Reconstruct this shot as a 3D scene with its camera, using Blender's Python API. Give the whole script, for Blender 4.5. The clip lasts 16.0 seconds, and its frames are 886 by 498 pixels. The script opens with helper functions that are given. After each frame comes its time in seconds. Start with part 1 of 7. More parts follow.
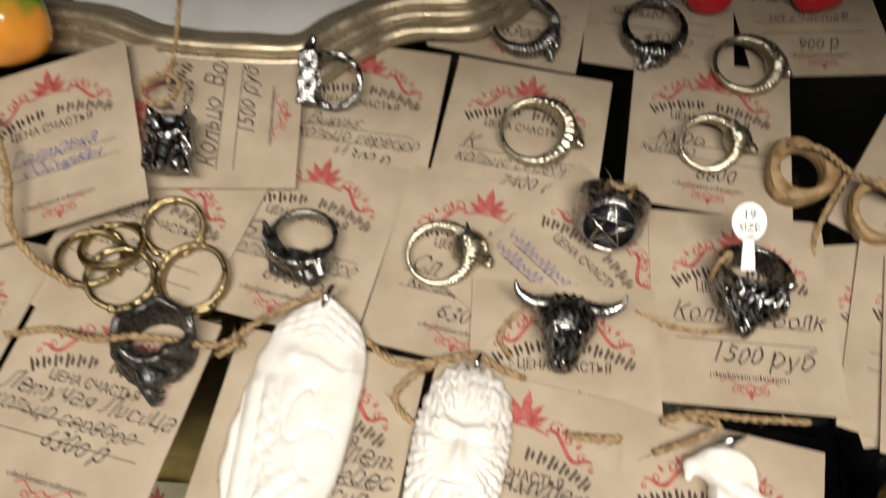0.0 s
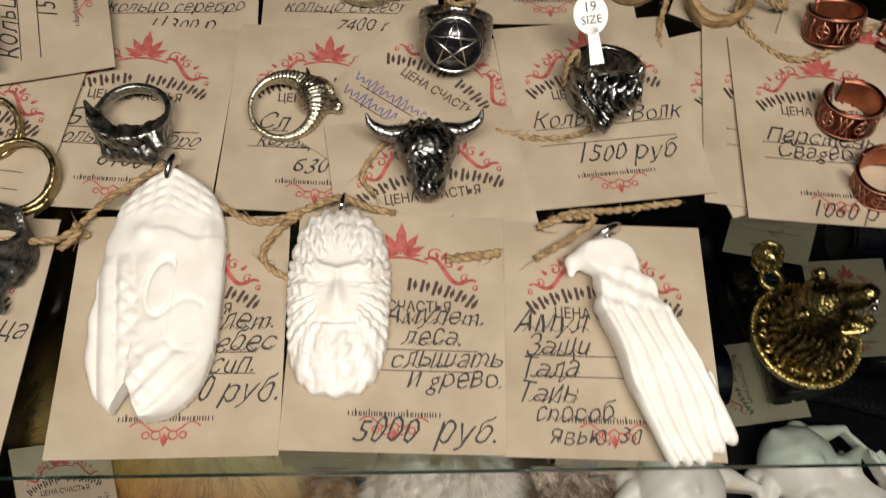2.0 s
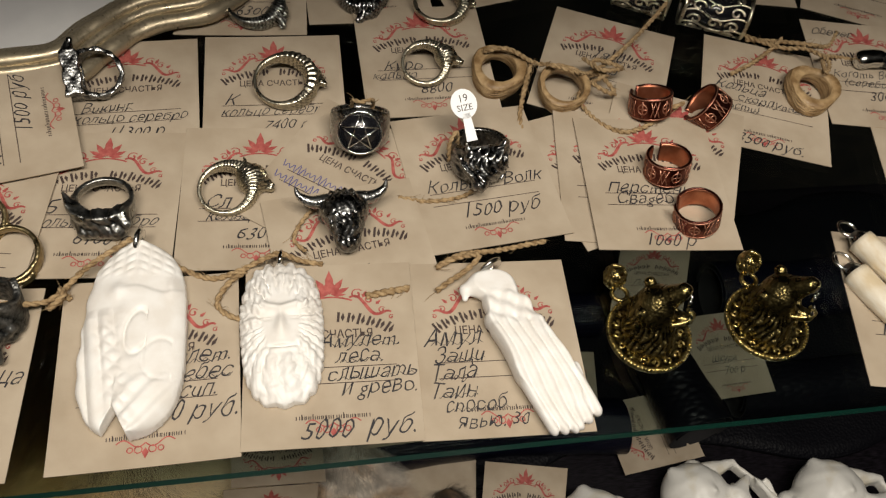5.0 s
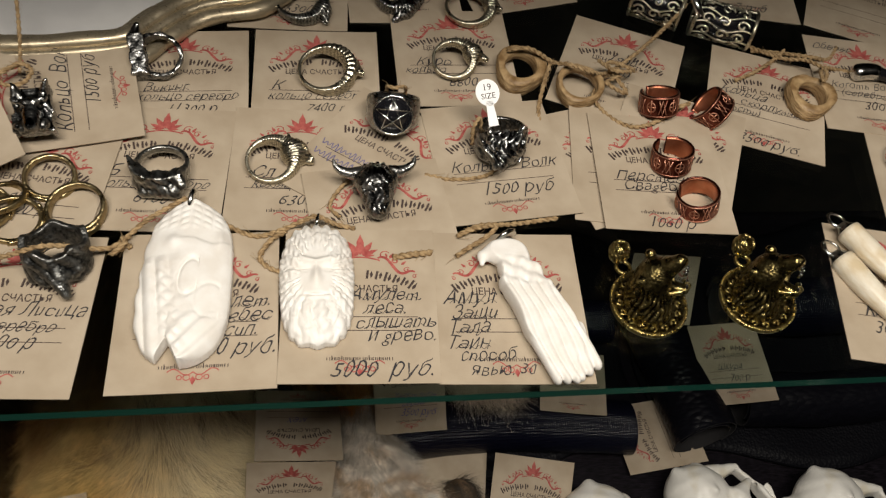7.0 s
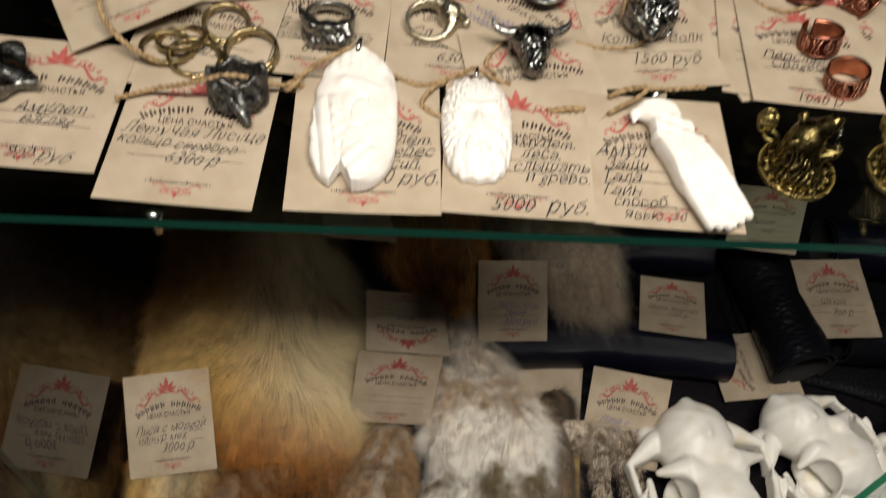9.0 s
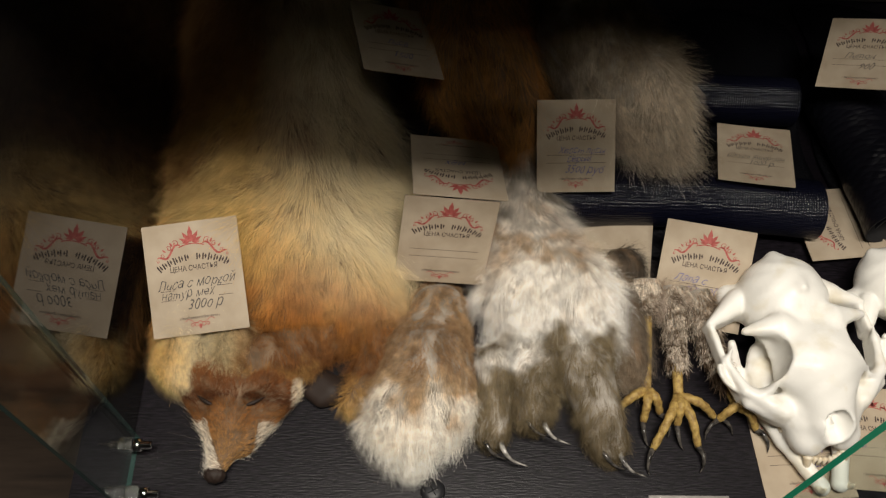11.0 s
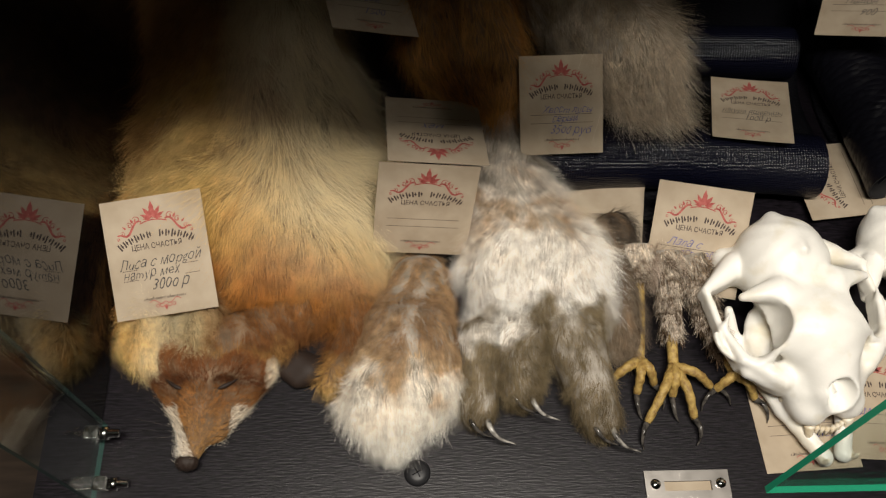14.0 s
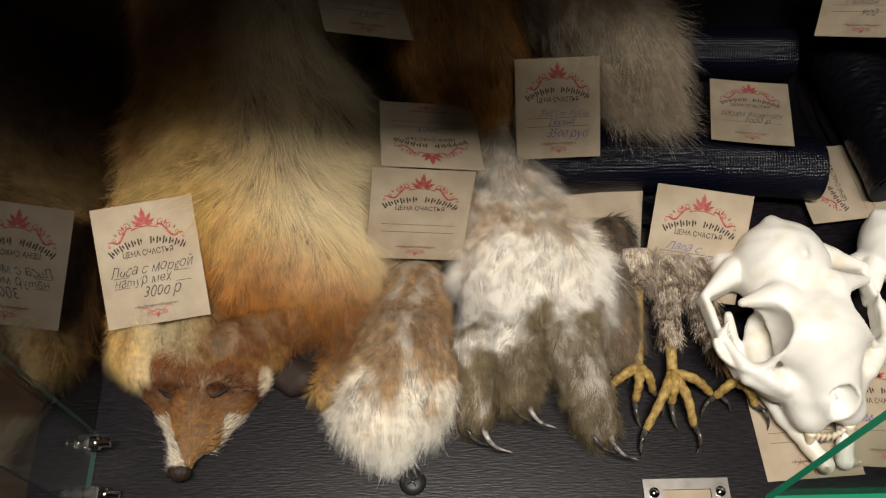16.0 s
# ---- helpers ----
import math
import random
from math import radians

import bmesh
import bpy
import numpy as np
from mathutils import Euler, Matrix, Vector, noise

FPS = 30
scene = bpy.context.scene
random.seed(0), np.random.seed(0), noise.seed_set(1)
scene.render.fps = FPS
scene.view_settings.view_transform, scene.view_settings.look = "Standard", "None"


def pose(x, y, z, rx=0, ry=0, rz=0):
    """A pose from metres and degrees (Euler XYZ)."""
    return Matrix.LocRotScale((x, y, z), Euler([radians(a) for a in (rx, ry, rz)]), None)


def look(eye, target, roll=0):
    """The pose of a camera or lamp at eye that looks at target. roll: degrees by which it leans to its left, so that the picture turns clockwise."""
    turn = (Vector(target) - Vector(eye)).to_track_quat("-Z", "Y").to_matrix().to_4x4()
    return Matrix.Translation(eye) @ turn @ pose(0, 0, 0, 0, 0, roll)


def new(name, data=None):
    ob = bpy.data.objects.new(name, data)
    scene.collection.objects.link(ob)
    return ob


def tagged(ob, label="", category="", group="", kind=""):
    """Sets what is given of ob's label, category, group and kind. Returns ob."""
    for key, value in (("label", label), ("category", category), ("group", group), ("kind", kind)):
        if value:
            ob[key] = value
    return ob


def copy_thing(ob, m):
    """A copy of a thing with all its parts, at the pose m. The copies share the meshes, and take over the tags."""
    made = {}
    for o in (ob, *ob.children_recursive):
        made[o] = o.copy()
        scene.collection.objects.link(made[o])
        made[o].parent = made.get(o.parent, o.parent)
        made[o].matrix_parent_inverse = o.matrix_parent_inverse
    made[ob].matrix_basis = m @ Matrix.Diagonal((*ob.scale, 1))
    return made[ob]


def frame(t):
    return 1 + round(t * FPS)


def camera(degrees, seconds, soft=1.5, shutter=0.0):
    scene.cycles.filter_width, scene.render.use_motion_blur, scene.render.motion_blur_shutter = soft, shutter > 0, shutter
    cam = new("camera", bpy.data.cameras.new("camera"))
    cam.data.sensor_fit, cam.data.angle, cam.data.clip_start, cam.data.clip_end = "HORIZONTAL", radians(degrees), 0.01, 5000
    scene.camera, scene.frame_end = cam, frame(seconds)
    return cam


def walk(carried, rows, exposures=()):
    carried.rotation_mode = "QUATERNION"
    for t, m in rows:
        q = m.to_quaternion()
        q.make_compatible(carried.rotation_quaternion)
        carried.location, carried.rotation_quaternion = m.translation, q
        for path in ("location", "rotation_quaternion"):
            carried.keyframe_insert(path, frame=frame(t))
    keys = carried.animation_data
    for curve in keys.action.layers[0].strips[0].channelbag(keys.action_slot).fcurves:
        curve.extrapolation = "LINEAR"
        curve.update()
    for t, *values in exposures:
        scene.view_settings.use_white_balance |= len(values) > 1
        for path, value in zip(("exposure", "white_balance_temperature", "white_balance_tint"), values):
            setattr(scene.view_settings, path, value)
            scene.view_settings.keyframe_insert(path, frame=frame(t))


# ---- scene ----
cam = camera(56.2, 16.0, soft=1.25, shutter=0.5)
PATH = [
    (0, (-0.042, -0.026, 0.609), (-0.199, 0.943, -1.133), 2.5),
    (0.5, (-0.03, -0.035, 0.587), (-0.136, 0.861, -1.197), 2.3),
    (1, (-0.024, -0.032, 0.584), (-0.094, 0.841, -1.214), 1.4),
    (1.5, (-0.023, -0.033, 0.585), (-0.006, 0.837, -1.216), 3.7),
    (2, (-0.029, -0.047, 0.585), (0.079, 0.813, -1.217), 6.4),
    (2.5, (-0.032, -0.059, 0.586), (0.126, 0.809, -1.209), 7.4),
    (3, (-0.03, -0.068, 0.594), (0.175, 0.81, -1.191), 8.5),
    (3.5, (-0.028, -0.074, 0.601), (0.224, 0.859, -1.15), 9.1),
    (4, (-0.032, -0.083, 0.612), (0.283, 0.913, -1.094), 10.5),
    (6.3, (-0.037, -0.124, 0.635), (0.266, 1.008, -0.986), 10.3),
    (6.5, (-0.039, -0.128, 0.635), (0.255, 1.005, -0.986), 10.1),
    (7, (-0.041, -0.14, 0.641), (0.233, 1.018, -0.966), 9.7),
    (7.5, (-0.048, -0.154, 0.647), (0.216, 1.024, -0.947), 10.0),
    (8, (-0.056, -0.166, 0.637), (0.18, 1.009, -0.964), 9.7),
    (8.5, (-0.072, -0.18, 0.638), (0.095, 1.014, -0.958), 7.7),
    (9, (-0.08, -0.191, 0.618), (0.052, 0.939, -1.027), 7.5),
    (9.5, (-0.087, -0.202, 0.595), (0.038, 0.856, -1.097), 7.7),
    (10, (-0.094, -0.206, 0.566), (0.035, 0.83, -1.14), 7.7),
    (10.2, (-0.095, -0.206, 0.554), (0.022, 0.817, -1.161), 7.1),
    (12.5, (-0.09, -0.192, 0.51), (-0.018, 0.754, -1.25), 4.4),
    (13, (-0.086, -0.19, 0.505), (-0.005, 0.732, -1.268), 4.6),
    (13.5, (-0.085, -0.19, 0.503), (-0.002, 0.731, -1.271), 4.3),
    (14, (-0.083, -0.186, 0.5), (0.007, 0.727, -1.277), 4.6),
    (14.5, (-0.081, -0.182, 0.501), (0.012, 0.729, -1.277), 4.5),
    (15, (-0.08, -0.179, 0.498), (0.016, 0.732, -1.28), 4.6),
    (15.5, (-0.079, -0.179, 0.497), (0.014, 0.729, -1.282), 4.5),
    (16, (-0.078, -0.18, 0.496), (0.005, 0.733, -1.281), 4.0),
]
walk(cam, [(t, look(eye, target, roll)) for t, eye, target, roll in PATH],
     [(0.0, 0.0), (0.5, -0.33), (1.0, -0.2), (1.9, -0.17), (2.5, -0.28), (4.0, -0.26), (6.5, -0.26), (7.5, -0.16), (8.0, -0.1), (9.0, 0.06), (9.5, 0.18), (10.0, 0.38), (10.4, 0.5), (12.5, 0.75), (16.0, 0.75)])

# ---- light: a warm strip lamp over the front of the case, a dim shop round it ----
world = bpy.data.worlds.new("shop_dusk")
scene.world = world
world.use_nodes = True
world.node_tree.nodes["Background"].inputs[0].default_value = (1.0, 0.86, 0.72, 1)
world.node_tree.nodes["Background"].inputs[1].default_value = 0.02


def strip_lamp(x, y, z, target, length, width, watts):
    data = bpy.data.lights.new("strip_light", "AREA")
    data.shape, data.size, data.size_y = "RECTANGLE", length, width
    data.energy, data.color = watts, (1.0, 0.93, 0.82)
    ob = new("strip_light", data)
    ob.matrix_world = look((x, y, z), target)
    return ob


strip_lamp(0.0, -0.220, 1.05, (0.0, 0.02, 0.2), 0.55, 0.13, 8.6)

# ---- materials ----


def material(name, colour, rough=0.6, metal=0.0, spec=0.5):
    m = bpy.data.materials.new(name)
    m.use_nodes = True
    b = m.node_tree.nodes["Principled BSDF"]
    b.inputs["Base Color"].default_value = (*colour, 1)
    b.inputs["Roughness"].default_value = rough
    b.inputs["Metallic"].default_value = metal
    b.inputs["Specular IOR Level"].default_value = spec
    return m


def node(m, kind, **inputs):
    n = m.node_tree.nodes.new(kind)
    for key, value in inputs.items():
        n.inputs[key.replace("_", " ")].default_value = value
    return n


def wire(m, a, out, b, inp):
    m.node_tree.links.new(a.outputs[out], b.inputs[inp])


def shader(m):
    return m.node_tree.nodes["Principled BSDF"]


def mottled(m, dark, light, scale, detail=4.0, stretch=(1, 1, 1), low=0.35, high=0.65, coord="Object"):
    """Two colours mixed by noise at a real-world scale (cycles per metre)."""
    co = node(m, "ShaderNodeTexCoord")
    mp = node(m, "ShaderNodeMapping")
    mp.inputs["Scale"].default_value = stretch
    nz = node(m, "ShaderNodeTexNoise", Scale=scale, Detail=detail)
    rp = node(m, "ShaderNodeValToRGB")
    rp.color_ramp.elements[0].position, rp.color_ramp.elements[1].position = low, high
    rp.color_ramp.elements[0].color, rp.color_ramp.elements[1].color = (*dark, 1), (*light, 1)
    wire(m, co, coord, mp, 0), wire(m, mp, 0, nz, 0), wire(m, nz, 0, rp, 0)
    wire(m, rp, 0, shader(m), "Base Color")
    return rp


def bumpy(m, scale, strength, distance=0.001, stretch=(1, 1, 1), detail=4.0):
    co = node(m, "ShaderNodeTexCoord")
    mp = node(m, "ShaderNodeMapping")
    mp.inputs["Scale"].default_value = stretch
    nz = node(m, "ShaderNodeTexNoise", Scale=scale, Detail=detail)
    bp = node(m, "ShaderNodeBump", Strength=strength, Distance=distance)
    wire(m, co, "Object", mp, 0), wire(m, mp, 0, nz, 0), wire(m, nz, 0, bp, "Height")
    wire(m, bp, 0, shader(m), "Normal")
    return nz


def rough_noise(m, scale, low, high):
    co = node(m, "ShaderNodeTexCoord")
    nz = node(m, "ShaderNodeTexNoise", Scale=scale, Detail=3.0)
    mr = node(m, "ShaderNodeMapRange")
    mr.inputs[1].default_value, mr.inputs[2].default_value = 0.3, 0.7
    mr.inputs[3].default_value, mr.inputs[4].default_value = low, high
    wire(m, co, "Object", nz, 0), wire(m, nz, 0, mr, 0), wire(m, mr, 0, shader(m), "Roughness")


def pane_glass(name, tint, gloss=1.0):
    """Clear glass: light goes straight through, the surface mirrors by its angle."""
    m = bpy.data.materials.new(name)
    m.use_nodes = True
    t = m.node_tree
    t.nodes.clear()
    out = t.nodes.new("ShaderNodeOutputMaterial")
    mix = t.nodes.new("ShaderNodeMixShader")
    lw = t.nodes.new("ShaderNodeLayerWeight")
    lw.inputs[0].default_value = 0.5
    pw = t.nodes.new("ShaderNodeMath")
    pw.operation = "POWER"
    pw.inputs[1].default_value = 5.0
    fr = t.nodes.new("ShaderNodeMath")
    fr.operation = "MULTIPLY_ADD"
    fr.inputs[1].default_value, fr.inputs[2].default_value = 0.96, 0.04 * gloss
    t.links.new(lw.outputs["Facing"], pw.inputs[0])
    t.links.new(pw.outputs[0], fr.inputs[0])
    tr = t.nodes.new("ShaderNodeBsdfTransparent")
    tr.inputs[0].default_value = (*tint, 1)
    gl = t.nodes.new("ShaderNodeBsdfGlossy")
    gl.inputs["Roughness"].default_value = 0.02
    t.links.new(fr.outputs[0], mix.inputs[0])
    t.links.new(tr.outputs[0], mix.inputs[1])
    t.links.new(gl.outputs[0], mix.inputs[2])
    t.links.new(mix.outputs[0], out.inputs[0])
    return m


CLEAR = pane_glass("clear_glass", (0.93, 0.97, 0.95))
SHELF_GLASS = pane_glass("shelf_glass", (0.84, 0.91, 0.88))
SIDE_EDGE = material("pale_glass_edge", (0.03, 0.065, 0.058), 0.15)
GREEN_EDGE = material("green_glass_edge", (0.01, 0.07, 0.05), 0.15)
DOOR_EDGE = material("door_glass_edge", (0.02, 0.30, 0.17), 0.12)
SMOKED = material("smoked_mirror_glass", (0.006, 0.005, 0.005), 0.03, 0.0, 0.55)

PAPER = material("kraft_card", (0.60, 0.50, 0.38), 0.75, 0, 0.25)
mottled(PAPER, (0.385, 0.31, 0.225), (0.47, 0.39, 0.295), 45, 6)
bumpy(PAPER, 900, 0.12, 0.0004)
INK = material("printed_ink", (0.055, 0.035, 0.03), 0.7)
PEN = material("pen_ink", (0.03, 0.028, 0.032), 0.5)
BLUE_PEN = material("blue_pen_ink", (0.10, 0.10, 0.26), 0.5)
RED = material("red_print", (0.38, 0.075, 0.065), 0.75)
mottled(RED, (0.30, 0.05, 0.045), (0.46, 0.12, 0.10), 400, 4)
BOARD = material("dark_wood_board", (0.03, 0.02, 0.025), 0.36, 0, 0.3)
mottled(BOARD, (0.0018, 0.0014, 0.0022), (0.0155, 0.0120, 0.0175), 70, 8, (2.0, 13, 1), 0.38, 0.74)
bumpy(BOARD, 70, 0.4, 0.0004, (2.0, 13, 1), 8)
BLACK_CLOTH = material("dark_back_panel", (0.012, 0.009, 0.008), 0.8)
mottled(BLACK_CLOTH, (0.006, 0.004, 0.004), (0.020, 0.014, 0.011), 30, 5)
PLASTER = material("shop_wall_paint", (0.16, 0.13, 0.11), 0.9)
mottled(PLASTER, (0.13, 0.105, 0.09), (0.19, 0.155, 0.13), 3, 6)
FLOORING = material("shop_floor_boards", (0.08, 0.055, 0.04), 0.6)
mottled(FLOORING, (0.05, 0.034, 0.025), (0.11, 0.075, 0.052), 6, 7, (1, 8, 1))
CARCASE = material("cabinet_veneer", (0.03, 0.02, 0.018), 0.5)
mottled(CARCASE, (0.02, 0.014, 0.012), (0.045, 0.03, 0.026), 20, 6, (8, 8, 0.5))

# ---- mesh helpers ----


def finish(bm, name):
    me = bpy.data.meshes.new(name)
    bm.to_mesh(me)
    bm.free()
    return me


def smooth(me):
    me.polygons.foreach_set("use_smooth", [True] * len(me.polygons))
    return me


def part(name, bm, mat, parent=None, label=""):
    """One mesh object, under a thing or a part, in world coordinates."""
    me = finish(bm, name) if isinstance(bm, bmesh.types.BMesh) else bm
    me.materials.append(mat)
    ob = new(name, me)
    if parent is not None:
        ob.parent = parent
    if label:
        ob["label"] = label
    return ob


def empty(name, m=None):
    ob = new(name)
    ob.empty_display_size = 0.01
    if m is not None:
        ob.matrix_world = m
    return ob


def box(bm, x0, y0, z0, x1, y1, z1, bevel=0.0):
    m = Matrix.Translation(((x0 + x1) / 2, (y0 + y1) / 2, (z0 + z1) / 2)) @ Matrix.Diagonal((x1 - x0, y1 - y0, z1 - z0, 1))
    made = bmesh.ops.create_cube(bm, size=1, matrix=m)["verts"]
    if bevel:
        edges = {e for v in made for e in v.link_edges}
        bmesh.ops.bevel(bm, geom=list(edges), offset=bevel, segments=2, affect="EDGES")
    return bm


def raw(name, verts, faces, shade=True):
    me = bpy.data.meshes.new(name)
    me.from_pydata([tuple(v) for v in verts], [], [tuple(f) for f in faces])
    me.update()
    return smooth(me) if shade else me


def rotm(deg):
    return Matrix.Rotation(radians(deg), 4, "Z")


def spline(pts, n):
    """n points on a smooth curve through the given ones (Catmull-Rom)."""
    p = np.array(pts, float)
    p = np.vstack([2 * p[0] - p[1], p, 2 * p[-1] - p[-2]])
    out = []
    for u in np.linspace(0, len(pts) - 1 - 1e-6, n):
        i, f = int(u), u - int(u)
        a, b, c, d = p[i:i + 4]
        out.append(0.5 * (2 * b + (c - a) * f + (2 * a - 5 * b + 4 * c - d) * f * f + (3 * b - a - 3 * c + d) * f ** 3))
    return np.array(out)


def tube(path, radii, sides=10, caps=True, flat=1.0):
    """Vertices and faces of a tube along a path; flat squeezes it along its second normal."""
    p = np.array(path, float)
    r = np.broadcast_to(np.array(radii, float), (len(p),))
    t = np.gradient(p, axis=0)
    t /= np.linalg.norm(t, axis=1)[:, None] + 1e-12
    ref = np.array([0.0, 0.0, 1.0]) if abs(t[0][2]) < 0.9 else np.array([1.0, 0, 0])
    a = np.cross(ref, t[0])
    verts, faces = [], []
    for i in range(len(p)):
        a = a - t[i] * (a @ t[i])
        a /= np.linalg.norm(a) + 1e-12
        b = np.cross(t[i], a)
        for k in range(sides):
            w = 2 * math.pi * k / sides
            verts.append(p[i] + r[i] * (math.cos(w) * a + flat * math.sin(w) * b))
    for i in range(len(p) - 1):
        for k in range(sides):
            q = (k + 1) % sides
            faces.append((i * sides + k, i * sides + q, (i + 1) * sides + q, (i + 1) * sides + k))
    if caps:
        faces.append(tuple(range(sides))[::-1])
        faces.append(tuple((len(p) - 1) * sides + k for k in range(sides)))
    return verts, faces


def join(pieces):
    verts, faces = [], []
    for v, f in pieces:
        o = len(verts)
        verts += [tuple(x) for x in v]
        faces += [tuple(i + o for i in g) for g in f]
    return verts, faces


def moved(piece, m):
    v, f = piece
    return [tuple(m @ Vector(x)) for x in v], f


def nets(f, lo, hi, h):
    """The skin of an implicit solid (f < 0 inside) as vertices and faces: naive surface nets."""
    ax = [np.arange(a, b + h, h) for a, b in zip(lo, hi)]
    X, Y, Z = np.meshgrid(*ax, indexing="ij")
    V = f(X, Y, Z)
    G = np.stack([X, Y, Z], -1)
    n = np.array(V.shape) - 1

    def corner(A, c):
        return A[c[0]:c[0] + n[0], c[1]:c[1] + n[1], c[2]:c[2] + n[2]]
    total, count = np.zeros((*n, 3)), np.zeros(n)
    cs = [(i, j, k) for i in (0, 1) for j in (0, 1) for k in (0, 1)]
    for a in cs:
        for d in range(3):
            if a[d] == 0:
                b = tuple(1 if q == d else a[q] for q in range(3))
                va, vb = corner(V, a), corner(V, b)
                cut = (va < 0) != (vb < 0)
                w = np.where(cut, va / np.where(cut, va - vb, 1), 0)
                total += np.where(cut[..., None], corner(G, a) * (1 - w[..., None]) + corner(G, b) * w[..., None], 0)
                count += cut
    live = count > 0
    idx = np.full(n, -1)
    idx[live] = np.arange(live.sum())
    verts = total[live] / count[live][:, None]
    faces = []
    S = V < 0
    for d in range(3):
        e, g = (d + 1) % 3, (d + 2) % 3
        a = np.take(S, range(0, S.shape[d] - 1), d)
        b = np.take(S, range(1, S.shape[d]), d)
        where = np.argwhere(a != b)
        ok = (where[:, e] > 0) & (where[:, g] > 0) & (where[:, e] < n[e]) & (where[:, g] < n[g])
        where = where[ok]
        if not len(where):
            continue
        flip = a[tuple(where.T)]

        def cell(de, dg):
            q = where.copy()
            q[:, e] -= de
            q[:, g] -= dg
            return idx[tuple(q.T)]
        quad = np.stack([cell(1, 1), cell(0, 1), cell(0, 0), cell(1, 0)], 1)
        quad[~flip] = quad[~flip][:, ::-1]
        faces += quad.tolist()
    return verts.tolist(), faces


def ell(X, Y, Z, c, r):
    x, y, z = (X - c[0]) / r[0], (Y - c[1]) / r[1], (Z - c[2]) / r[2]
    k = np.sqrt(x * x + y * y + z * z)
    return (k - 1) * min(r)


def cone(X, Y, Z, a, b, ra, rb):
    a, b = np.array(a, float), np.array(b, float)
    d = b - a
    s = np.clip(((X - a[0]) * d[0] + (Y - a[1]) * d[1] + (Z - a[2]) * d[2]) / (d @ d), 0, 1)
    return np.sqrt((X - a[0] - s * d[0]) ** 2 + (Y - a[1] - s * d[1]) ** 2 + (Z - a[2] - s * d[2]) ** 2) - (ra + (rb - ra) * s)


def melt(a, b, k):
    w = np.clip(0.5 + 0.5 * (b - a) / k, 0, 1)
    return b + (a - b) * w - k * w * (1 - w)


# ---- the setting ----
SHELF = 0.360          # top of the upper glass shelf
FRONT = -0.005         # its front edge
SIDE = -0.266          # inner face of the side panel


def structure(name, bm, mat, label):
    return tagged(part(name, bm, mat), label, name.split("_")[0], "", "structure")


structure("floor", box(bmesh.new(), -3, -3, -0.85, 3, 3, -0.75), FLOORING, "dark wooden shop floor under the display case")
for n, b in (("wall_north", (-3.1, 2.9, -0.75, 3.1, 3.0, 2.0)), ("wall_south", (-3.1, -3.0, -0.75, 3.1, -2.9, 2.0)),
             ("wall_east", (2.9, -2.9, -0.75, 3.0, 2.9, 2.0)), ("wall_west", (-3.0, -2.9, -0.75, -2.9, 2.9, 2.0))):
    structure(n, box(bmesh.new(), *b), PLASTER, "plain dim painted shop wall")
structure("ceiling", box(bmesh.new(), -3.1, -3.1, 2.0, 3.1, 3.1, 2.1), PLASTER, "plain dim shop ceiling")

case = tagged(empty("display_case"), "dark wooden display case with glass shelf and sloped glass front", "display case")
part("base_board", box(bmesh.new(), -0.30, -0.16, -0.03, 0.62, 0.40, 0.0, 0.002), BOARD, case, "dark wood-grain base board")
part("plinth", box(bmesh.new(), -0.29, -0.14, -0.75, 0.61, 0.39, -0.031, 0.002), CARCASE, case)
part("back_panel", box(bmesh.new(), -0.29, 0.36, 0.001, 0.61, 0.385, 0.95, 0.001), BLACK_CLOTH, case)
part("end_panel", box(bmesh.new(), 0.59, -0.10, 0.001, 0.61, 0.359, 0.95, 0.001), BLACK_CLOTH, case)
# Unseen board, added to block lamp light from the back of the glass shelf.
part("shade_board", box(bmesh.new(), SIDE + 0.001, -0.011, 0.720, 0.585, 0.355, 0.728, 0.002), CARCASE, case, "unseen dark board added to shade the shelf below")
part("lid", box(bmesh.new(), -0.30, 0.10, 0.951, 0.62, 0.40, 0.97, 0.002), CARCASE, case)


def slab(quad, thick):
    """A flat plate on a quad of corners, thick along its normal."""
    q = [Vector(v) for v in quad]
    n = (q[1] - q[0]).cross(q[3] - q[0]).normalized() * thick
    bm = bmesh.new()
    lo = [bm.verts.new(v) for v in q]
    hi = [bm.verts.new(v + n) for v in q]
    bm.faces.new(lo[::-1]), bm.faces.new(hi)
    for i in range(4):
        j = (i + 1) % 4
        bm.faces.new((lo[i], lo[j], hi[j], hi[i]))
    return bm


def pane_in(bm_quad, thick, mat_face, mat_edge, name, label, rims=(2, 3, 4, 5)):
    """A glass plate whose rim is the green cut edge."""
    bm = slab(bm_quad, thick)
    bm.faces.ensure_lookup_table()
    for i in rims:
        bm.faces[i].material_index = 1
    ob = part(name, bm, mat_face, case, label)
    ob.data.materials.append(mat_edge)
    ob.visible_shadow = False
    return ob


pane_in([(SIDE + 0.004, FRONT, SHELF - 0.005), (0.585, FRONT, SHELF - 0.005), (0.585, 0.355, SHELF - 0.005), (SIDE + 0.004, 0.355, SHELF - 0.005)],
        0.005, SHELF_GLASS, GREEN_EDGE, "glass_shelf", "clear glass shelf with a dark green cut edge")
part("side_panel", box(bmesh.new(), SIDE - 0.006, -0.047, 0.001, SIDE, 0.355, 0.945, 0.0008), SMOKED, case, "dark mirror-like glass side panel")
pane_in([(0.107, -0.1015, 0.056), (0.58, -0.1015, 0.056), (0.58, -0.061, 0.30), (0.150, -0.061, 0.30)], 0.0035, CLEAR, DOOR_EDGE, "glass_door", "clear glass door with a bright green cut edge", (2, 5))
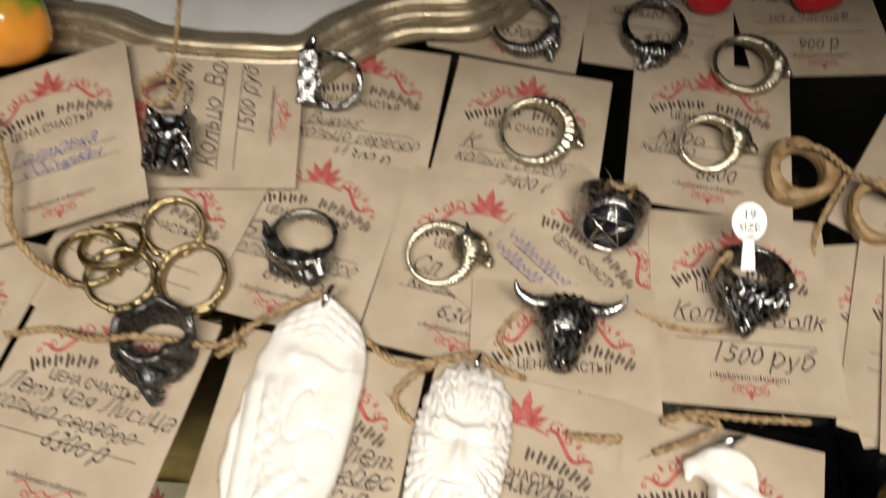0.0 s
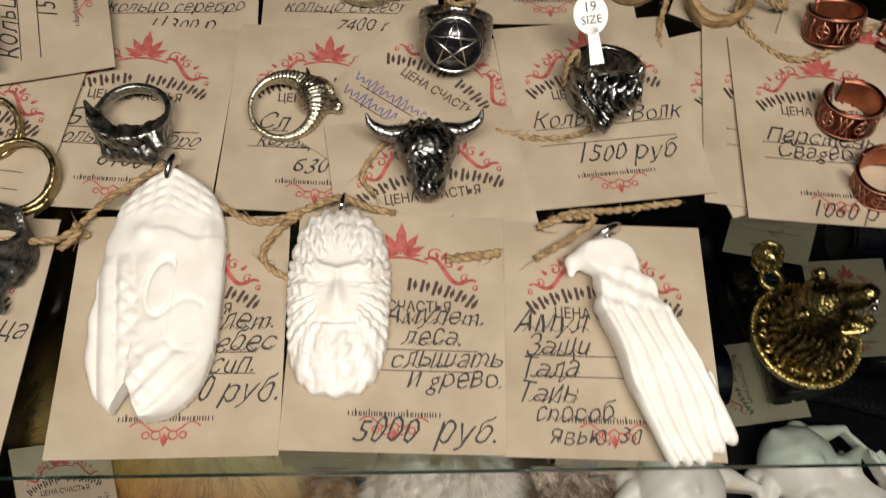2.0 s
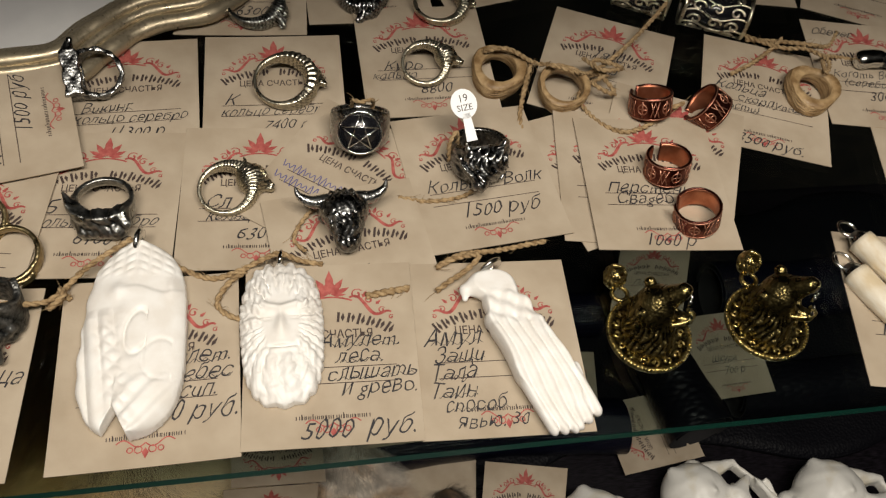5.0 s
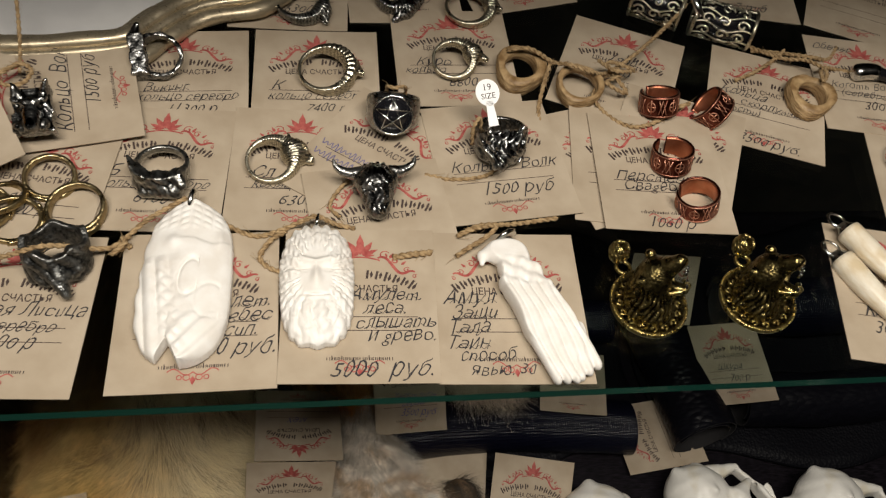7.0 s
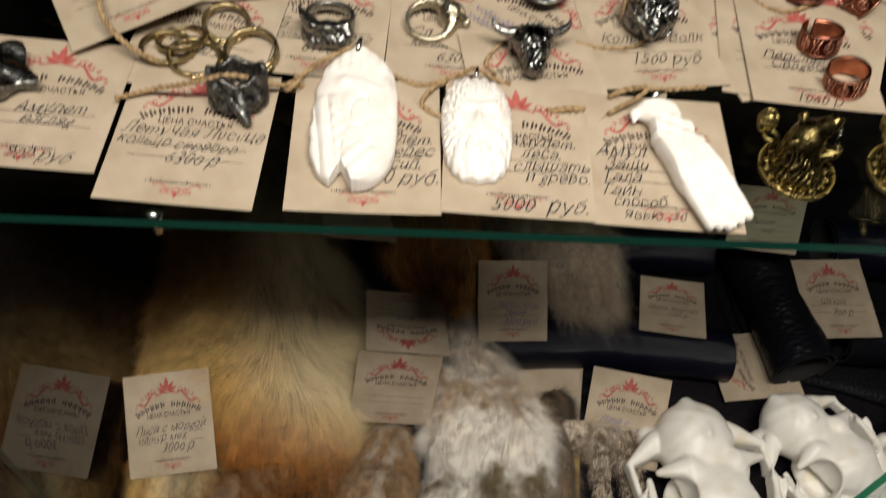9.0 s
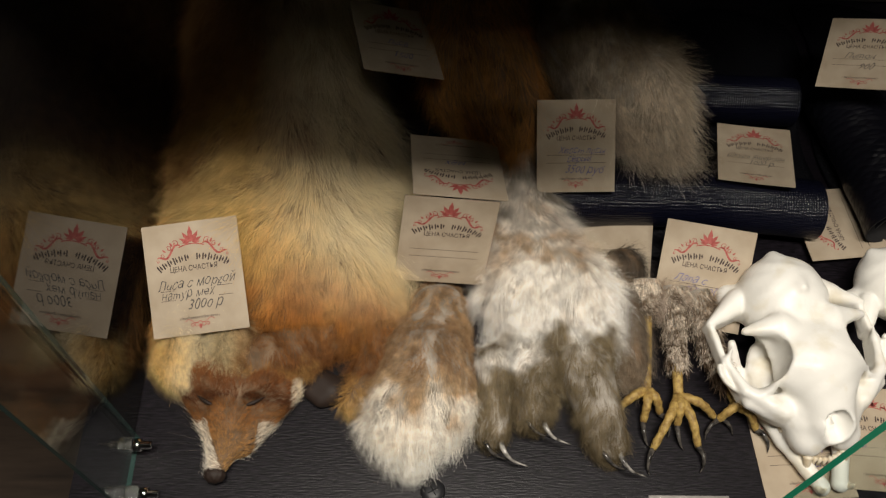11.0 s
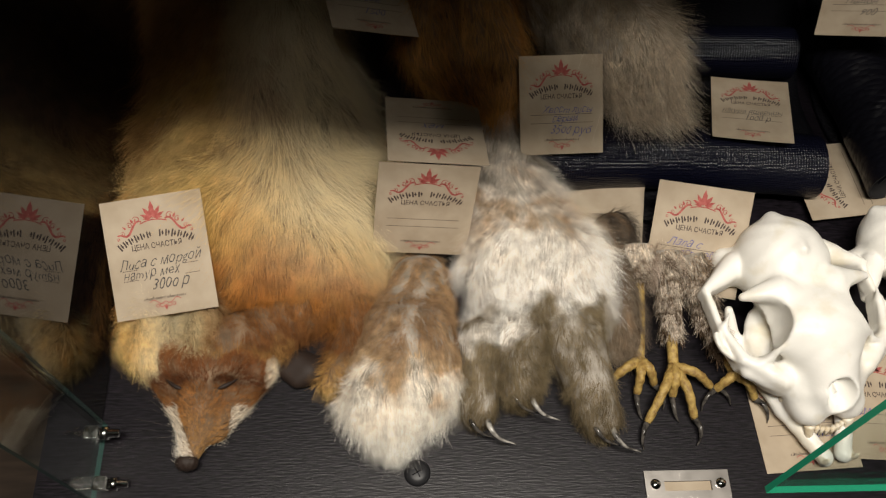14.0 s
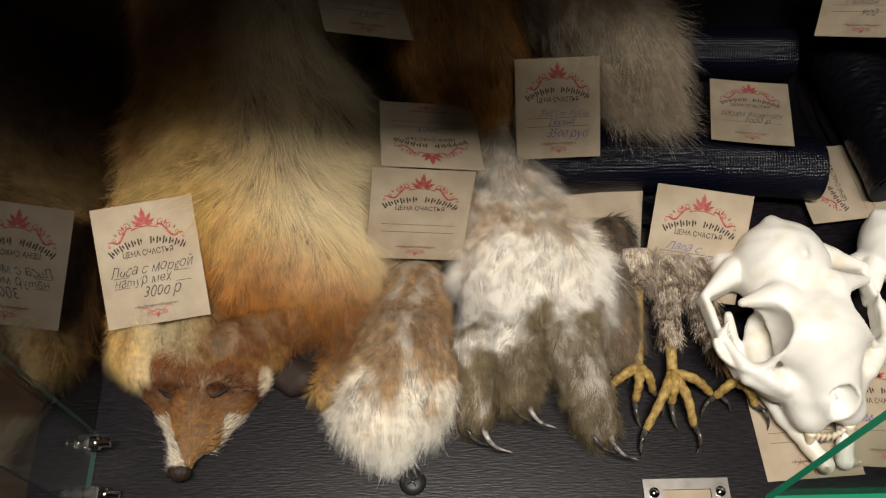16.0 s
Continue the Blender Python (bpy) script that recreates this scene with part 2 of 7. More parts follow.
pane_in([(-0.2625, -0.0470, 0.0015), (-0.2625, -0.0920, 0.0015), (-0.2625, -0.0860, 0.34), (-0.2625, -0.0410, 0.34)], 0.003, CLEAR, SIDE_EDGE, "glass_door", "clear glass door with a green cut edge")

# ---- price cards ----
CARD_W, CARD_H = 0.060, 0.070


def ribbon(pts, width):
    """A flat stroke through points in the plane."""
    p = np.array(pts, float)
    t = np.gradient(p, axis=0)
    t /= np.linalg.norm(t, axis=1)[:, None] + 1e-9
    s = np.stack([-t[:, 1], t[:, 0]], 1)
    w = np.broadcast_to(np.array(width, float), (len(p),))[:, None] / 2
    v = [(*a, 0) for a in p + s * w] + [(*a, 0) for a in p - s * w]
    n = len(p)
    return v, [(i + n, i + n + 1, i + 1, i) for i in range(n - 1)]


def bar(x0, y0, x1, y1):
    return [(x0, y0, 0), (x1, y0, 0), (x1, y1, 0), (x0, y1, 0)], [(0, 1, 2, 3)]


def crown_print():
    """The red ornament: a cluster of pointed leaves between two scrolls, and a small flourish at the foot."""
    out = []

    def leaf(x, y, turn, l, w):
        c, k = math.cos(radians(turn)), math.sin(radians(turn))
        q = [(0, 0), (0.22 * l, 0.30 * w), (0.30 * l, 0.56 * w), (0.48 * l, 0.34 * w), (0.62 * l, 0.36 * w), (l, 0),
             (0.62 * l, -0.36 * w), (0.48 * l, -0.34 * w), (0.30 * l, -0.56 * w), (0.22 * l, -0.30 * w)]
        out.append(([(x + k * u + c * v, y + c * u - k * v, 0) for u, v in q], [tuple(range(9, -1, -1))]))
    for turn, l, w in ((0, 0.0105, 0.0042), (33, 0.0082, 0.0032), (-33, 0.0082, 0.0032), (64, 0.0070, 0.0026), (-64, 0.0070, 0.0026), (88, 0.0050, 0.0018), (-88, 0.0050, 0.0018)):
        leaf(0.0010 * math.sin(radians(turn)), 0.0220, turn, l, w)
    base = [(0.0080 * u, 0.0212 - 0.0016 * u * u) for u in np.linspace(-1, 1, 14)]
    out.append(ribbon(base[::-1], 0.0007))
    for sx in (1, -1):
        arc = [(sx * (0.0070 + 0.0150 * u), 0.0208 - 0.0085 * u + 0.0020 * math.sin(u * 8)) for u in np.linspace(0, 1, 16)]
        out.append(ribbon(arc, 0.0006 + 0.0007 * np.sin(np.linspace(0.3, 3.0, 16))))
        for cx, cy, r, w in ((0.0098, 0.0222, 0.0023, 0.0009), (0.0142, 0.0196, 0.0018, 0.0008), (0.0186, 0.0152, 0.0014, 0.0007), (0.0218, 0.0122, 0.0010, 0.0006)):
            curl = [(sx * (cx + r * (1 - k / 15) * math.cos(k * 0.62 + 0.6)), cy + r * (1 - k / 15) * math.sin(k * 0.62 + 0.6)) for k in range(12)]
            out.append(ribbon(curl, np.linspace(0.4, 1.0, 12) * w))
        leaf(sx * 0.0118, 0.0205, sx * 30, 0.0034, 0.0016), leaf(sx * 0.0164, 0.0176, sx * 50, 0.0028, 0.0013)
        foot = [(sx * 0.0092 * u, -0.0268 - 0.0013 * math.sin(u * 6.2)) for u in np.linspace(0, 1, 14)]
        out.append(ribbon(foot, 0.00045))
        for cx, r in ((0.0022, 0.0012), (0.0048, 0.0009)):
            curl = [(sx * (cx + r * math.cos(k * 0.7)), -0.0290 + r * math.sin(k * 0.7)) for k in range(10)]
            out.append(ribbon(curl, 0.00042))
    out.append(([(0, -0.0284, 0), (0.0011, -0.0300, 0), (0, -0.0322, 0), (-0.0011, -0.0300, 0)], [(3, 2, 1, 0)]))
    return join(out)


def title_print():
    """The arched shop title and the small line at the foot, as bars."""
    out = []
    for k in range(13):
        if k == 6:
            continue
        a = radians((k - 6) * 5.7)
        m = Matrix.Translation((0.030 * math.sin(a) * 1.24, -0.0170 + 0.030 * math.cos(a), 0)) @ Matrix.Rotation(-a, 4, "Z")
        h = 0.0040 if k % 3 else 0.0046
        drop = ([(0.00075, -h * 0.42, 0), (0.00145, h * (0.1 * (k % 3) - 0.1), 0), (0.00075, h * 0.46, 0), (0.00005, h * (0.1 * (k % 3) - 0.1), 0)], [(0, 1, 2, 3)])
        strokes = [bar(-0.00130, -h / 2, -0.00035, h / 2), drop]
        out += [moved(q, m) for q in strokes]
    x = -0.0124
    for k, w in enumerate((1.2, 0.3, 0.6, 0.7, 0.8, 0.7, 0.6, 0.4, 0.8, 1.3, 0.8, 0.3, 0.6, 0.8, 0.3, 0.7, 0.8, 1.3)):
        hgt = 0.0020 if k in (1, 4, 11) else 0.0013
        out += [bar(x, -0.0254, x + 0.00035, -0.0254 + hgt), bar(x + 0.00090 * w, -0.0254, x + 0.00090 * w + 0.00030, -0.0254 + 0.0013)]
        x += 0.00090 * w + 0.00075
    return join(out)


RULES = [bar(-0.0225, -0.0068, 0.0225, -0.0065), bar(-0.0225, -0.0128, 0.0225, -0.0125)]


def lettering(text, size, x, y, shear=0.0, align="CENTER", turn=0.0, bold=0.0, stretch=1.0):
    """Vertices and faces of a line of text in the plane."""
    cu = bpy.data.curves.new("line", "FONT")
    text = text.replace("н", "h")
    cu.body, cu.size, cu.shear, cu.align_x, cu.offset = text, 1.0, shear, align, bold
    cu.resolution_u = 2
    cu.small_caps_scale = 0.75
    for i, ch in enumerate(text):
        cu.body_format[i].use_small_caps = ch == "h"
    ob = bpy.data.objects.new("line", cu)
    me = bpy.data.meshes.new_from_object(ob)
    m = Matrix.Translation((x, y, 0)) @ Matrix.Rotation(radians(turn), 4, "Z") @ Matrix.Diagonal((stretch * size, size, size, 1))
    out = [tuple(m @ v.co) for v in me.vertices], [tuple(p.vertices) for p in me.polygons]
    bpy.data.objects.remove(ob)
    bpy.data.meshes.remove(me)
    bpy.data.curves.remove(cu)
    return out


CROWN, TITLE = crown_print(), title_print()
SLOGAN = lettering("ЦЕНА СЧАСТЬЯ", 0.0046, 0, 0.0046, bold=0.012, stretch=0.84)


def bend(piece, curl, lift):
    cx, cy = curl
    return [(x, y, z + lift + cx * x * x + cy * (y + 0.035) ** 2) for x, y, z in piece[0]], piece[1]


def sheet(w, h, thick, curl, nx=6, ny=7):
    """A curved card with thickness and slightly uneven rim."""
    top, bot = [], []
    for j in range(ny + 1):
        for i in range(nx + 1):
            x, y = w * (i / nx - 0.5), h * (j / ny - 0.5)
            z = curl[0] * x * x + curl[1] * (y + 0.035) ** 2
            top.append((x, y, z)), bot.append((x, y, z - thick))
    n = len(top)
    q = lambda i, j: j * (nx + 1) + i
    faces = []
    for j in range(ny):
        for i in range(nx):
            a, b, c, d = q(i, j), q(i + 1, j), q(i + 1, j + 1), q(i, j + 1)
            faces += [(a, b, c, d), (d + n, c + n, b + n, a + n)]
    for i in range(nx):
        faces += [(q(i, 0) + n, q(i + 1, 0) + n, q(i + 1, 0), q(i, 0)), (q(i, ny), q(i + 1, ny), q(i + 1, ny) + n, q(i, ny) + n)]
    for j in range(ny):
        faces += [(q(0, j), q(0, j + 1), q(0, j + 1) + n, q(0, j) + n), (q(nx, j) + n, q(nx, j + 1) + n, q(nx, j + 1), q(nx, j))]
    return top + bot, faces


def handwritten(text, size, x, y, align, turn):
    """A line of slanted writing with an unsteady hand; small letters take their written forms and are joined by thin strokes."""
    written = text[:1] + text[1:].translate(str.maketrans("итпд", "umng"))
    v, f = lettering(written, size, 0, 0, 0.44, align, 0, -0.008, 0.86)
    ph = random.uniform(0, 6)
    v = [(px + 0.00022 * math.sin(py * 1500 + ph), py * (1 + 0.12 * math.sin(px * 420 + 2 * ph)) + 0.00030 * math.sin(px * 700 + ph) + 0.012 * px * math.sin(ph), 0) for px, py, _ in v]
    pieces = [(v, f)]
    if v and sum(ch.isalpha() for ch in text) > 3 and " " not in text.strip():
        x0, x1 = min(q[0] for q in v), max(q[0] for q in v)
        n = 6 * len(text)
        u = np.linspace(x0 + 0.12 * (x1 - x0), x1 - 0.02 * (x1 - x0), n)
        pieces.append(ribbon([(q, size * (0.10 + 0.09 * math.sin(2 * math.pi * len(text) * i / n + ph))) for i, q in enumerate(u)], 0.00022))
    return moved(join(pieces), Matrix.Translation((x, y, 0)) @ rotm(turn))


def price_card(m, label, hand=(), ink=None, curl=(0.6, 0.35), printed=True, rules=True, back=False, thing_name="price_card"):
    """A printed kraft card with handwriting; hand: (text, size, x, y[, align[, turn]]) lines."""
    card = tagged(part(thing_name, raw("card", *sheet(CARD_W, CARD_H, 0.0004, curl), False), PAPER), label, "price card", "price cards")
    card.matrix_world = m
    if printed:
        tagged(part("ornament", raw("ornament", *bend(CROWN, curl, 0.00012), False), RED, card, "red printed flame ornament"), kind="stuff")
        tagged(part("heading", raw("heading", *bend(TITLE, curl, 0.00012), False), INK, card), kind="stuff")
        part("slogan", raw("slogan", *bend(SLOGAN, curl, 0.00012), False), INK, card)
        if rules:
            for rule in RULES:
                part("rule", raw("rule", *bend(rule, curl, 0.00012), False), INK, card)
    for text, size, x, y, *more in hand:
        line = handwritten(text, size, x, y, more[0] if more else "CENTER", more[1] if len(more) > 1 else random.uniform(-2.5, 2.5))
        part("handwriting", raw("handwriting", *bend(line, curl, 0.00016), False), ink or PEN, card)
    return card


def flat(x, y, turn, level=0, tilt=0.0, roll=0.0):
    return pose(x, y, SHELF + 0.0007 + 0.0008 * level, tilt, roll, turn)


def by_corners(tl, tr, bl, s=1.0):
    """The pose of a card from three of its corners."""
    tl, tr, bl = Vector(tl), Vector(tr), Vector(bl)
    x = (tr - tl).normalized()
    y = (tl - bl)
    y = (y - x * y.dot(x)).normalized()
    c = tl + s * (x * CARD_W / 2 - y * CARD_H / 2)
    m = Matrix((x, y, x.cross(y))).transposed().to_4x4()
    m.translation = c
    return m @ Matrix.Scale(s, 4)


SHELF_CARDS = [
    # x, y, turn, level, tilt, words on the label, handwriting
    (-0.058, 0.236, -2, 0, 0, "kraft price card under a small ring at the back", (("6300", 0.0085, 0.004, -0.0215),)),
    (0.001, 0.243, 2, 0, 0, "kraft price card under a dark ring", (("кольцо", 0.0075, -0.01, -0.006), ("4500 р", 0.008, 0.003, -0.0195))),
    (0.0235, 0.181, 1, 1, 0, "kraft price card with a handwritten price of 8800", (("Куро", 0.0085, -0.020, -0.0062, "LEFT"), ("кольцо", 0.0070, -0.026, -0.0122, "LEFT"), ("8800", 0.0085, 0.002, -0.0215))),
    (-0.045, 0.162, -0.5, 1, 0, "kraft price card with a handwritten price of 7400", (("К", 0.009, -0.019, -0.0060), ("кольцо серебро", 0.0068, 0, -0.0122), ("7400 р", 0.0078, 0.004, -0.0205))),
    (-0.107, 0.161, 2, 1, 0, "kraft price card with a handwritten price of 11300", (("Викинг", 0.0075, -0.008, -0.0062), ("кольцо серебро", 0.0068, 0.002, -0.0122), ("11300 р", 0.0078, 0.004, -0.0205))),
    (-0.1133, 0.1075, -3.5, 2, 0, "kraft price card with a handwritten price of 6100", (("Б", 0.010, -0.018, -0.0062), ("кольцо серебро", 0.0068, 0, -0.0122), ("6100 р", 0.0085, 0.003, -0.0205))),
    (-0.0530, 0.1065, -2.7, 2, 0, "kraft price card under a wolf head ring", (("Сл", 0.009, -0.021, -0.0062, "LEFT"), ("кольцо", 0.0070, -0.020, -0.0122, "LEFT"), ("6300", 0.0088, -0.001, -0.0215))),
    (-0.019, 0.110, -36, 3, 0, "kraft price card lying askew with blue handwriting", ()),
    (0.0366, 0.1094, 6.5, 4, 0, "kraft price card under a steel wolf ring", (("Кольцо   Волк", 0.0085, 0.001, -0.0062), ("1500 руб", 0.0095, 0.004, -0.0205))),
    (-0.0175, 0.0705, 8, 4, 0, "kraft price card under a bull head ring", (("Бык »", 0.0080, 0, -0.0065),)),
    (-0.0904, 0.0332, 0.4, 5, 0, "kraft price card under a white carved owl pendant", (("Амулет.", 0.0085, 0.027, 0.0000, "RIGHT"), ("небес", 0.0085, 0.027, -0.0063, "RIGHT"), ("сил.", 0.008, 0.022, -0.0125, "RIGHT"), ("3000 руб.", 0.0095, 0.029, -0.0205, "RIGHT"))),
    (-0.0291, 0.0335, -2.2, 6, 0, "kraft price card under a white carved leaf face pendant", (("Амулет.", 0.0080, 0.024, 0.0010, "RIGHT"), ("леса.", 0.0080, 0.018, -0.0050, "RIGHT"), ("слышать", 0.0080, 0.029, -0.0110, "RIGHT"), ("и древо.", 0.0080, 0.029, -0.0168, "RIGHT"), ("5000  руб.", 0.0100, 0.008, -0.0322))),
    (0.0302, 0.0310, -2.4, 5, 0, "kraft price card under a white carved raven pendant", (("Амул", 0.0095, -0.027, 0.0000, "LEFT"), ("Защи", 0.0085, -0.024, -0.0068, "LEFT"), ("Тала", 0.0085, -0.026, -0.0135, "LEFT"), ("Тайн", 0.0085, -0.027, -0.0200, "LEFT"), ("способ", 0.0075, -0.022, -0.0255, "LEFT"), ("явью. 30", 0.0072, -0.018, -0.0315, "LEFT"))),
    (-0.1595, 0.0345, -3.5, 4, 0, "kraft price card under a dark bat ring", (("Летучая Лисица", 0.0082, 0, -0.0015), ("кольцо серебро", 0.0070, -0.005, -0.0078), ("6300 р", 0.0085, 0.002, -0.0155))),
    (-0.2215, 0.050, -3, 3, 0, "kraft price card at the end of the glass shelf", (("Амулет", 0.0085, 0.004, -0.0062), ("взгляд", 0.0080, 0.004, -0.0122), ("900 руб", 0.0085, 0.006, -0.0310))),
    (-0.163, 0.094, -8, 3, 0, "kraft price card under a heap of thin bronze rings", (("кольцо", 0.0075, -0.004, -0.0062), ("900 р", 0.008, 0.002, -0.0125))),
    (0.094, 0.1120, 16, 1, 0, "blank kraft card under another price card", ()),
    (0.1010, 0.1060, -8, 2, 0, "kraft card half under another price card", ()),
    (0.124, 0.117, -24, 3, 0, "kraft card half under another price card", ()),
    (0.1111, 0.1015, -4.5, 4, 0, "kraft price card under four copper rings", (("Перстень", 0.0085, -0.022, -0.0062, "LEFT"), ("Свадеб", 0.0085, -0.019, -0.0122, "LEFT"), ("1060 р", 0.0085, 0, -0.0330))),
    (0.1805, 0.1489, -20.5, 2, 0, "kraft price card with a handwritten price of 3500", (("Кольца", 0.0080, -0.012, 0.0000), ("скорлупные", 0.0070, 0.004, -0.0062), ("кости)", 0.0065, -0.012, -0.0122), ("3500 руб.", 0.0085, 0.002, -0.0325))),
    (0.108, 0.172, -24, 0, 0, "kraft price card lying askew at the back", (("1900", 0.0085, 0.0, 0.006), ("р", 0.008, 0.004, -0.003))),
    (0.242, 0.160, -9, 3, 0, "kraft price card under a silver claw pendant", (("Оберег", 0.0070, -0.016, 0.025), ("Коготь Волка", 0.0068, -0.002, -0.0030), ("(серебро)", 0.0065, -0.004, -0.0090), ("3000", 0.0085, 0.0, -0.0180))),
    (0.2035, 0.031, -11, 2, 0, "kraft price card under two fang pendants", (("Клык", 0.0085, -0.02, -0.0125, "LEFT"), ("3000", 0.0085, -0.01, -0.0205))),
    (0.249, 0.094, -12, 2, 0, "kraft price card under a thin silver ring", (("Кольцо", 0.0085, -0.022, -0.0062, "LEFT"), ("900", 0.0085, -0.014, -0.0205))),
    (0.200, 0.252, -9, 0, 0, "kraft price card in the dark back corner", (("весы", 0.0075, -0.002, -0.0062), ("7 руб", 0.0085, 0.002, -0.0285))),
    (0.060, 0.255, 14, 0, 0, "kraft price card at the back of the shelf", (("на счастье", 0.0070, 0, -0.0062), ("900 р", 0.0085, 0.0, -0.0215))),
    (-0.002, 0.290, 4, 1, 0, "kraft price card at the back of the shelf", ()),
    (0.268, 0.232, -25, 0, 0, "kraft price card in the dark back corner", ()),
]
for x, y, turn, level, tilt, words, hand in SHELF_CARDS:
    curl = (random.uniform(0.0, 0.5), random.uniform(0.0, 0.3))
    card = price_card(flat(x, y, turn, level, tilt), words, hand, None, curl)
    if "blue handwriting" in words:
        for y0, x1 in ((-0.0045, 0.004), (-0.0108, -0.002)):
            u = np.linspace(-0.026, x1, 60)
            line = ribbon([(q, y0 + 0.0019 * math.sin(q * 2600) * (1 + 0.5 * math.sin(q * 610))) for q in u], 0.00040)
            part("handwriting", raw("handwriting", *bend(line, curl, 0.00016), False), BLUE_PEN, card, "illegible blue pen scrawl")
price_card(pose(-0.1595, 0.1440, SHELF + 0.0085, -1, -6, 102), "kraft price card turned sideways under a wolf ring", (("Кольцо  Волк", 0.0095, 0.004, -0.0062), ("1500 руб", 0.0085, 0.006, -0.0185)))
punched = price_card(by_corners((-0.2467, 0.1363, SHELF + 0.0100), (-0.1949, 0.1631, SHELF + 0.0190), (-0.2134, 0.0750, SHELF + 0.0080)), "punched kraft price card on a twine loop", (("Галтовка", 0.0075, 0, -0.0062), ("обсидиан", 0.0075, 0.002, -0.0122)), BLUE_PEN, (0.0, 0.0))
part("punched_hole", raw("punched_hole", [(-0.0235 + 0.0022 * math.cos(k * 0.3927), 0.0265 + 0.0022 * math.sin(k * 0.3927), 0.0002) for k in range(16)], [tuple(range(16))], False), BLACK_CLOTH, punched, "dark punched hole")

# ---- metals and other stuff of the small things ----


def patina(name, dark, light, rough, lo=0.47, hi=0.53, metal=1.0, grain=900.0, relief_by=0.45):
    """Old metal: dark in the hollows of the relief, bright on worn ridges."""
    m = material(name, light, rough, metal)
    ge = node(m, "ShaderNodeNewGeometry")
    co = node(m, "ShaderNodeTexCoord")
    nz = node(m, "ShaderNodeTexNoise", Scale=700.0, Detail=4.0)
    ad = node(m, "ShaderNodeMath")
    ad.operation = "MULTIPLY_ADD"
    ad.inputs[1].default_value, ad.inputs[2].default_value = 0.12, -0.06
    su = node(m, "ShaderNodeMath")
    rp = node(m, "ShaderNodeValToRGB")
    rp.color_ramp.elements[0].position, rp.color_ramp.elements[1].position = lo, hi
    rp.color_ramp.elements[0].color, rp.color_ramp.elements[1].color = (*dark, 1), (*light, 1)
    wire(m, co, "Object", nz, 0), wire(m, nz, 0, ad, 0), wire(m, ad, 0, su, 0), wire(m, ge, "Pointiness", su, 1)
    wire(m, su, 0, rp, 0), wire(m, rp, 0, shader(m), "Base Color")
    rough_noise(m, 300, rough * 0.8, rough * 1.5)
    c2 = node(m, "ShaderNodeTexCoord")
    vo = node(m, "ShaderNodeTexVoronoi", Scale=grain)
    bp = node(m, "ShaderNodeBump", Strength=relief_by, Distance=0.0005)
    bp.invert = True
    wire(m, c2, "Object", vo, 0), wire(m, vo, 0, bp, "Height"), wire(m, bp, 0, shader(m), "Normal")
    return m


SILVER = patina("oxidised_silver", (0.022, 0.024, 0.027), (0.50, 0.50, 0.47), 0.30, 0.45, 0.55, relief_by=0.25)
STEEL = patina("dark_steel", (0.018, 0.019, 0.021), (0.40, 0.40, 0.39), 0.24, 0.46, 0.56, 1.0, 700.0, 0.3)
PALE_SILVER = patina("worn_silver", (0.060, 0.055, 0.042), (0.64, 0.59, 0.46), 0.28, 0.44, 0.53, relief_by=0.18)
BRONZE = patina("pale_bronze", (0.030, 0.023, 0.011), (0.38, 0.30, 0.16), 0.30, 0.46, 0.56, grain=500.0, relief_by=0.5)
BRASS = patina("antique_brass", (0.018, 0.013, 0.006), (0.42, 0.33, 0.13), 0.26, 0.46, 0.57)
COPPER = material("red_copper", (0.42, 0.15, 0.09), 0.28, 1.0)
mottled(COPPER, (0.085, 0.028, 0.022), (0.22, 0.07, 0.05), 250, 4)
COPPER_IN = material("bright_copper_lining", (0.52, 0.21, 0.12), 0.42, 1.0)
mottled(COPPER_IN, (0.42, 0.15, 0.08), (0.56, 0.24, 0.14), 200, 4)
ETCH = material("bared_copper", (0.50, 0.24, 0.16), 0.4, 0.9)
CHROME = material("polished_steel", (0.72, 0.72, 0.70), 0.12, 1.0)
rough_noise(CHROME, 200, 0.08, 0.25)
BRUSHED = material("brushed_steel", (0.34, 0.32, 0.30), 0.36, 1.0)
rough_noise(BRUSHED, 120, 0.33, 0.42)
BLACK_ENAMEL = material("black_enamel", (0.008, 0.008, 0.010), 0.18)
BONE_WHITE = material("white_carved_bone", (0.90, 0.88, 0.85), 0.5)
mottled(BONE_WHITE, (0.80, 0.76, 0.71), (0.88, 0.86, 0.83), 120, 5)
bumpy(BONE_WHITE, 900, 0.15, 0.0004)
IVORY = material("ivory_fang", (0.78, 0.70, 0.55), 0.35)
mottled(IVORY, (0.66, 0.54, 0.36), (0.84, 0.78, 0.66), 90, 4, (1, 1, 4))
TWINE = material("jute_twine", (0.40, 0.27, 0.13), 0.9)
mottled(TWINE, (0.22, 0.14, 0.065), (0.44, 0.31, 0.165), 500, 5)
HORN = material("turned_bone_ring", (0.34, 0.25, 0.14), 0.5)
mottled(HORN, (0.20, 0.115, 0.045), (0.48, 0.33, 0.17), 160, 6, (1, 1, 4))
bumpy(HORN, 350, 0.6, 0.0008, (1, 1, 6))
WHITE_TAG = material("white_plastic_tag", (0.84, 0.84, 0.84), 0.35)
LEAF_SILVER = patina("antique_silver_leaf", (0.085, 0.055, 0.030), (0.52, 0.44, 0.31), 0.33, 0.46, 0.54, 0.75, 160.0, 0.12)
ENAMEL_WHITE = material("white_tray_enamel", (0.78, 0.77, 0.76), 0.25)
mottled(ENAMEL_WHITE, (0.58, 0.57, 0.57), (0.70, 0.69, 0.68), 25, 5)
GREEN_STONE = material("green_orange_glass", (0.10, 0.35, 0.05), 0.15)
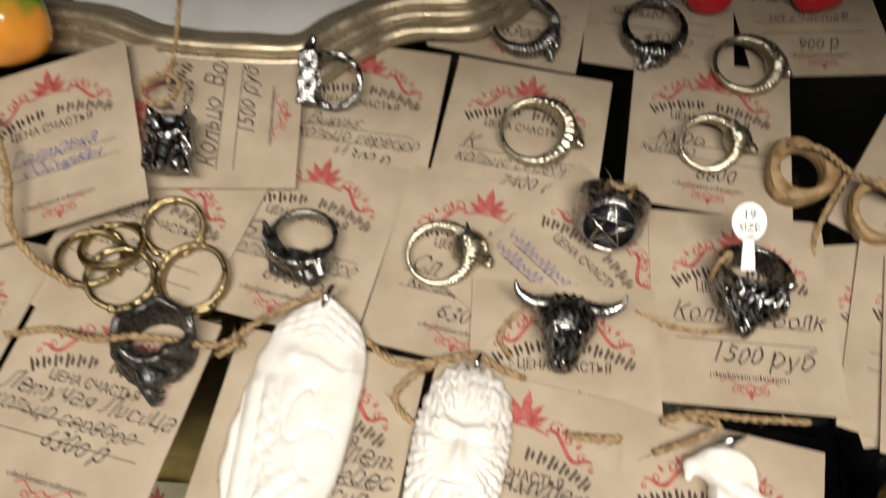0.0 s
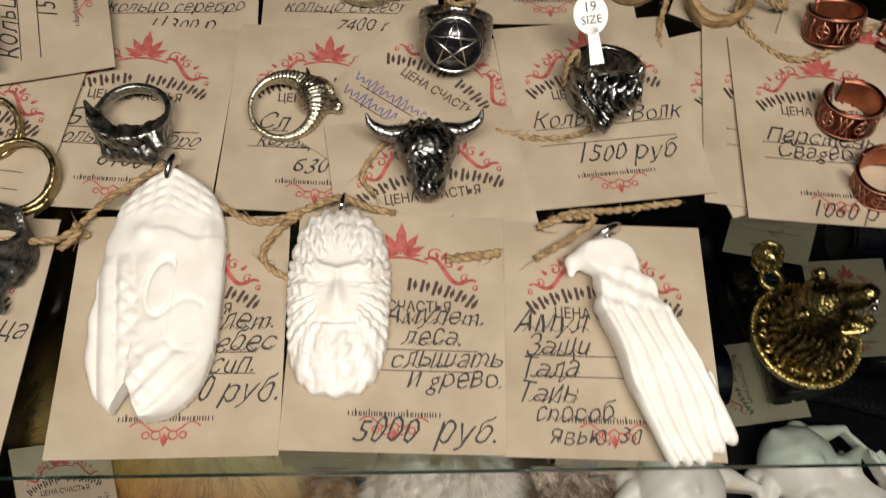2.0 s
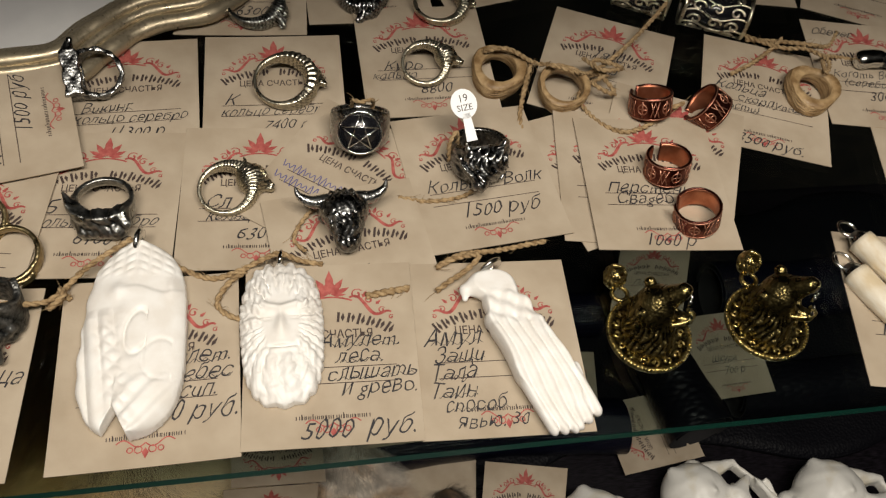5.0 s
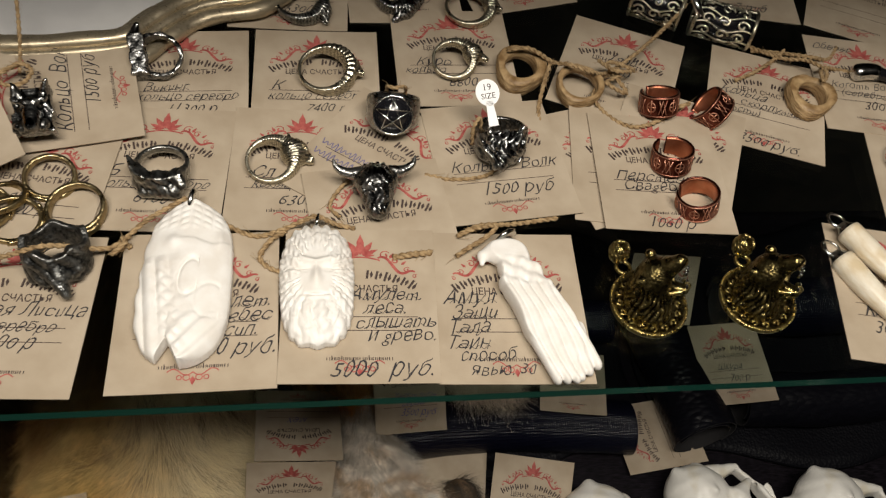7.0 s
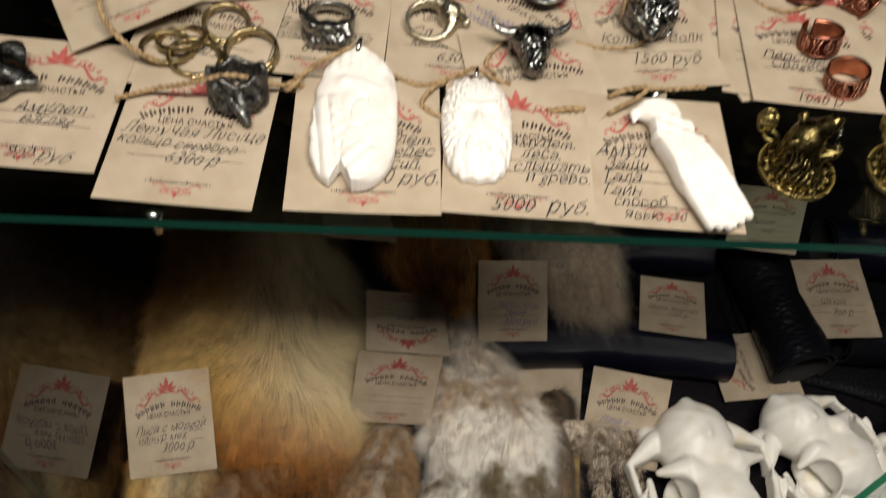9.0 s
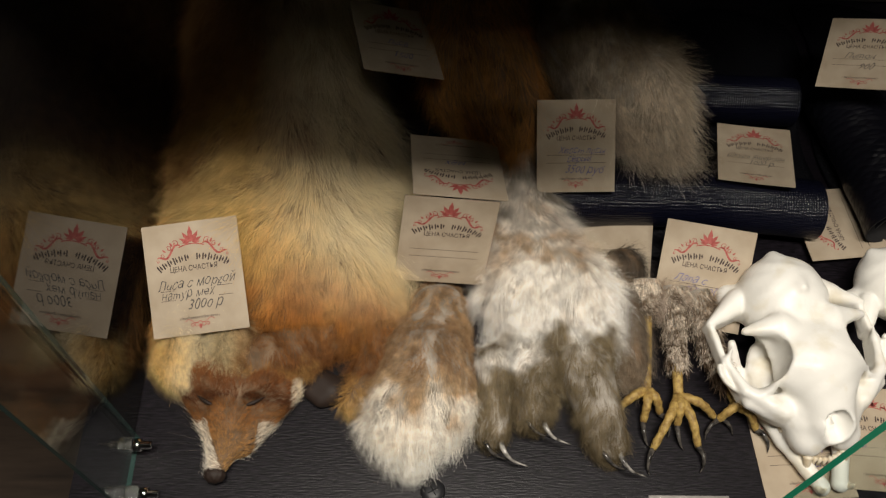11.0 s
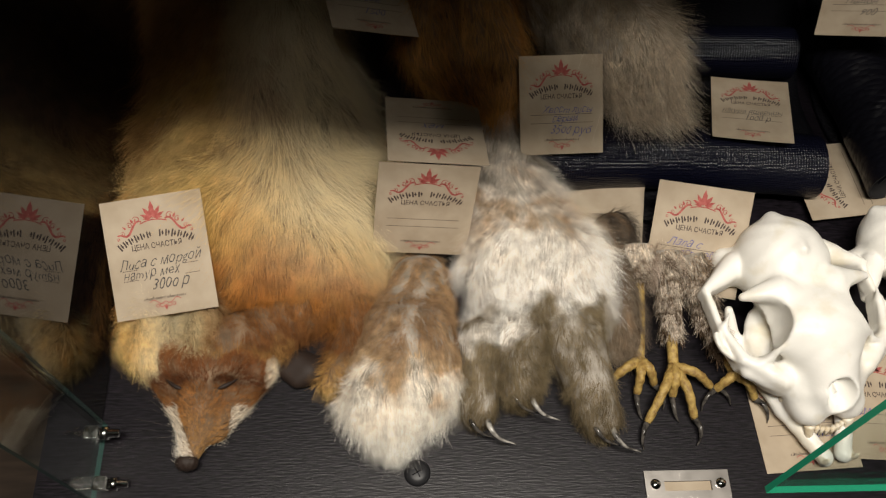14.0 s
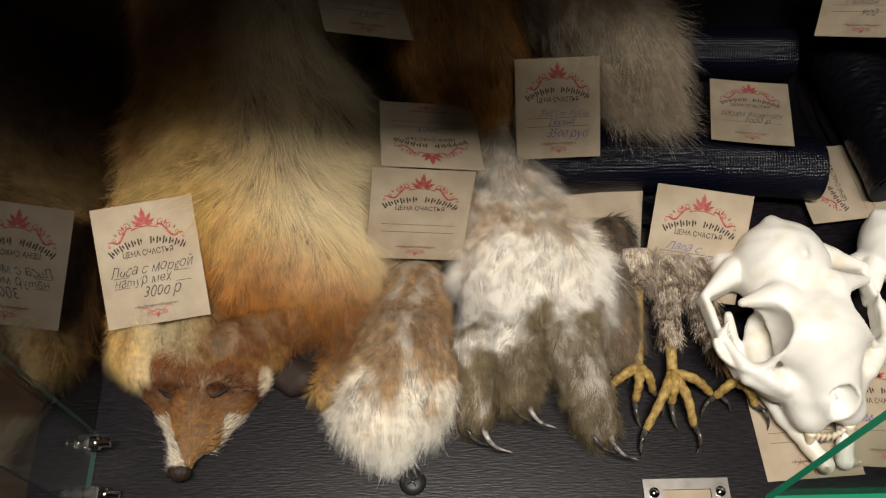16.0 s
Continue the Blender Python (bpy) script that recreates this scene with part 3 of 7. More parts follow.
mottled(GREEN_STONE, (0.04, 0.26, 0.03), (0.75, 0.30, 0.04), 38, 3, low=0.42, high=0.60)
RED_STONE = material("red_glass", (0.55, 0.02, 0.03), 0.12)

# ---- small things: shapes ----


def solid(name, piece, mat, parent=None, label=""):
    return part(name, raw(name, *piece), mat, parent, label)


def band(r, thick, height, n=72, arc=360, lean=0.0):
    """A ring band round the z axis; thick and height may be functions of the angle in degrees."""
    f = lambda q, a: q(a) if callable(q) else q
    sect = [(-0.5, -0.38), (-0.38, -0.5), (0.38, -0.5), (0.5, -0.38), (0.5, 0.38), (0.38, 0.5), (-0.38, 0.5), (-0.5, 0.38)]
    verts, faces, k = [], [], len(sect)
    closed = arc >= 360
    for i in range(n if closed else n + 1):
        a = arc * i / n
        t, h = f(thick, a), f(height, a)
        c, s = math.cos(radians(a)), math.sin(radians(a))
        for u, v in sect:
            q = r + t / 2 + u * t
            verts.append((q * c, q * s, v * h))
    for i in range(n):
        j = (i + 1) % n if closed else i + 1
        for q in range(k):
            p = (q + 1) % k
            faces.append((i * k + q, j * k + q, j * k + p, i * k + p))
    if not closed:
        faces += [tuple(range(k)), tuple(n * k + q for q in range(k))[::-1]]
    return verts, faces


def twine(path, r=0.0011, pitch=0.006, label_parent=None):
    """Two-ply twine along a path."""
    p = np.array(path, float)
    d = np.concatenate([[0], np.cumsum(np.linalg.norm(np.diff(p, axis=0), axis=1))])
    n = max(12, int(d[-1] / 0.0011))
    q = np.stack([np.interp(np.linspace(0, d[-1], n), d, p[:, i]) for i in range(3)], 1)
    t = np.gradient(q, axis=0)
    t /= np.linalg.norm(t, axis=1)[:, None] + 1e-12
    a = np.cross(t, [0.123, 0.2, 0.97])
    a /= np.linalg.norm(a, axis=1)[:, None] + 1e-12
    b = np.cross(t, a)
    w = np.linspace(0, d[-1], n) / pitch * 2 * math.pi
    out = []
    for ph in (0, math.pi):
        o = (np.cos(w + ph)[:, None] * a + np.sin(w + ph)[:, None] * b) * r * 0.5
        out.append(tube(q + o, r * 0.62, 6))
    rng = np.random.default_rng(int(abs(q.sum()) * 1e5) % 9999)
    for k in range(int(d[-1] / 0.0016)):
        i = rng.integers(0, n)
        u = rng.normal(size=3)
        u /= np.linalg.norm(u)
        s = q[i] + u * r * 0.8
        e = s + (u + t[i] * rng.normal() * 1.5) * rng.uniform(0.0008, 0.0026)
        out.append(tube([s, (s + e) / 2 + rng.normal(size=3) * 0.0003, e], [0.00012, 0.0001, 0.00005], 3, False))
    return join(out)


def twine_thing(pts, label, n=60, r=0.0011):
    ob = solid("twine", twine(spline(pts, n), r), TWINE)
    return tagged(ob, label, "twine")


def beast_ring(m, label, mat, r=0.0095, head=1.0, seed=1, side=0.0, ears=True, scale_k=2600.0, name="ring", tall=0.006, muzzle=1.0, grow=1.15):
    """A cast ring with an animal head; the head sits at angle side (degrees) on the band."""
    ring = tagged(empty(name, m @ Matrix.Scale(grow, 4)), label, "ring", "rings")
    w = radians(side)
    ex, ey = np.array([math.cos(w), math.sin(w), 0]), np.array([-math.sin(w), math.cos(w), 0])
    c = ex * (r + 0.0015)

    def f(X, Y, Z):
        R = np.sqrt(X * X + Y * Y)
        ang = np.arctan2(Y, X)
        near = (1 + np.cos(ang - w)) / 2
        half_t, half_h = 0.0008 + 0.0014 * near ** 2, 0.0013 + (0.5 * tall - 0.0013) * near ** 1.6
        d = np.sqrt(np.maximum(np.abs(R - r - half_t) - half_t * 0.4, 0) ** 2 + np.maximum(np.abs(Z) - half_h * 0.6, 0) ** 2) - 0.6 * np.minimum(half_t, half_h)
        skull = ell(X, Y, Z, c + ex * 0.0012, np.array([0.0040, 0.0040, 0.0042]) * head)
        d = melt(d, skull, 0.002)
        p = c + ex * 0.002
        d = melt(d, cone(X, Y, Z, p, p + (ex * 0.0035 - ey * 0.0045) * head * muzzle, 0.0026 * head, 0.0013 * head), 0.0012)
        d = -melt(-d, cone(X, Y, Z, p + (ex * 0.0028 - ey * 0.0050) * head * muzzle, p + (ex * 0.0052 - ey * 0.0052) * head * muzzle, 0.0006, 0.0009), 0.0004)
        for s in (1, -1):
            d = -melt(-d, ell(X, Y, Z, p + np.array([0, 0, s * 0.0026]) * head + ex * 0.0022 * head - ey * 0.0008, np.array([0.0010, 0.0010, 0.0009]) * head), 0.0004)
        if ears:
            for s in (1, -1):
                e = c + np.array([0, 0, s * 0.0022]) * head + ey * 0.002 * head
                d = melt(d, cone(X, Y, Z, e, e + (ey * 0.0032 + ex * 0.0010) * head, 0.0013 * head, 0.0004), 0.0007)
        u = 2.3 * scale_k * ang * r
        row = np.abs(np.sin(0.5 * u + 1.3 * np.abs(np.sin(1500 * Z + seed))))
        ridge = row * 1.6 - 0.9
        return d - 0.00034 * ridge * np.clip(2.4 * near - 1.0, 0, 1)
    v, q = nets(f, (-r - 0.010, -r - 0.010, -0.0065), (r + 0.010, r + 0.010, 0.0065), 0.0004)
    solid("cast_band", (v, q), mat, ring)
    return ring


def lying(x, y, turn=0, tilt=0, roll=0, z=0.0):
    return pose(x, y, SHELF + 0.004 + z, tilt, roll, turn)


# ---- rings on the upper shelf ----
beast_ring(lying(-0.0415, 0.163, 0, 14, 0, 0.004), "thick silver dragon ring with ridged scales on a card", PALE_SILVER, 0.0098, 0.9, 2, 8, True, 1500.0, tall=0.012, grow=1.08)
beast_ring(lying(0.021, 0.171, 0, 20, 0, 0.004), "silver ring with a small animal head on a card", PALE_SILVER, 0.0088, 1.25, 5, 20, True, tall=0.007, grow=0.97)
beast_ring(lying(-0.0655, 0.106, 10, 16, 0, 0.003), "silver wolf head ring with furry scales on a card", PALE_SILVER, 0.0088, 1.55, 3, 12, True, tall=0.011, muzzle=0.8, grow=1.0)
beast_ring(lying(-0.0535, 0.216, 0, 10, 0, 0.003), "silver ring with an animal head at the back", SILVER, 0.0092, 1.0, 7, -30, True)
beast_ring(lying(-0.002, 0.226, 0, 10, 0, 0.003), "dark cast ring at the back of the shelf", STEEL, 0.0090, 1.2, 9, -80, False)
beast_ring(lying(0.0335, 0.213, 0, 10, 0, 0.003), "pale silver ring with a small head", PALE_SILVER, 0.0088, 0.8, 11, 10, True)

# bat ring with folded wings
bat = tagged(empty("ring", lying(-0.1095, 0.1015, -8, -6, 0, 0.006) @ Matrix.Scale(1.06, 4)), "dark silver ring with folded bat wings on a card", "ring", "rings")


def bat_form(X, Y, Z):
    """A thin hoop whose front is a ribbed folded wing over a small body."""
    R = np.sqrt(X * X + Y * Y)
    fr = np.clip((-Y + 0.002) / 0.010, 0, 1)
    fr = fr * fr * (3 - 2 * fr)
    d = np.maximum(np.abs(R - 0.0098) - 0.0009 - 0.0012 * fr, np.abs(Z + 0.0008 * fr) - 0.0016 - 0.0026 * fr)
    fan = np.arctan2(Z + 0.0020 + 0.15 * X, 0.0105 - X)
    d = d - 0.0007 * np.abs(np.sin(7.5 * fan + 0.4)) * fr
    d = melt(d, cone(X, Y, Z, (0.0085, -0.0080, 0.0010), (0.0105, -0.0105, 0.0005), 0.0030, 0.0018), 0.001)
    d = melt(d, cone(X, Y, Z, (0.0070, -0.0105, -0.0030), (-0.0050, -0.0110, -0.0052), 0.0034, 0.0022), 0.0012)
    d = melt(d, cone(X, Y, Z, (-0.0100, -0.0040, 0.0025), (-0.0124, -0.0015, 0.0045), 0.0018, 0.0006), 0.001)
    d = melt(d, cone(X, Y, Z, (-0.0080, -0.0075, 0.0025), (-0.0100, -0.0070, 0.0042), 0.0014, 0.0005), 0.001)
    return d - 0.0002 * np.sin(1900 * X + 900 * Y) * np.sin(1700 * Z + 500 * X) * fr


solid("cast_band", nets(bat_form, (-0.016, -0.018, -0.009), (0.016, 0.012, 0.009), 0.00045), SILVER, bat)

# big open-work ring
frame_ring = tagged(empty("ring", lying(-0.117, 0.168, 8, 30, 0, 0.007)), "large dark silver ring with an open square face", "ring", "rings")


def face_form(X, Y, Z):
    R = np.sqrt(X * X + Y * Y)
    d = np.maximum(np.abs(R - 0.0098) - 0.0010, np.abs(Z) - 0.0022 - 0.004 * np.clip(-X / 0.01, 0, 1))
    b = np.maximum(np.maximum(np.abs(X + 0.009) - 0.0035, np.abs(Y) - 0.0095), np.abs(Z) - 0.0065)
    b = np.maximum(b, -(np.maximum(np.abs(Y) - 0.006, np.abs(Z) - 0.0035)) * 0.6 - 0.0012 * 0)
    d = melt(d, b, 0.001)
    d = melt(d, cone(X, Y, Z, (-0.010, 0.009, 0.002), (-0.008, 0.014, 0.004), 0.003, 0.0014), 0.0015)
    return d - 0.0004 * np.sin(900 * X) * np.sin(800 * Y) * np.sin(900 * Z)


solid("cast_band", nets(face_form, (-0.015, -0.014, -0.008), (0.013, 0.017, 0.008), 0.00045), STEEL, frame_ring)

# signet ring with a five-pointed star
star = tagged(empty("signet_ring", pose(-0.0105, 0.1330, SHELF + 0.0125, -32, 0, -6) @ Matrix.Scale(1.12, 4)), "dark steel signet ring with a silver star on black", "ring", "rings")
solid("cast_band", band(0.0086, lambda a: 0.0022 + 0.0012 * max(0, math.cos(radians(a + 90))), lambda a: 0.0095 + 0.0075 * max(0, math.cos(radians(a + 90))) ** 2), STEEL, star)


def disc(r, thick, n=40, r0=0.0):
    v = [(r * math.cos(2 * math.pi * i / n), r * math.sin(2 * math.pi * i / n), z) for z in (0, thick) for i in range(n)]
    f = [(i, (i + 1) % n, n + (i + 1) % n, n + i) for i in range(n)]
    return v, f + [tuple(range(n))[::-1], tuple(range(n, 2 * n))]


FACE = Matrix.Translation((0, -0.0114, 0)) @ Matrix.Rotation(radians(90), 4, "X")
solid("enamel_face", moved(disc(0.0076, 0.0012), FACE), BLACK_ENAMEL, star, "black enamel disc")
solid("face_rim", moved(tube([(0.0077 * math.cos(a), 0.0077 * math.sin(a), 0.0012) for a in np.linspace(0, 2 * math.pi, 40)], 0.00045, 6, False), FACE), CHROME, star)
pts5 = [(0.0071 * math.sin(radians(144 * k)), 0.0071 * math.cos(radians(144 * k)), 0.0014) for k in range(6)]
solid("star", join([moved(tube([pts5[k], pts5[k + 1]], 0.00032, 6), FACE) for k in range(5)]), CHROME, star, "silver five-pointed star")
solid("twine_loop", twine(spline([(-0.003, 0.006, 0.003), (-0.003, -0.002, 0.009), (0.000, -0.006, 0.0095), (0.004, -0.002, 0.0095), (0.0045, 0.005, 0.006), (0.004, 0.008, 0.0)], 40), 0.0008), TWINE, star)

# wolf ring with a size label
wolf = tagged(empty("wolf_ring", pose(0.0365, 0.1160, SHELF + 0.0120, -20, 0, 4) @ Matrix.Scale(1.12, 4)), "dark steel wolf head ring with a white size tag", "ring", "rings")


def wolf_form(X, Y, Z):
    R = np.sqrt(X * X + Y * Y)
    ang = np.arctan2(Y, X)
    fr = np.clip(-Y / 0.011, 0, 1)
    d = np.maximum(np.abs(R - 0.0098) - 0.0010 - 0.0012 * fr, np.abs(Z) - 0.0042 - 0.0030 * fr)
    head = ell(X, Y, Z, (-0.001, -0.0125, 0.0015), (0.0085, 0.0045, 0.0062))
    d = melt(d, head, 0.002)
    d = melt(d, cone(X, Y, Z, (-0.002, -0.014, -0.001), (-0.0042, -0.0180, -0.0032), 0.0044, 0.0026), 0.002)
    for s in (1, -1):
        d = melt(d, cone(X, Y, Z, (-0.001 + s * 0.0052, -0.0125, 0.005), (-0.001 + s * 0.0066, -0.0120, 0.0098), 0.0022, 0.0006), 0.001)
        d = -melt(-d, ell(X, Y, Z, (-0.0022 + s * 0.0032, -0.0168, 0.0012), (0.0013, 0.0013, 0.0010)), 0.0005)
    d = -melt(-d, ell(X, Y, Z, (-0.0035, -0.0185, -0.0062), (0.0022, 0.003, 0.0010)), 0.0005)
    mane = np.sin(1900 * X + 5 * np.sin(420 * Z)) * np.sin(620 * Z + 300 * X)
    return d - 0.00055 * mane * fr


solid("cast_band", nets(wolf_form, (-0.014, -0.022, -0.010), (0.014, 0.013, 0.012), 0.00045), STEEL, wolf)
tag_m = Matrix.Translation((-0.0045, -0.003, 0.0105)) @ Matrix.Rotation(radians(52), 4, "X") @ Matrix.Rotation(radians(6), 4, "Z")
stem = [(-0.0020, -0.004, 0), (0.0020, -0.004, 0), (0.0014, 0.006, 0), (-0.0014, 0.006, 0), (-0.0020, -0.004, 0.0004), (0.0020, -0.004, 0.0004), (0.0014, 0.006, 0.0004), (-0.0014, 0.006, 0.0004)]
tag_shape = join([moved(disc(0.0048, 0.0004), Matrix.Translation((0, 0.0095, 0)) @ Matrix.Diagonal((1, 1.12, 1, 1))), (stem, [(3, 2, 1, 0), (4, 5, 6, 7), (0, 1, 5, 4), (1, 2, 6, 5), (2, 3, 7, 6), (3, 0, 4, 7)])])
size_tag = part("size_tag", raw("size_tag", *moved(tag_shape, tag_m), False), WHITE_TAG, wolf, "white plastic size label")
part("number", raw("number", *moved(lettering("19", 0.0038, 0, 0.0103), tag_m @ Matrix.Translation((0, 0, 0.0005))), False), INK, size_tag)
part("word", raw("word", *moved(lettering("SIZE", 0.0032, 0, 0.0070), tag_m @ Matrix.Translation((0, 0, 0.0005))), False), INK, size_tag)
solid("twine_loop", twine(spline([(-0.011, 0.0, -0.003), (-0.0115, -0.002, 0.005), (-0.009, -0.001, 0.009), (-0.0075, 0.002, 0.004), (-0.008, 0.004, -0.003)], 40), 0.0009), TWINE, wolf)

# bull head ring
bull = tagged(empty("bull_ring", pose(-0.0205, 0.0860, SHELF + 0.0090, 0, 0, 3) @ Matrix.Scale(1.0, 4)), "dark silver bull head ring with curved horns", "ring", "rings")


def bull_form(X, Y, Z):
    R = np.sqrt(X * X + (Z * 1.0) ** 2)
    d = np.maximum(np.abs(R - 0.0088) - 0.0009, np.abs(Y - 0.006) - 0.0028)
    d = melt(d, ell(X, Y, Z, (0, 0.002, 0.0070), (0.0088, 0.0062, 0.0052)), 0.002)
    d = melt(d, cone(X, Y, Z, (0, -0.002, 0.0065), (0, -0.0098, 0.0022), 0.0084, 0.0050), 0.003)
    for s in (1, -1):
        d = -melt(-d, ell(X, Y, Z, (s * 0.0042, -0.004, 0.0098), (0.0013, 0.0020, 0.0012)), 0.0006)
        d = -melt(-d, ell(X, Y, Z, (s * 0.0016, -0.0165, 0.0020), (0.0009, 0.0012, 0.0009)), 0.0004)
        d = melt(d, cone(X, Y, Z, (s * 0.0055, 0.0015, 0.006), (s * 0.0095, 0.000, 0.0035), 0.0016, 0.0006), 0.0006)
    curls = np.sin(2300 * X + 2 * np.sin(900 * Y)) * np.sin(1300 * Y)
    return d - 0.00036 * curls * np.clip((Z - 0.001) / 0.004, 0, 1) * np.clip((0.008 - np.abs(X)) / 0.003, 0, 1)


solid("cast_head", nets(bull_form, (-0.020, -0.019, -0.0105), (0.020, 0.013, 0.0135), 0.00045), STEEL, bull)
for sx in (1, -1):
    curve = spline([(sx * 0.0055, 0.005, 0.0075), (sx * 0.0115, 0.0055, 0.0072), (sx * 0.0160, 0.0075, 0.0090), (sx * 0.0174, 0.0102, 0.0112)], 20)
    solid("horn", tube(curve, [0.0027 * (1 - (i / 19) ** 1.4) + 0.0003 for i in range(20)], 10), STEEL, bull, "curved dark metal horn")

# dark bat ring by the owl card, wolf block ring on the sideways card
lump = tagged(empty("ring", pose(-0.1435, 0.0560, SHELF + 0.0110, -18, 0, 4) @ Matrix.Scale(1.06, 4)), "dull dark cuff ring tied with twine over a price card", "ring", "rings")


def lump_form(X, Y, Z):
    """A wide cuff with a pointed rim and a small hanging tail."""
    R, w = np.sqrt(X * X + Y * Y), np.arctan2(Y, X)
    top = 0.0052 + 0.0024 * np.abs(np.sin(2.5 * w + 0.3)) ** 3
    d = np.maximum(np.abs(R - 0.0105) - 0.0011, np.maximum(Z - top, -Z - 0.0058))
    d = melt(d, cone(X, Y, Z, (0.002, -0.0115, -0.003), (0.004, -0.0155, -0.0078), 0.0034, 0.0012), 0.002)
    d = melt(d, cone(X, Y, Z, (-0.007, -0.0085, 0.003), (0.008, -0.0085, -0.002), 0.0018, 0.0014), 0.0015)
    return d - 0.0006 * np.abs(np.sin(6 * w + 500 * Z)) * np.clip(-Y / 0.008, 0, 1)


solid("cast_band", nets(lump_form, (-0.015, -0.018, -0.0095), (0.015, 0.014, 0.0095), 0.00048), patina("dull_pewter", (0.02, 0.022, 0.024), (0.22, 0.22, 0.21), 0.4), lump)
block = tagged(empty("ring", pose(-0.1615, 0.1235, SHELF + 0.0175, 24, 0, 8)), "polished dark steel wolf ring tied over a card", "ring", "rings")


def block_form(X, Y, Z):
    """A square wolf's face: ears, brow, eyes and muzzle, on a heavy block."""
    d = np.maximum(np.maximum(np.abs(X) - 0.0085, np.abs(Y) - 0.0105), np.abs(Z - 0.002) - 0.0036) + 0.0008
    d = melt(d, cone(X, Y, Z, (0, 0.001, 0.0055), (0, -0.0085, 0.0085), 0.0042, 0.0030), 0.002)
    for s in (1, -1):
        d = melt(d, cone(X, Y, Z, (s * 0.0050, 0.006, 0.004), (s * 0.0066, 0.0110, 0.0085), 0.0028, 0.0008), 0.0012)
        d = melt(d, cone(X, Y, Z, (s * 0.0015, 0.002, 0.0085), (s * 0.0065, 0.004, 0.0070), 0.0014, 0.0010), 0.0010)
        d = -melt(-d, ell(X, Y, Z, (s * 0.0040, -0.0005, 0.0078), (0.0018, 0.0013, 0.0020)), 0.0006)
        d = melt(d, ell(X, Y, Z, (s * 0.0040, -0.0075, 0.0050), (0.0030, 0.0030, 0.0028)), 0.0010)
    d = -melt(-d, cone(X, Y, Z, (-0.0035, -0.0112, 0.0055), (0.0035, -0.0112, 0.0055), 0.0010, 0.0010), 0.0006)
    return d - 0.0005 * np.sin(1100 * X + 3 * np.sin(300 * Y)) * np.clip((np.abs(X) - 0.003) / 0.003, 0, 1)


solid("cast_band", nets(block_form, (-0.012, -0.014, -0.010), (0.012, 0.014, 0.011), 0.0005), STEEL, block)

# heap of thin bronze rings with leaf tips
for x, y, tilt, turn, r, w in ((-0.1545, 0.0985, 16, 20, 0.0088, 0.0032), (-0.1415, 0.0815, 14, -10, 0.0100, 0.0040), (-0.1650, 0.0765, 10, 70, 0.0096, 0.0018), (-0.1775, 0.0815, 8, 140, 0.0095, 0.0018), (-0.1720, 0.0870, 20, 200, 0.0092, 0.0026)):
    one = tagged(empty("ring", lying(x, y, turn, tilt, 0, 0.002)), "thin pale bronze ring in a heap on a card", "ring", "thin rings")
    solid("hoop", band(r, 0.0018, lambda a, w=w: 1.35 * w * (0.7 + 0.5 * (0.5 + 0.5 * math.cos(radians(a + 90))))), BRONZE, one)
    strands = []
    for k in (-1, 0, 1):
        strands.append(tube([((r + 0.0018) * math.cos(a), (r + 0.0018) * math.sin(a), 0.0015 * k * (0.6 + 0.4 * math.cos(6 * a + k))) for a in np.linspace(-2.75, -0.45, 30)], [0.0007 + 0.00035 * abs(math.sin(i * 0.55 + k)) for i in range(30)], 7))
    solid("braid", join(strands), BRONZE, one)

# copper cuff rings with etched signs
for x, y, tilt, roll, turn in ((0.1195, 0.1415, -22, 12, 40), (0.1455, 0.1370, -62, 10, 70), (0.1165, 0.1055, -14, 0, 20), (0.1215, 0.0800, -14, -4, 60)):
    cuff = tagged(empty("copper_ring", pose(x, y, SHELF + 0.0096, tilt, roll, turn) @ Matrix.Diagonal((0.92, 0.92, 1.0, 1))), "open dark copper band ring etched with folk signs", "ring", "copper rings")
    shell = solid("hoop", moved(band(0.0092, 0.0009, 0.0105, 60, 335), rotm(100)), COPPER, cuff)
    solid("lining", moved(band(0.0088, 0.00035, 0.0096, 60, 333), rotm(101)), COPPER_IN, cuff, "bright copper inner face")
    marks = []
    on = lambda a, z: (0.01013 * math.cos(a), 0.01013 * math.sin(a), z)
    for k in range(9):
        a0 = radians(-250 + k * 34 + 8)
        if k % 2:
            marks += [tube([on(a0 - 0.2, -0.0035), on(a0, 0.0035), on(a0 + 0.2, -0.0035)], 0.00035, 5), tube([on(a0 - 0.2, 0.0035), on(a0, -0.0035), on(a0 + 0.2, 0.0035)], 0.00035, 5)]
        else:
            marks.append(tube([on(a0 + 0.22 * math.cos(w), 0.0024 * math.sin(w)) for w in np.linspace(0, 6.28, 14)], 0.00035, 5, False))
            marks.append(tube([on(a0 - 0.2, 0), on(a0 + 0.2, 0)], 0.00035, 5))
            marks.append(tube([on(a0, -0.0036), on(a0, 0.0036)], 0.00035, 5))
    for z in (-0.0045, 0.0045):
        marks.append(tube([on(a, z) for a in np.linspace(radians(-255), radians(70), 50)], 0.0003, 5))
    solid("etching", join(marks), ETCH, cuff, "bright etched signs")

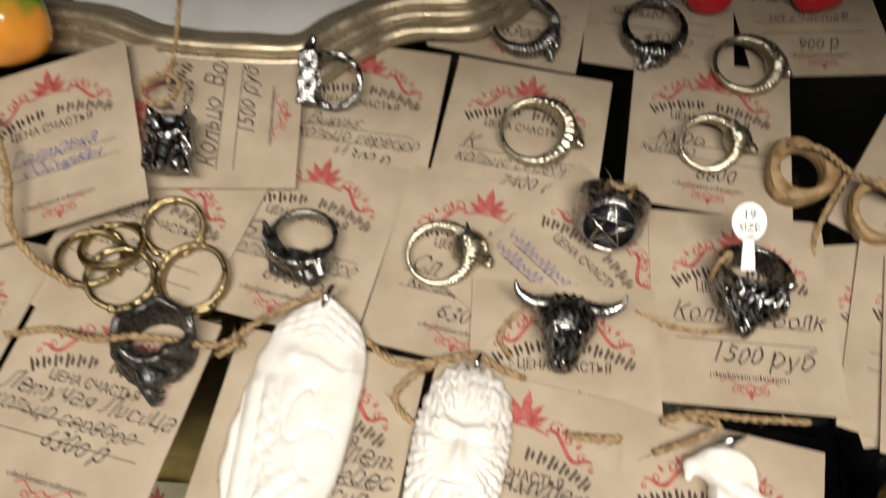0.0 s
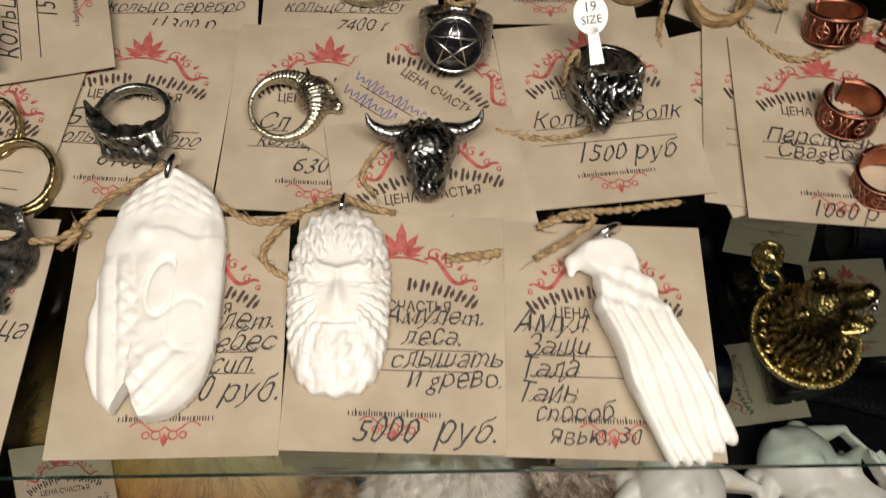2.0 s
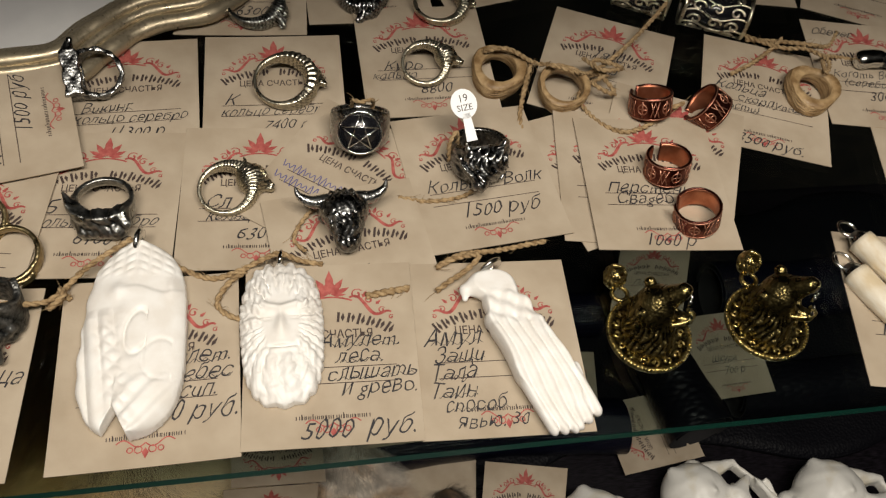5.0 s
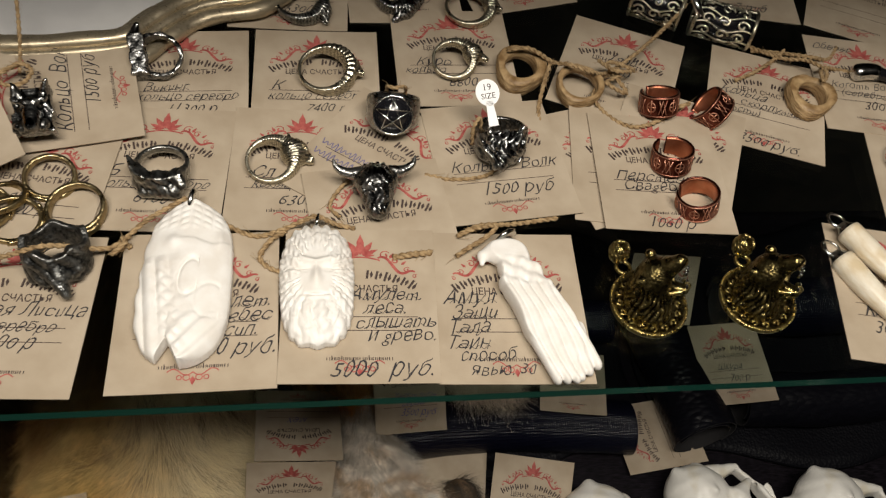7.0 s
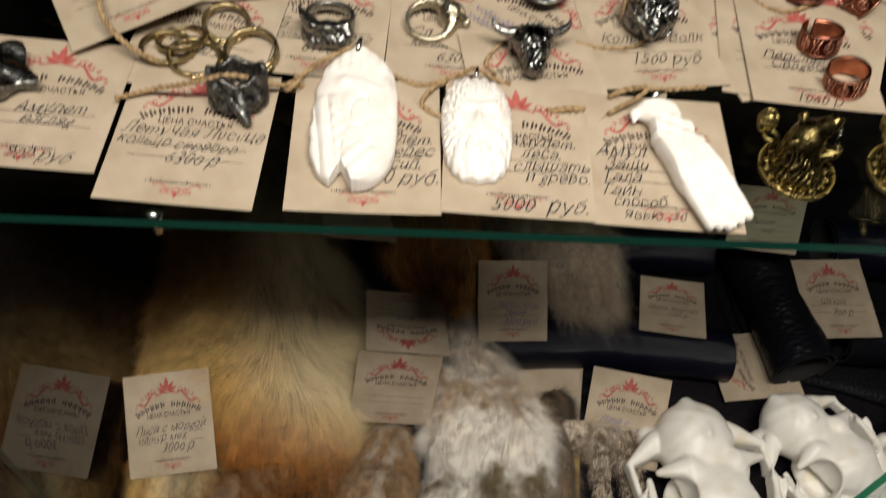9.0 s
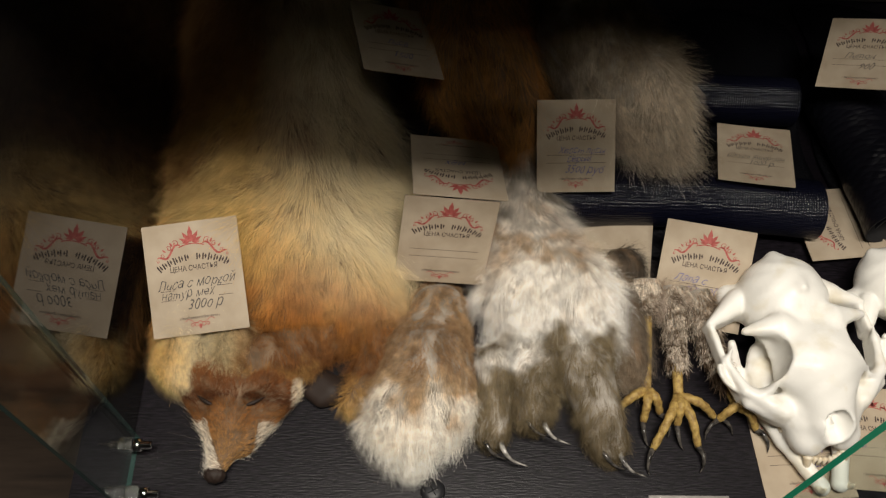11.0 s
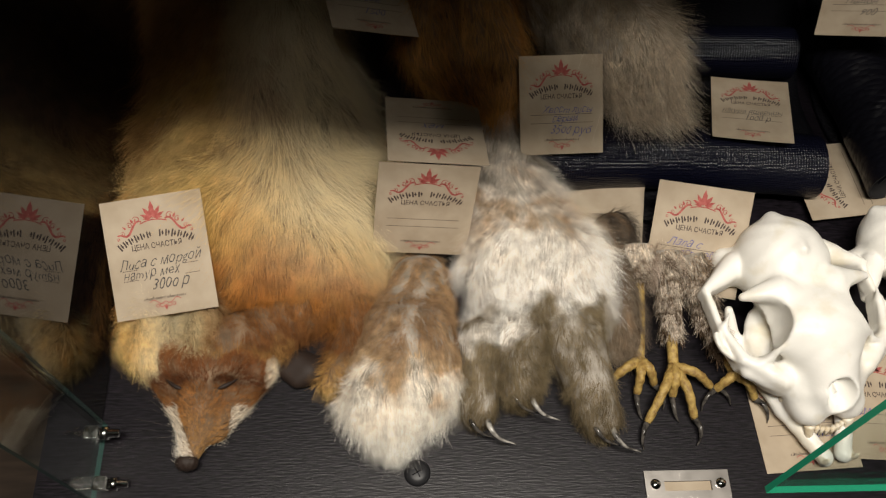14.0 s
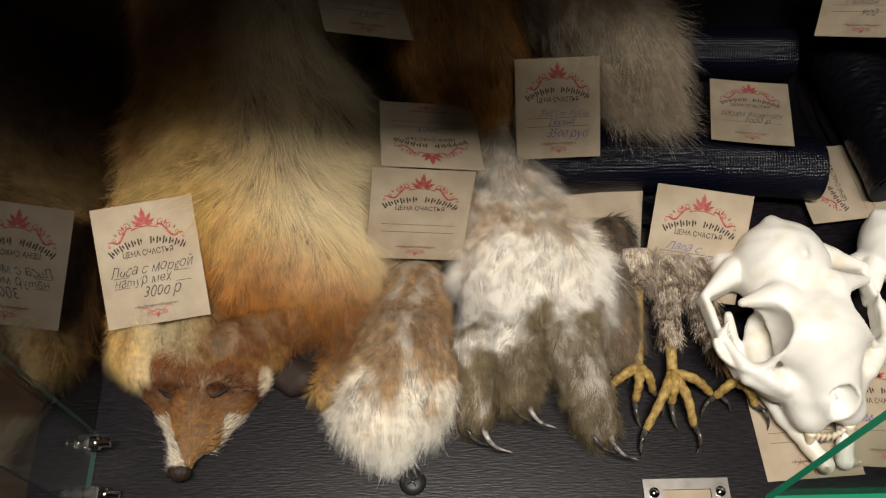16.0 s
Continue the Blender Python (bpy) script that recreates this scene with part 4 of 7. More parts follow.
# turned bone and horn rings tied with twine
for x, y, r, t, h, label in ((0.0545, 0.1660, 0.0078, 0.0042, 0.0105, "carved brown bone ring tied with twine"), (0.0825, 0.1545, 0.0088, 0.0024, 0.0085, "pale horn ring tied with twine"), (0.2015, 0.1475, 0.0072, 0.0046, 0.0110, "carved bone ring with a pointed face")):
    one = tagged(empty("bone_ring", lying(x, y, 30 * x, 14, 0, 0.003)), label, "ring", "bone rings")
    solid("hoop", band(r, lambda a, t=t: t * (1 + 0.25 * math.cos(radians(3 * a)) + 0.08 * math.sin(radians(31 * a))), lambda a, h=h: h * (0.8 + 0.25 * math.cos(radians(a + 70)))), HORN, one)
    for k in range(7):
        zc = h * (k / 6 - 0.5) * 0.62
        ring_r = lambda a, t=t, k=k, r=r: r + t * (1 + 0.25 * math.cos(3 * a)) * (1.0 - 0.10 * abs(k - 3) / 3)
        solid("groove_ridge", tube([(ring_r(a) * math.cos(a), ring_r(a) * math.sin(a), zc * (1 + 0.3 * math.cos(a + 1.2)) + 0.0003 * math.sin(9 * a + k)) for a in np.linspace(0, 2 * math.pi, 60)], 0.0007, 6, False), HORN, one)
T0 = SHELF + 0.004
twine_thing([(0.048, 0.172, T0 + 0.010), (0.058, 0.170, T0 + 0.013), (0.070, 0.165, T0 + 0.009), (0.077, 0.160, T0 + 0.012), (0.088, 0.157, T0 + 0.010), (0.098, 0.163, T0 + 0.004), (0.112, 0.172, T0 + 0.006), (0.132, 0.190, T0 + 0.008), (0.150, 0.208, T0 + 0.012)], "jute twine knotted through bone rings")
twine_thing([(0.068, 0.163, T0 + 0.010), (0.063, 0.150, T0 + 0.004), (0.060, 0.138, T0), (0.062, 0.122, T0 - 0.002), (0.059, 0.108, T0 - 0.002), (0.055, 0.098, T0 - 0.002), (0.057, 0.090, T0 - 0.002)], "loose end of frayed jute twine")
twine_thing([(0.100, 0.162, T0), (0.090, 0.152, T0), (0.094, 0.138, T0), (0.104, 0.129, T0 + 0.001), (0.116, 0.131, T0 + 0.002), (0.127, 0.138, T0 + 0.004), (0.135, 0.140, T0 + 0.006)], "jute twine looped through copper rings")
twine_thing([(0.092, 0.165, T0), (0.104, 0.160, T0 + 0.005), (0.096, 0.154, T0 + 0.006), (0.106, 0.150, T0 + 0.003), (0.098, 0.166, T0 + 0.008), (0.112, 0.163, T0 + 0.006), (0.100, 0.158, T0 + 0.010), (0.094, 0.168, T0 + 0.008)], "tangle of jute twine between cards")
twine_thing([(0.180, 0.192, T0), (0.196, 0.176, T0 + 0.004), (0.206, 0.170, T0 + 0.008), (0.212, 0.160, T0 + 0.010), (0.206, 0.150, T0 + 0.012), (0.214, 0.166, T0 + 0.006), (0.228, 0.172, T0), (0.240, 0.168, T0)], "jute twine tied round a bone ring")
twine_thing([(0.184, 0.186, T0), (0.200, 0.182, T0 + 0.002), (0.215, 0.178, T0 + 0.003), (0.226, 0.180, T0), (0.235, 0.190, T0)], "jute twine trailing over price cards")
twine_thing([(0.168, 0.163, T0), (0.180, 0.169, T0), (0.192, 0.176, T0 + 0.002), (0.200, 0.182, T0 + 0.004)], "short end of jute twine")

# ---- carved white pendants ----


def relief(H, lo, hi, h=0.00055, top=0.016):
    """A carved plaque from a height function, flat underneath."""
    return nets(lambda X, Y, Z: np.maximum((Z - H(X, Y)) * 0.6, -Z), (lo[0], lo[1], -2 * h), (hi[0], hi[1], top), h)


def owl_height(X, Y):
    """A folded-wing owl in low relief: rows of feathers, a curled brow, two tail lobes."""
    w = 0.0180 * (1 - 0.03 * np.clip(Y / 0.037, -1, 1)) * np.sqrt(np.clip(1 - (np.abs(Y) / 0.0385) ** 3.6, 0, 1))
    w = w * (1 + 0.018 * np.sin(520 * Y) * (X < 0))
    d = 1 - (X / np.maximum(w, 1e-4)) ** 2
    notch = np.clip((-0.0285 - Y) * 0.50, 0, 1) - np.abs(X + 0.0040)
    body = 0.0062 * np.clip(d, 0, 1) ** 0.45 + 0.0016
    left = np.clip((-X - 0.0020 + 0.10 * Y) / 0.007, 0, 1)
    long_f = 0.0014 * np.abs(np.sin(560 * (X + 0.16 * Y))) * left * np.clip((0.010 - Y) / 0.004, 0, 1)
    row = np.abs(np.sin(760 * (0.75 * Y + 0.66 * X))) * np.abs(np.sin(620 * (0.66 * Y - 0.75 * X)))
    scales = 0.0008 * row * np.exp(-(((X + 0.0065 + 0.22 * (Y + 0.008)) / 0.0042) ** 2)) * np.clip((0.004 - Y) / 0.004, 0, 1)
    crown = 0.0006 * np.abs(np.sin(950 * Y + 480 * np.abs(X))) * np.abs(np.sin(700 * X)) * np.clip((Y - 0.022) / 0.003, 0, 1)
    rad = np.hypot(X + 0.0055, Y - 0.0165)
    curl = 0.0016 * np.exp(-(rad / 0.0030) ** 2)
    ear = 0.0014 * np.exp(-(((X - 0.0128) / 0.0020) ** 2 + ((Y - 0.0175) / 0.0042) ** 2))
    brow = 0.0009 / (1 + np.exp((Y - 0.0165 - 0.0015 * np.cos(X * 300)) / 0.0004)) / (1 + np.exp(-(X + 0.0035) / 0.0009)) - 0.0003
    drop = np.hypot((X - 0.0022 - 0.10 * Y) / 0.0042, (Y + 0.001) / 0.0085)
    beak = -0.0010 * np.exp(-((drop - 1) / 0.16) ** 2) * (X < 0.0055)
    mound = -0.0004 * np.exp(-((np.hypot((X - 0.0105) / 0.0062, (Y + 0.0120) / 0.0078) - 1) / 0.12) ** 2) * (X < 0.014)
    tail = 0.0010 * np.abs(np.sin(420 * X - 330 * Y)) ** 2 * np.clip((-Y - 0.017) / 0.004, 0, 1) * (X > -0.004)
    H = body + long_f + scales + crown + curl + ear + brow + beak + mound + tail
    return np.where((d <= 0) | (notch > 0), -0.004, H)


def leaf_face_height(X, Y):
    """A face amid rows of pointed leaves."""
    a = np.arctan2(X, Y - 0.001)
    k = (np.abs(X / 0.0144) ** 2.8 + np.abs(Y / 0.0280) ** 2.8) ** (1 / 2.8)
    rim = 1 + 0.07 * np.abs(np.cos(17 * a + 0.8 * np.sin(5 * a))) * (0.5 + 0.5 * np.clip(Y / 0.012 + 0.6, 0, 1)) - 0.02
    body = 0.0052 * np.sqrt(np.clip(1 - (k / rim) ** 3, 0, 1)) + 0.0016
    r = np.hypot(X / 0.0148, (Y - 0.001) / 0.0285)
    leaves = 0 * X
    inside = np.clip((r - 0.40) / 0.12, 0, 1)
    for i, (r0, cnt, amp) in enumerate(((0.96, 24, 0.0012), (0.78, 19, 0.0013), (0.60, 14, 0.0010))):
        lobe = np.abs(np.cos(cnt / 2 * (a + 0.16 * np.sin(3 * a + i) + 0.02 * np.sin(40 * r)) + 0.8 * i)) ** 0.8
        edge = r0 + 0.13 * lobe
        leaves = leaves + amp * (0.25 + 0.75 * (lobe * inside + 0.7 * (1 - inside))) / (1 + np.exp((r - edge) / 0.016))
    vein = -0.0002 * np.exp(-(np.sin(17 * a + 12 * r) / 0.2) ** 2) * np.clip((r - 0.5) / 0.1, 0, 1)
    brow = 0.0016 * np.exp(-((Y - 0.0058 - 0.28 * np.abs(X)) / 0.0015) ** 2) * (np.abs(X) < 0.0095)
    eyes = -0.0012 * np.exp(-(((np.abs(X) - 0.0052) / 0.0028) ** 2 + ((Y - 0.0028) / 0.0011) ** 2))
    lid = 0.0008 * np.exp(-(((np.abs(X) - 0.0052) / 0.0020) ** 2 + ((Y - 0.0026) / 0.0005) ** 2))
    nose = 0.0021 * np.exp(-((X / (0.0013 + 0.14 * np.clip(0.004 - Y, 0, 0.008))) ** 2 + ((Y + 0.0008) / 0.0045) ** 2))
    mouth = -0.0013 * np.exp(-((X / 0.0040) ** 2 + ((Y + 0.0088) / 0.00055) ** 2)) + 0.0007 * np.exp(-((X / 0.0042) ** 2 + ((Y + 0.0102) / 0.0009) ** 2))
    beard = 0.0006 * np.abs(np.sin(520 * X + 200 * np.abs(X) * 0)) * np.clip((-Y - 0.0105) / 0.003, 0, 1)
    H = body + leaves + vein + brow + eyes + lid + nose + mouth + beard
    return np.where(k > rim, -0.004, H)


def raven_form(X, Y, Z):
    """Head with a hooked beak, and a folded wing of long feathers."""
    d = ell(X, Y, Z, (0.0015, 0.0285, 0.005), (0.0085, 0.0068, 0.0062))
    d = melt(d, cone(X, Y, Z, (-0.003, 0.0295, 0.005), (-0.0085, 0.0275, 0.0045), 0.0048, 0.0026), 0.002)
    d = melt(d, cone(X, Y, Z, (-0.0085, 0.0278, 0.0045), (-0.0098, 0.0235, 0.0040), 0.0024, 0.0008), 0.001)
    for a, b, ra, rb in (((0.003, 0.026, 0.005), (0.0065, 0.012, 0.0050), 0.0068, 0.0088), ((0.0065, 0.012, 0.0050), (0.0135, -0.010, 0.0048), 0.0088, 0.0096), ((0.0135, -0.010, 0.0046), (0.0170, -0.020, 0.0040), 0.0094, 0.0078)):
        d = melt(d, cone(X, Y, Z, a, b, ra, rb), 0.003)
    for s in (-0.0078, -0.0040, 0.0, 0.0040, 0.0078):
        d = melt(d, cone(X, Y, Z, (0.0155 + s, -0.014 + s * 0.3, 0.0045), (0.0205 + s * 1.05, -0.0345 + max(s, 0) * 0.7, 0.0036), 0.0029, 0.0019), 0.0009)
    across = (X - 0.003) - (0.026 - Y) * 0.30
    ribs = np.abs(np.sin(across * 800 + 0.5 * np.sin(Y * 160 + across * 200)))
    d = np.maximum(d, Z - 0.0092 + 0.13 * np.clip(-Y - 0.002, 0, 0.03)) - 0.0011 * ribs * np.clip((0.014 - Y) / 0.006, 0, 1)
    ruff = np.sin(700 * X + 300 * Y) * np.sin(560 * Y - 200 * X)
    d = d - 0.0010 * ruff * np.clip((Y - 0.008) / 0.003, 0, 1) * np.clip((0.025 - Y) / 0.003, 0, 1)
    d = -melt(-d, ell(X, Y, Z, (-0.0012, 0.0305, 0.0108), (0.0013, 0.0011, 0.0012)), 0.0004)
    return np.maximum(d, -Z)


P0 = SHELF + 0.0062
owl = tagged(empty("owl_pendant", pose(-0.0952, 0.0435, P0, 0, 0, -1) @ Matrix.Scale(0.96, 4)), "white carved bone owl pendant on a price card", "pendant", "white pendants")
solid("carving", relief(owl_height, (-0.0205, -0.040), (0.0205, 0.040), 0.00040, 0.012), BONE_WHITE, owl)
lion = tagged(empty("leaf_face_pendant", pose(-0.0456, 0.0405, P0, 0, 0, 0) @ Matrix.Scale(0.98, 4)), "white carved bone leaf face pendant on a card", "pendant", "white pendants")
solid("carving", relief(leaf_face_height, (-0.0165, -0.0305), (0.0165, 0.0305), 0.00036, 0.013), BONE_WHITE, lion)
raven = tagged(empty("raven_pendant", pose(0.0300, 0.0265, P0, 0, 0, 1) @ Matrix.Diagonal((0.97, 0.90, 0.9, 1))), "white carved bone raven pendant with folded wing feathers", "pendant", "white pendants")
solid("carving", nets(raven_form, (-0.013, -0.042, -0.0012), (0.034, 0.038, 0.014), 0.0005), BONE_WHITE, raven)


def bail(parent, x, y, z, turn, mat=CHROME, s=1.0):
    """A folded metal loop."""
    m = Matrix.Translation((x, y, z)) @ rotm(turn)
    loop = [(0.0034 * s * math.cos(a), 0, 0.0034 * s * math.sin(a)) for a in np.linspace(-0.4, 2 * math.pi - 0.9, 26)]
    solid("bail", moved(tube(loop, 0.0013 * s, 8, True, 1.8), m), mat, parent, "metal hanging loop")


bail(owl, -0.0005, 0.0390, 0.0050, 80)
bail(lion, 0.0005, 0.0300, 0.0035, 80, CHROME, 0.75)
bail(raven, 0.0025, 0.0375, 0.0045, 30)
TW = SHELF + 0.0065
twine_thing([(-0.192, 0.050, TW), (-0.178, 0.054, TW + 0.002), (-0.160, 0.051, TW + 0.010), (-0.145, 0.054, TW + 0.012), (-0.128, 0.058, TW + 0.004), (-0.122, 0.062, TW + 0.002), (-0.112, 0.072, TW + 0.004), (-0.098, 0.083, TW + 0.004)], "jute twine knotted across cards and a dark ring", 90)
twine_thing([(-0.120, 0.062, TW), (-0.124, 0.056, TW + 0.003), (-0.119, 0.060, TW + 0.005), (-0.121, 0.064, TW + 0.003), (-0.118, 0.061, TW)], "knot of jute twine", 40)
twine_thing([(-0.098, 0.082, TW + 0.004), (-0.082, 0.072, TW), (-0.070, 0.066, TW), (-0.060, 0.068, TW + 0.001), (-0.050, 0.071, TW + 0.004), (-0.045, 0.071, TW + 0.006), (-0.038, 0.070, TW + 0.002), (-0.030, 0.069, TW)], "jute twine strung between white pendants", 90)
twine_thing([(-0.058, 0.068, TW), (-0.064, 0.062, TW + 0.002), (-0.068, 0.055, TW), (-0.062, 0.049, TW), (-0.055, 0.048, TW + 0.002)], "loop of jute twine on a price card", 60)
twine_thing([(-0.015, 0.054, TW), (-0.007, 0.054, TW + 0.002), (0.001, 0.056, TW)], "short stub of jute twine through a card", 20, 0.0014)
twine_thing([(0.011, 0.054, TW), (0.016, 0.056, TW + 0.003), (0.023, 0.060, TW + 0.004), (0.028, 0.064, TW + 0.007), (0.020, 0.066, TW + 0.003), (0.012, 0.064, TW), (0.022, 0.068, TW + 0.002), (0.036, 0.070, TW), (0.050, 0.072, TW), (0.057, 0.073, TW)], "frayed jute twine through the raven pendant", 100)
twine_thing([(0.002, 0.100, TW - 0.002), (0.014, 0.097, TW - 0.002), (0.028, 0.098, TW - 0.001), (0.036, 0.103, TW)], "jute twine lying across a price card", 50, 0.0009)
twine_thing([(-0.031, 0.096, TW), (-0.036, 0.090, TW), (-0.040, 0.082, TW - 0.001), (-0.036, 0.076, TW - 0.001)], "jute twine behind the bull ring", 40, 0.0009)
twine_thing([(-0.250, 0.128, TW + 0.016), (-0.232, 0.120, TW + 0.017), (-0.222, 0.117, TW + 0.016), (-0.214, 0.108, TW + 0.017), (-0.206, 0.096, TW + 0.015), (-0.200, 0.082, TW + 0.012), (-0.190, 0.074, TW + 0.006), (-0.178, 0.070, TW + 0.002)], "long jute twine hanging from a punched card", 110, 0.0013)
twine_thing([(-0.192, 0.222, TW + 0.022), (-0.182, 0.200, TW + 0.030), (-0.176, 0.180, TW + 0.024), (-0.174, 0.162, TW + 0.014), (-0.172, 0.148, TW + 0.012)], "jute twine running down from the silver tray", 60, 0.0009)
twine_thing([(-0.174, 0.152, TW + 0.012), (-0.180, 0.146, TW + 0.013), (-0.176, 0.138, TW + 0.014), (-0.168, 0.138, TW + 0.015), (-0.166, 0.146, TW + 0.015), (-0.172, 0.150, TW + 0.015), (-0.178, 0.142, TW + 0.016)], "coil of jute twine on a price card", 60, 0.0010)

# ---- brass bear pendants ----


def bear_form(X, Y, Z):
    """A roaring bear: thick neck, raised muzzle, jaw open to the side, round ears."""
    d = cone(X, Y, Z, (-0.001, -0.0015, 0.001), (-0.0015, 0.0025, 0.013), 0.0102, 0.0084)
    d = melt(d, ell(X, Y, Z, (-0.001, 0.0035, 0.0175), (0.0074, 0.0076, 0.0072)), 0.002)
    d = melt(d, cone(X, Y, Z, (0.0005, 0.0035, 0.021), (0.0042, 0.0020, 0.0280), 0.0052, 0.0032), 0.0015)
    d = melt(d, cone(X, Y, Z, (0.0030, 0.0005, 0.0125), (0.0098, -0.0015, 0.0150), 0.0042, 0.0024), 0.0012)
    d = -melt(-d, cone(X, Y, Z, (0.0040, 0.0010, 0.0190), (0.0125, -0.0015, 0.0218), 0.0026, 0.0046), 0.0008)
    d = melt(d, ell(X, Y, Z, (0.0050, 0.0020, 0.0298), (0.0026, 0.0026, 0.0020)), 0.0008)
    for q in ((-0.0080, -0.0005, 0.0175), (-0.0035, 0.0105, 0.0215)):
        d = melt(d, ell(X, Y, Z, q, (0.0022, 0.0020, 0.0022)), 0.0008)
    for q in (0.0008, 0.0034):
        d = -melt(-d, ell(X, Y, Z, (0.0064, q, 0.0310), (0.0007, 0.0007, 0.0008)), 0.0003)
    d = -melt(-d, ell(X, Y, Z, (0.0010, -0.0024, 0.0235), (0.0010, 0.0012, 0.0009)), 0.0005)
    w = np.arctan2(Y, X)
    fur = np.sin(15 * w + 2.2 * np.sin(420 * Z)) * np.sin(620 * Z + 3 * np.sin(5 * w))
    return np.maximum(d - 0.0009 * fur * np.clip((0.017 - Z) / 0.004, 0, 1) * np.clip((0.006 - X) / 0.004, 0, 1), -Z)


BEAR = nets(bear_form, (-0.0135, -0.0135, -0.001), (0.0145, 0.0165, 0.0335), 0.0005)
first_bear = tagged(empty("bear_pendant"), "antique brass bear head pendant on an ornate disc", "pendant", "bear pendants")
plate_prof = [(0.0, 0.0), (0.0158, 0.0), (0.0162, 0.0012), (0.0156, 0.0024), (0.0146, 0.0022), (0.0138, 0.0014), (0.0105, 0.0012), (0.0, 0.0012)]
N = 64
pv = [(r * math.cos(2 * math.pi * i / N), r * math.sin(2 * math.pi * i / N), z) for r, z in plate_prof[1:-1] for i in range(N)]
pf = [(k * N + i, k * N + (i + 1) % N, (k + 1) * N + (i + 1) % N, (k + 1) * N + i) for k in range(len(plate_prof) - 3) for i in range(N)]
pf += [tuple(range(N))[::-1], tuple(range((len(plate_prof) - 3) * N, (len(plate_prof) - 2) * N))]
solid("disc", (pv, pf), BRASS, first_bear)
orn = []
for k in range(72):
    a = 2 * math.pi * k / 72
    orn.append(tube([(0.0158 * math.cos(a), 0.0158 * math.sin(a), 0.0020), (0.0158 * math.cos(a), 0.0158 * math.sin(a), 0.0028)], [0.0006, 0.0004], 5))
for k in range(16):
    a = 2 * math.pi * k / 16
    curl = [((0.0122 + 0.0013 * (1 - w / 7) * math.cos(w)) * math.cos(a + 0.10 * math.sin(w)), (0.0122 + 0.0013 * (1 - w / 7) * math.cos(w)) * math.sin(a + 0.10 * math.sin(w)), 0.0016) for w in np.linspace(0, 6, 14)]
    orn.append(tube(curl, 0.00045, 5))
solid("relief_ornament", join(orn), BRASS, first_bear, "raised scroll ornament")
solid("head", BEAR, BRASS, first_bear)
for x, y, z, l, r in ((0.0078, -0.0004, 0.0258, -0.0036, 0.0009), (0.0080, 0.0030, 0.0262, -0.0034, 0.0009), (0.0086, 0.0013, 0.0262, -0.0018, 0.0006), (0.0098, -0.0026, 0.0166, 0.0034, 0.0009), (0.0104, 0.0002, 0.0166, 0.0032, 0.0009)):
    solid("tooth", tube([(x, y, z), (x + 0.0002, y, z + l * 0.6), (x - 0.0002, y, z + l)], [r, r * 0.8, 0.0001], 7), CHROME, first_bear)
solid("lip", tube(spline([(0.0030, -0.0040, 0.0150), (0.0085, -0.0036, 0.0165), (0.0118, -0.0012, 0.0170), (0.0100, 0.0018, 0.0165)], 20), 0.0008, 7), BRASS, first_bear)
loop = [(-0.0085 + 0.0030 * math.cos(a), 0.0165 + 0.0030 * math.sin(a), 0.0030) for a in np.linspace(0, 2 * math.pi, 24)]
solid("ring_loop", tube(loop, 0.0009, 7, False), BRASS, first_bear)
for k in range(6):
    turn = Matrix.Translation((-0.0100, 0.0225, 0.0060)) @ Matrix.Rotation(k * math.pi / 6, 4, "Z") @ Matrix.Rotation(1.1, 4, "X")
    loop = [(0.0040 * math.cos(a), 0.0048 * math.sin(a), 0.0006 * math.sin(6 * a + k)) for a in np.linspace(0, 2 * math.pi, 28)]
    solid("bail_strand", moved(tube(loop, 0.0008, 6, False), turn), BRASS, first_bear, "strand of the knotted brass bail")
first_bear.matrix_world = pose(0.0890, 0.0315, SHELF + 0.0006, 0, 0, -4)
copy_thing(first_bear, pose(0.1368, 0.0320, SHELF + 0.0006, 0, 0, -24))

# ---- fangs, claw and small silver things by the cards ----
for k, (x, y, tip, z) in enumerate(((0.1805, 0.0490, (0.205, 0.003), 0.0052), (0.1870, 0.0620, (0.213, 0.020), 0.0085))):
    fang = tagged(empty("fang_pendant"), "ivory fang pendant with a silver cap and ring", "pendant", "fang pendants")
    zz = SHELF + z
    mid = ((x * 0.55 + tip[0] * 0.45) - 0.002, (y * 0.55 + tip[1] * 0.45) - 0.003)
    p = spline([(x, y, zz), (mid[0], mid[1], zz + 0.001), (tip[0], tip[1], zz - 0.001)], 24)
    solid("fang", tube(p, [0.0048 * (1 - (i / 24) ** 2.2) + 0.0008 for i in range(24)], 16), IVORY, fang)
    solid("cap", tube(p[:8] + (p[0] - p[4]) * 0.5, [0.0022, 0.0036, 0.0046, 0.0050, 0.0052, 0.0053, 0.0053, 0.0054], 16), STEEL, fang, "oxidised silver cap")
    d = (p[0] - p[4]) / np.linalg.norm(p[0] - p[4])
    c = p[0] + d * 0.0065
    loop = [c + 0.0046 * (math.cos(a) * d + math.sin(a) * np.array([-d[1], d[0], 0.25])) for a in np.linspace(0, 2 * math.pi, 28)]
    solid("split_ring", tube(loop, 0.0007, 7, False), CHROME, fang, "steel split ring")
claw = tagged(empty("claw_pendant"), "dark claw pendant with a rounded silver cap", "pendant")
p = spline([(0.232, 0.166, SHELF + 0.007), (0.243, 0.165, SHELF + 0.009), (0.256, 0.160, SHELF + 0.007), (0.266, 0.150, SHELF + 0.005)], 24)
solid("cap", tube(p[:10], [0.0020, 0.0040, 0.0046, 0.0047, 0.0046, 0.0045, 0.0044, 0.0044, 0.0043, 0.0040], 14), CHROME, claw)
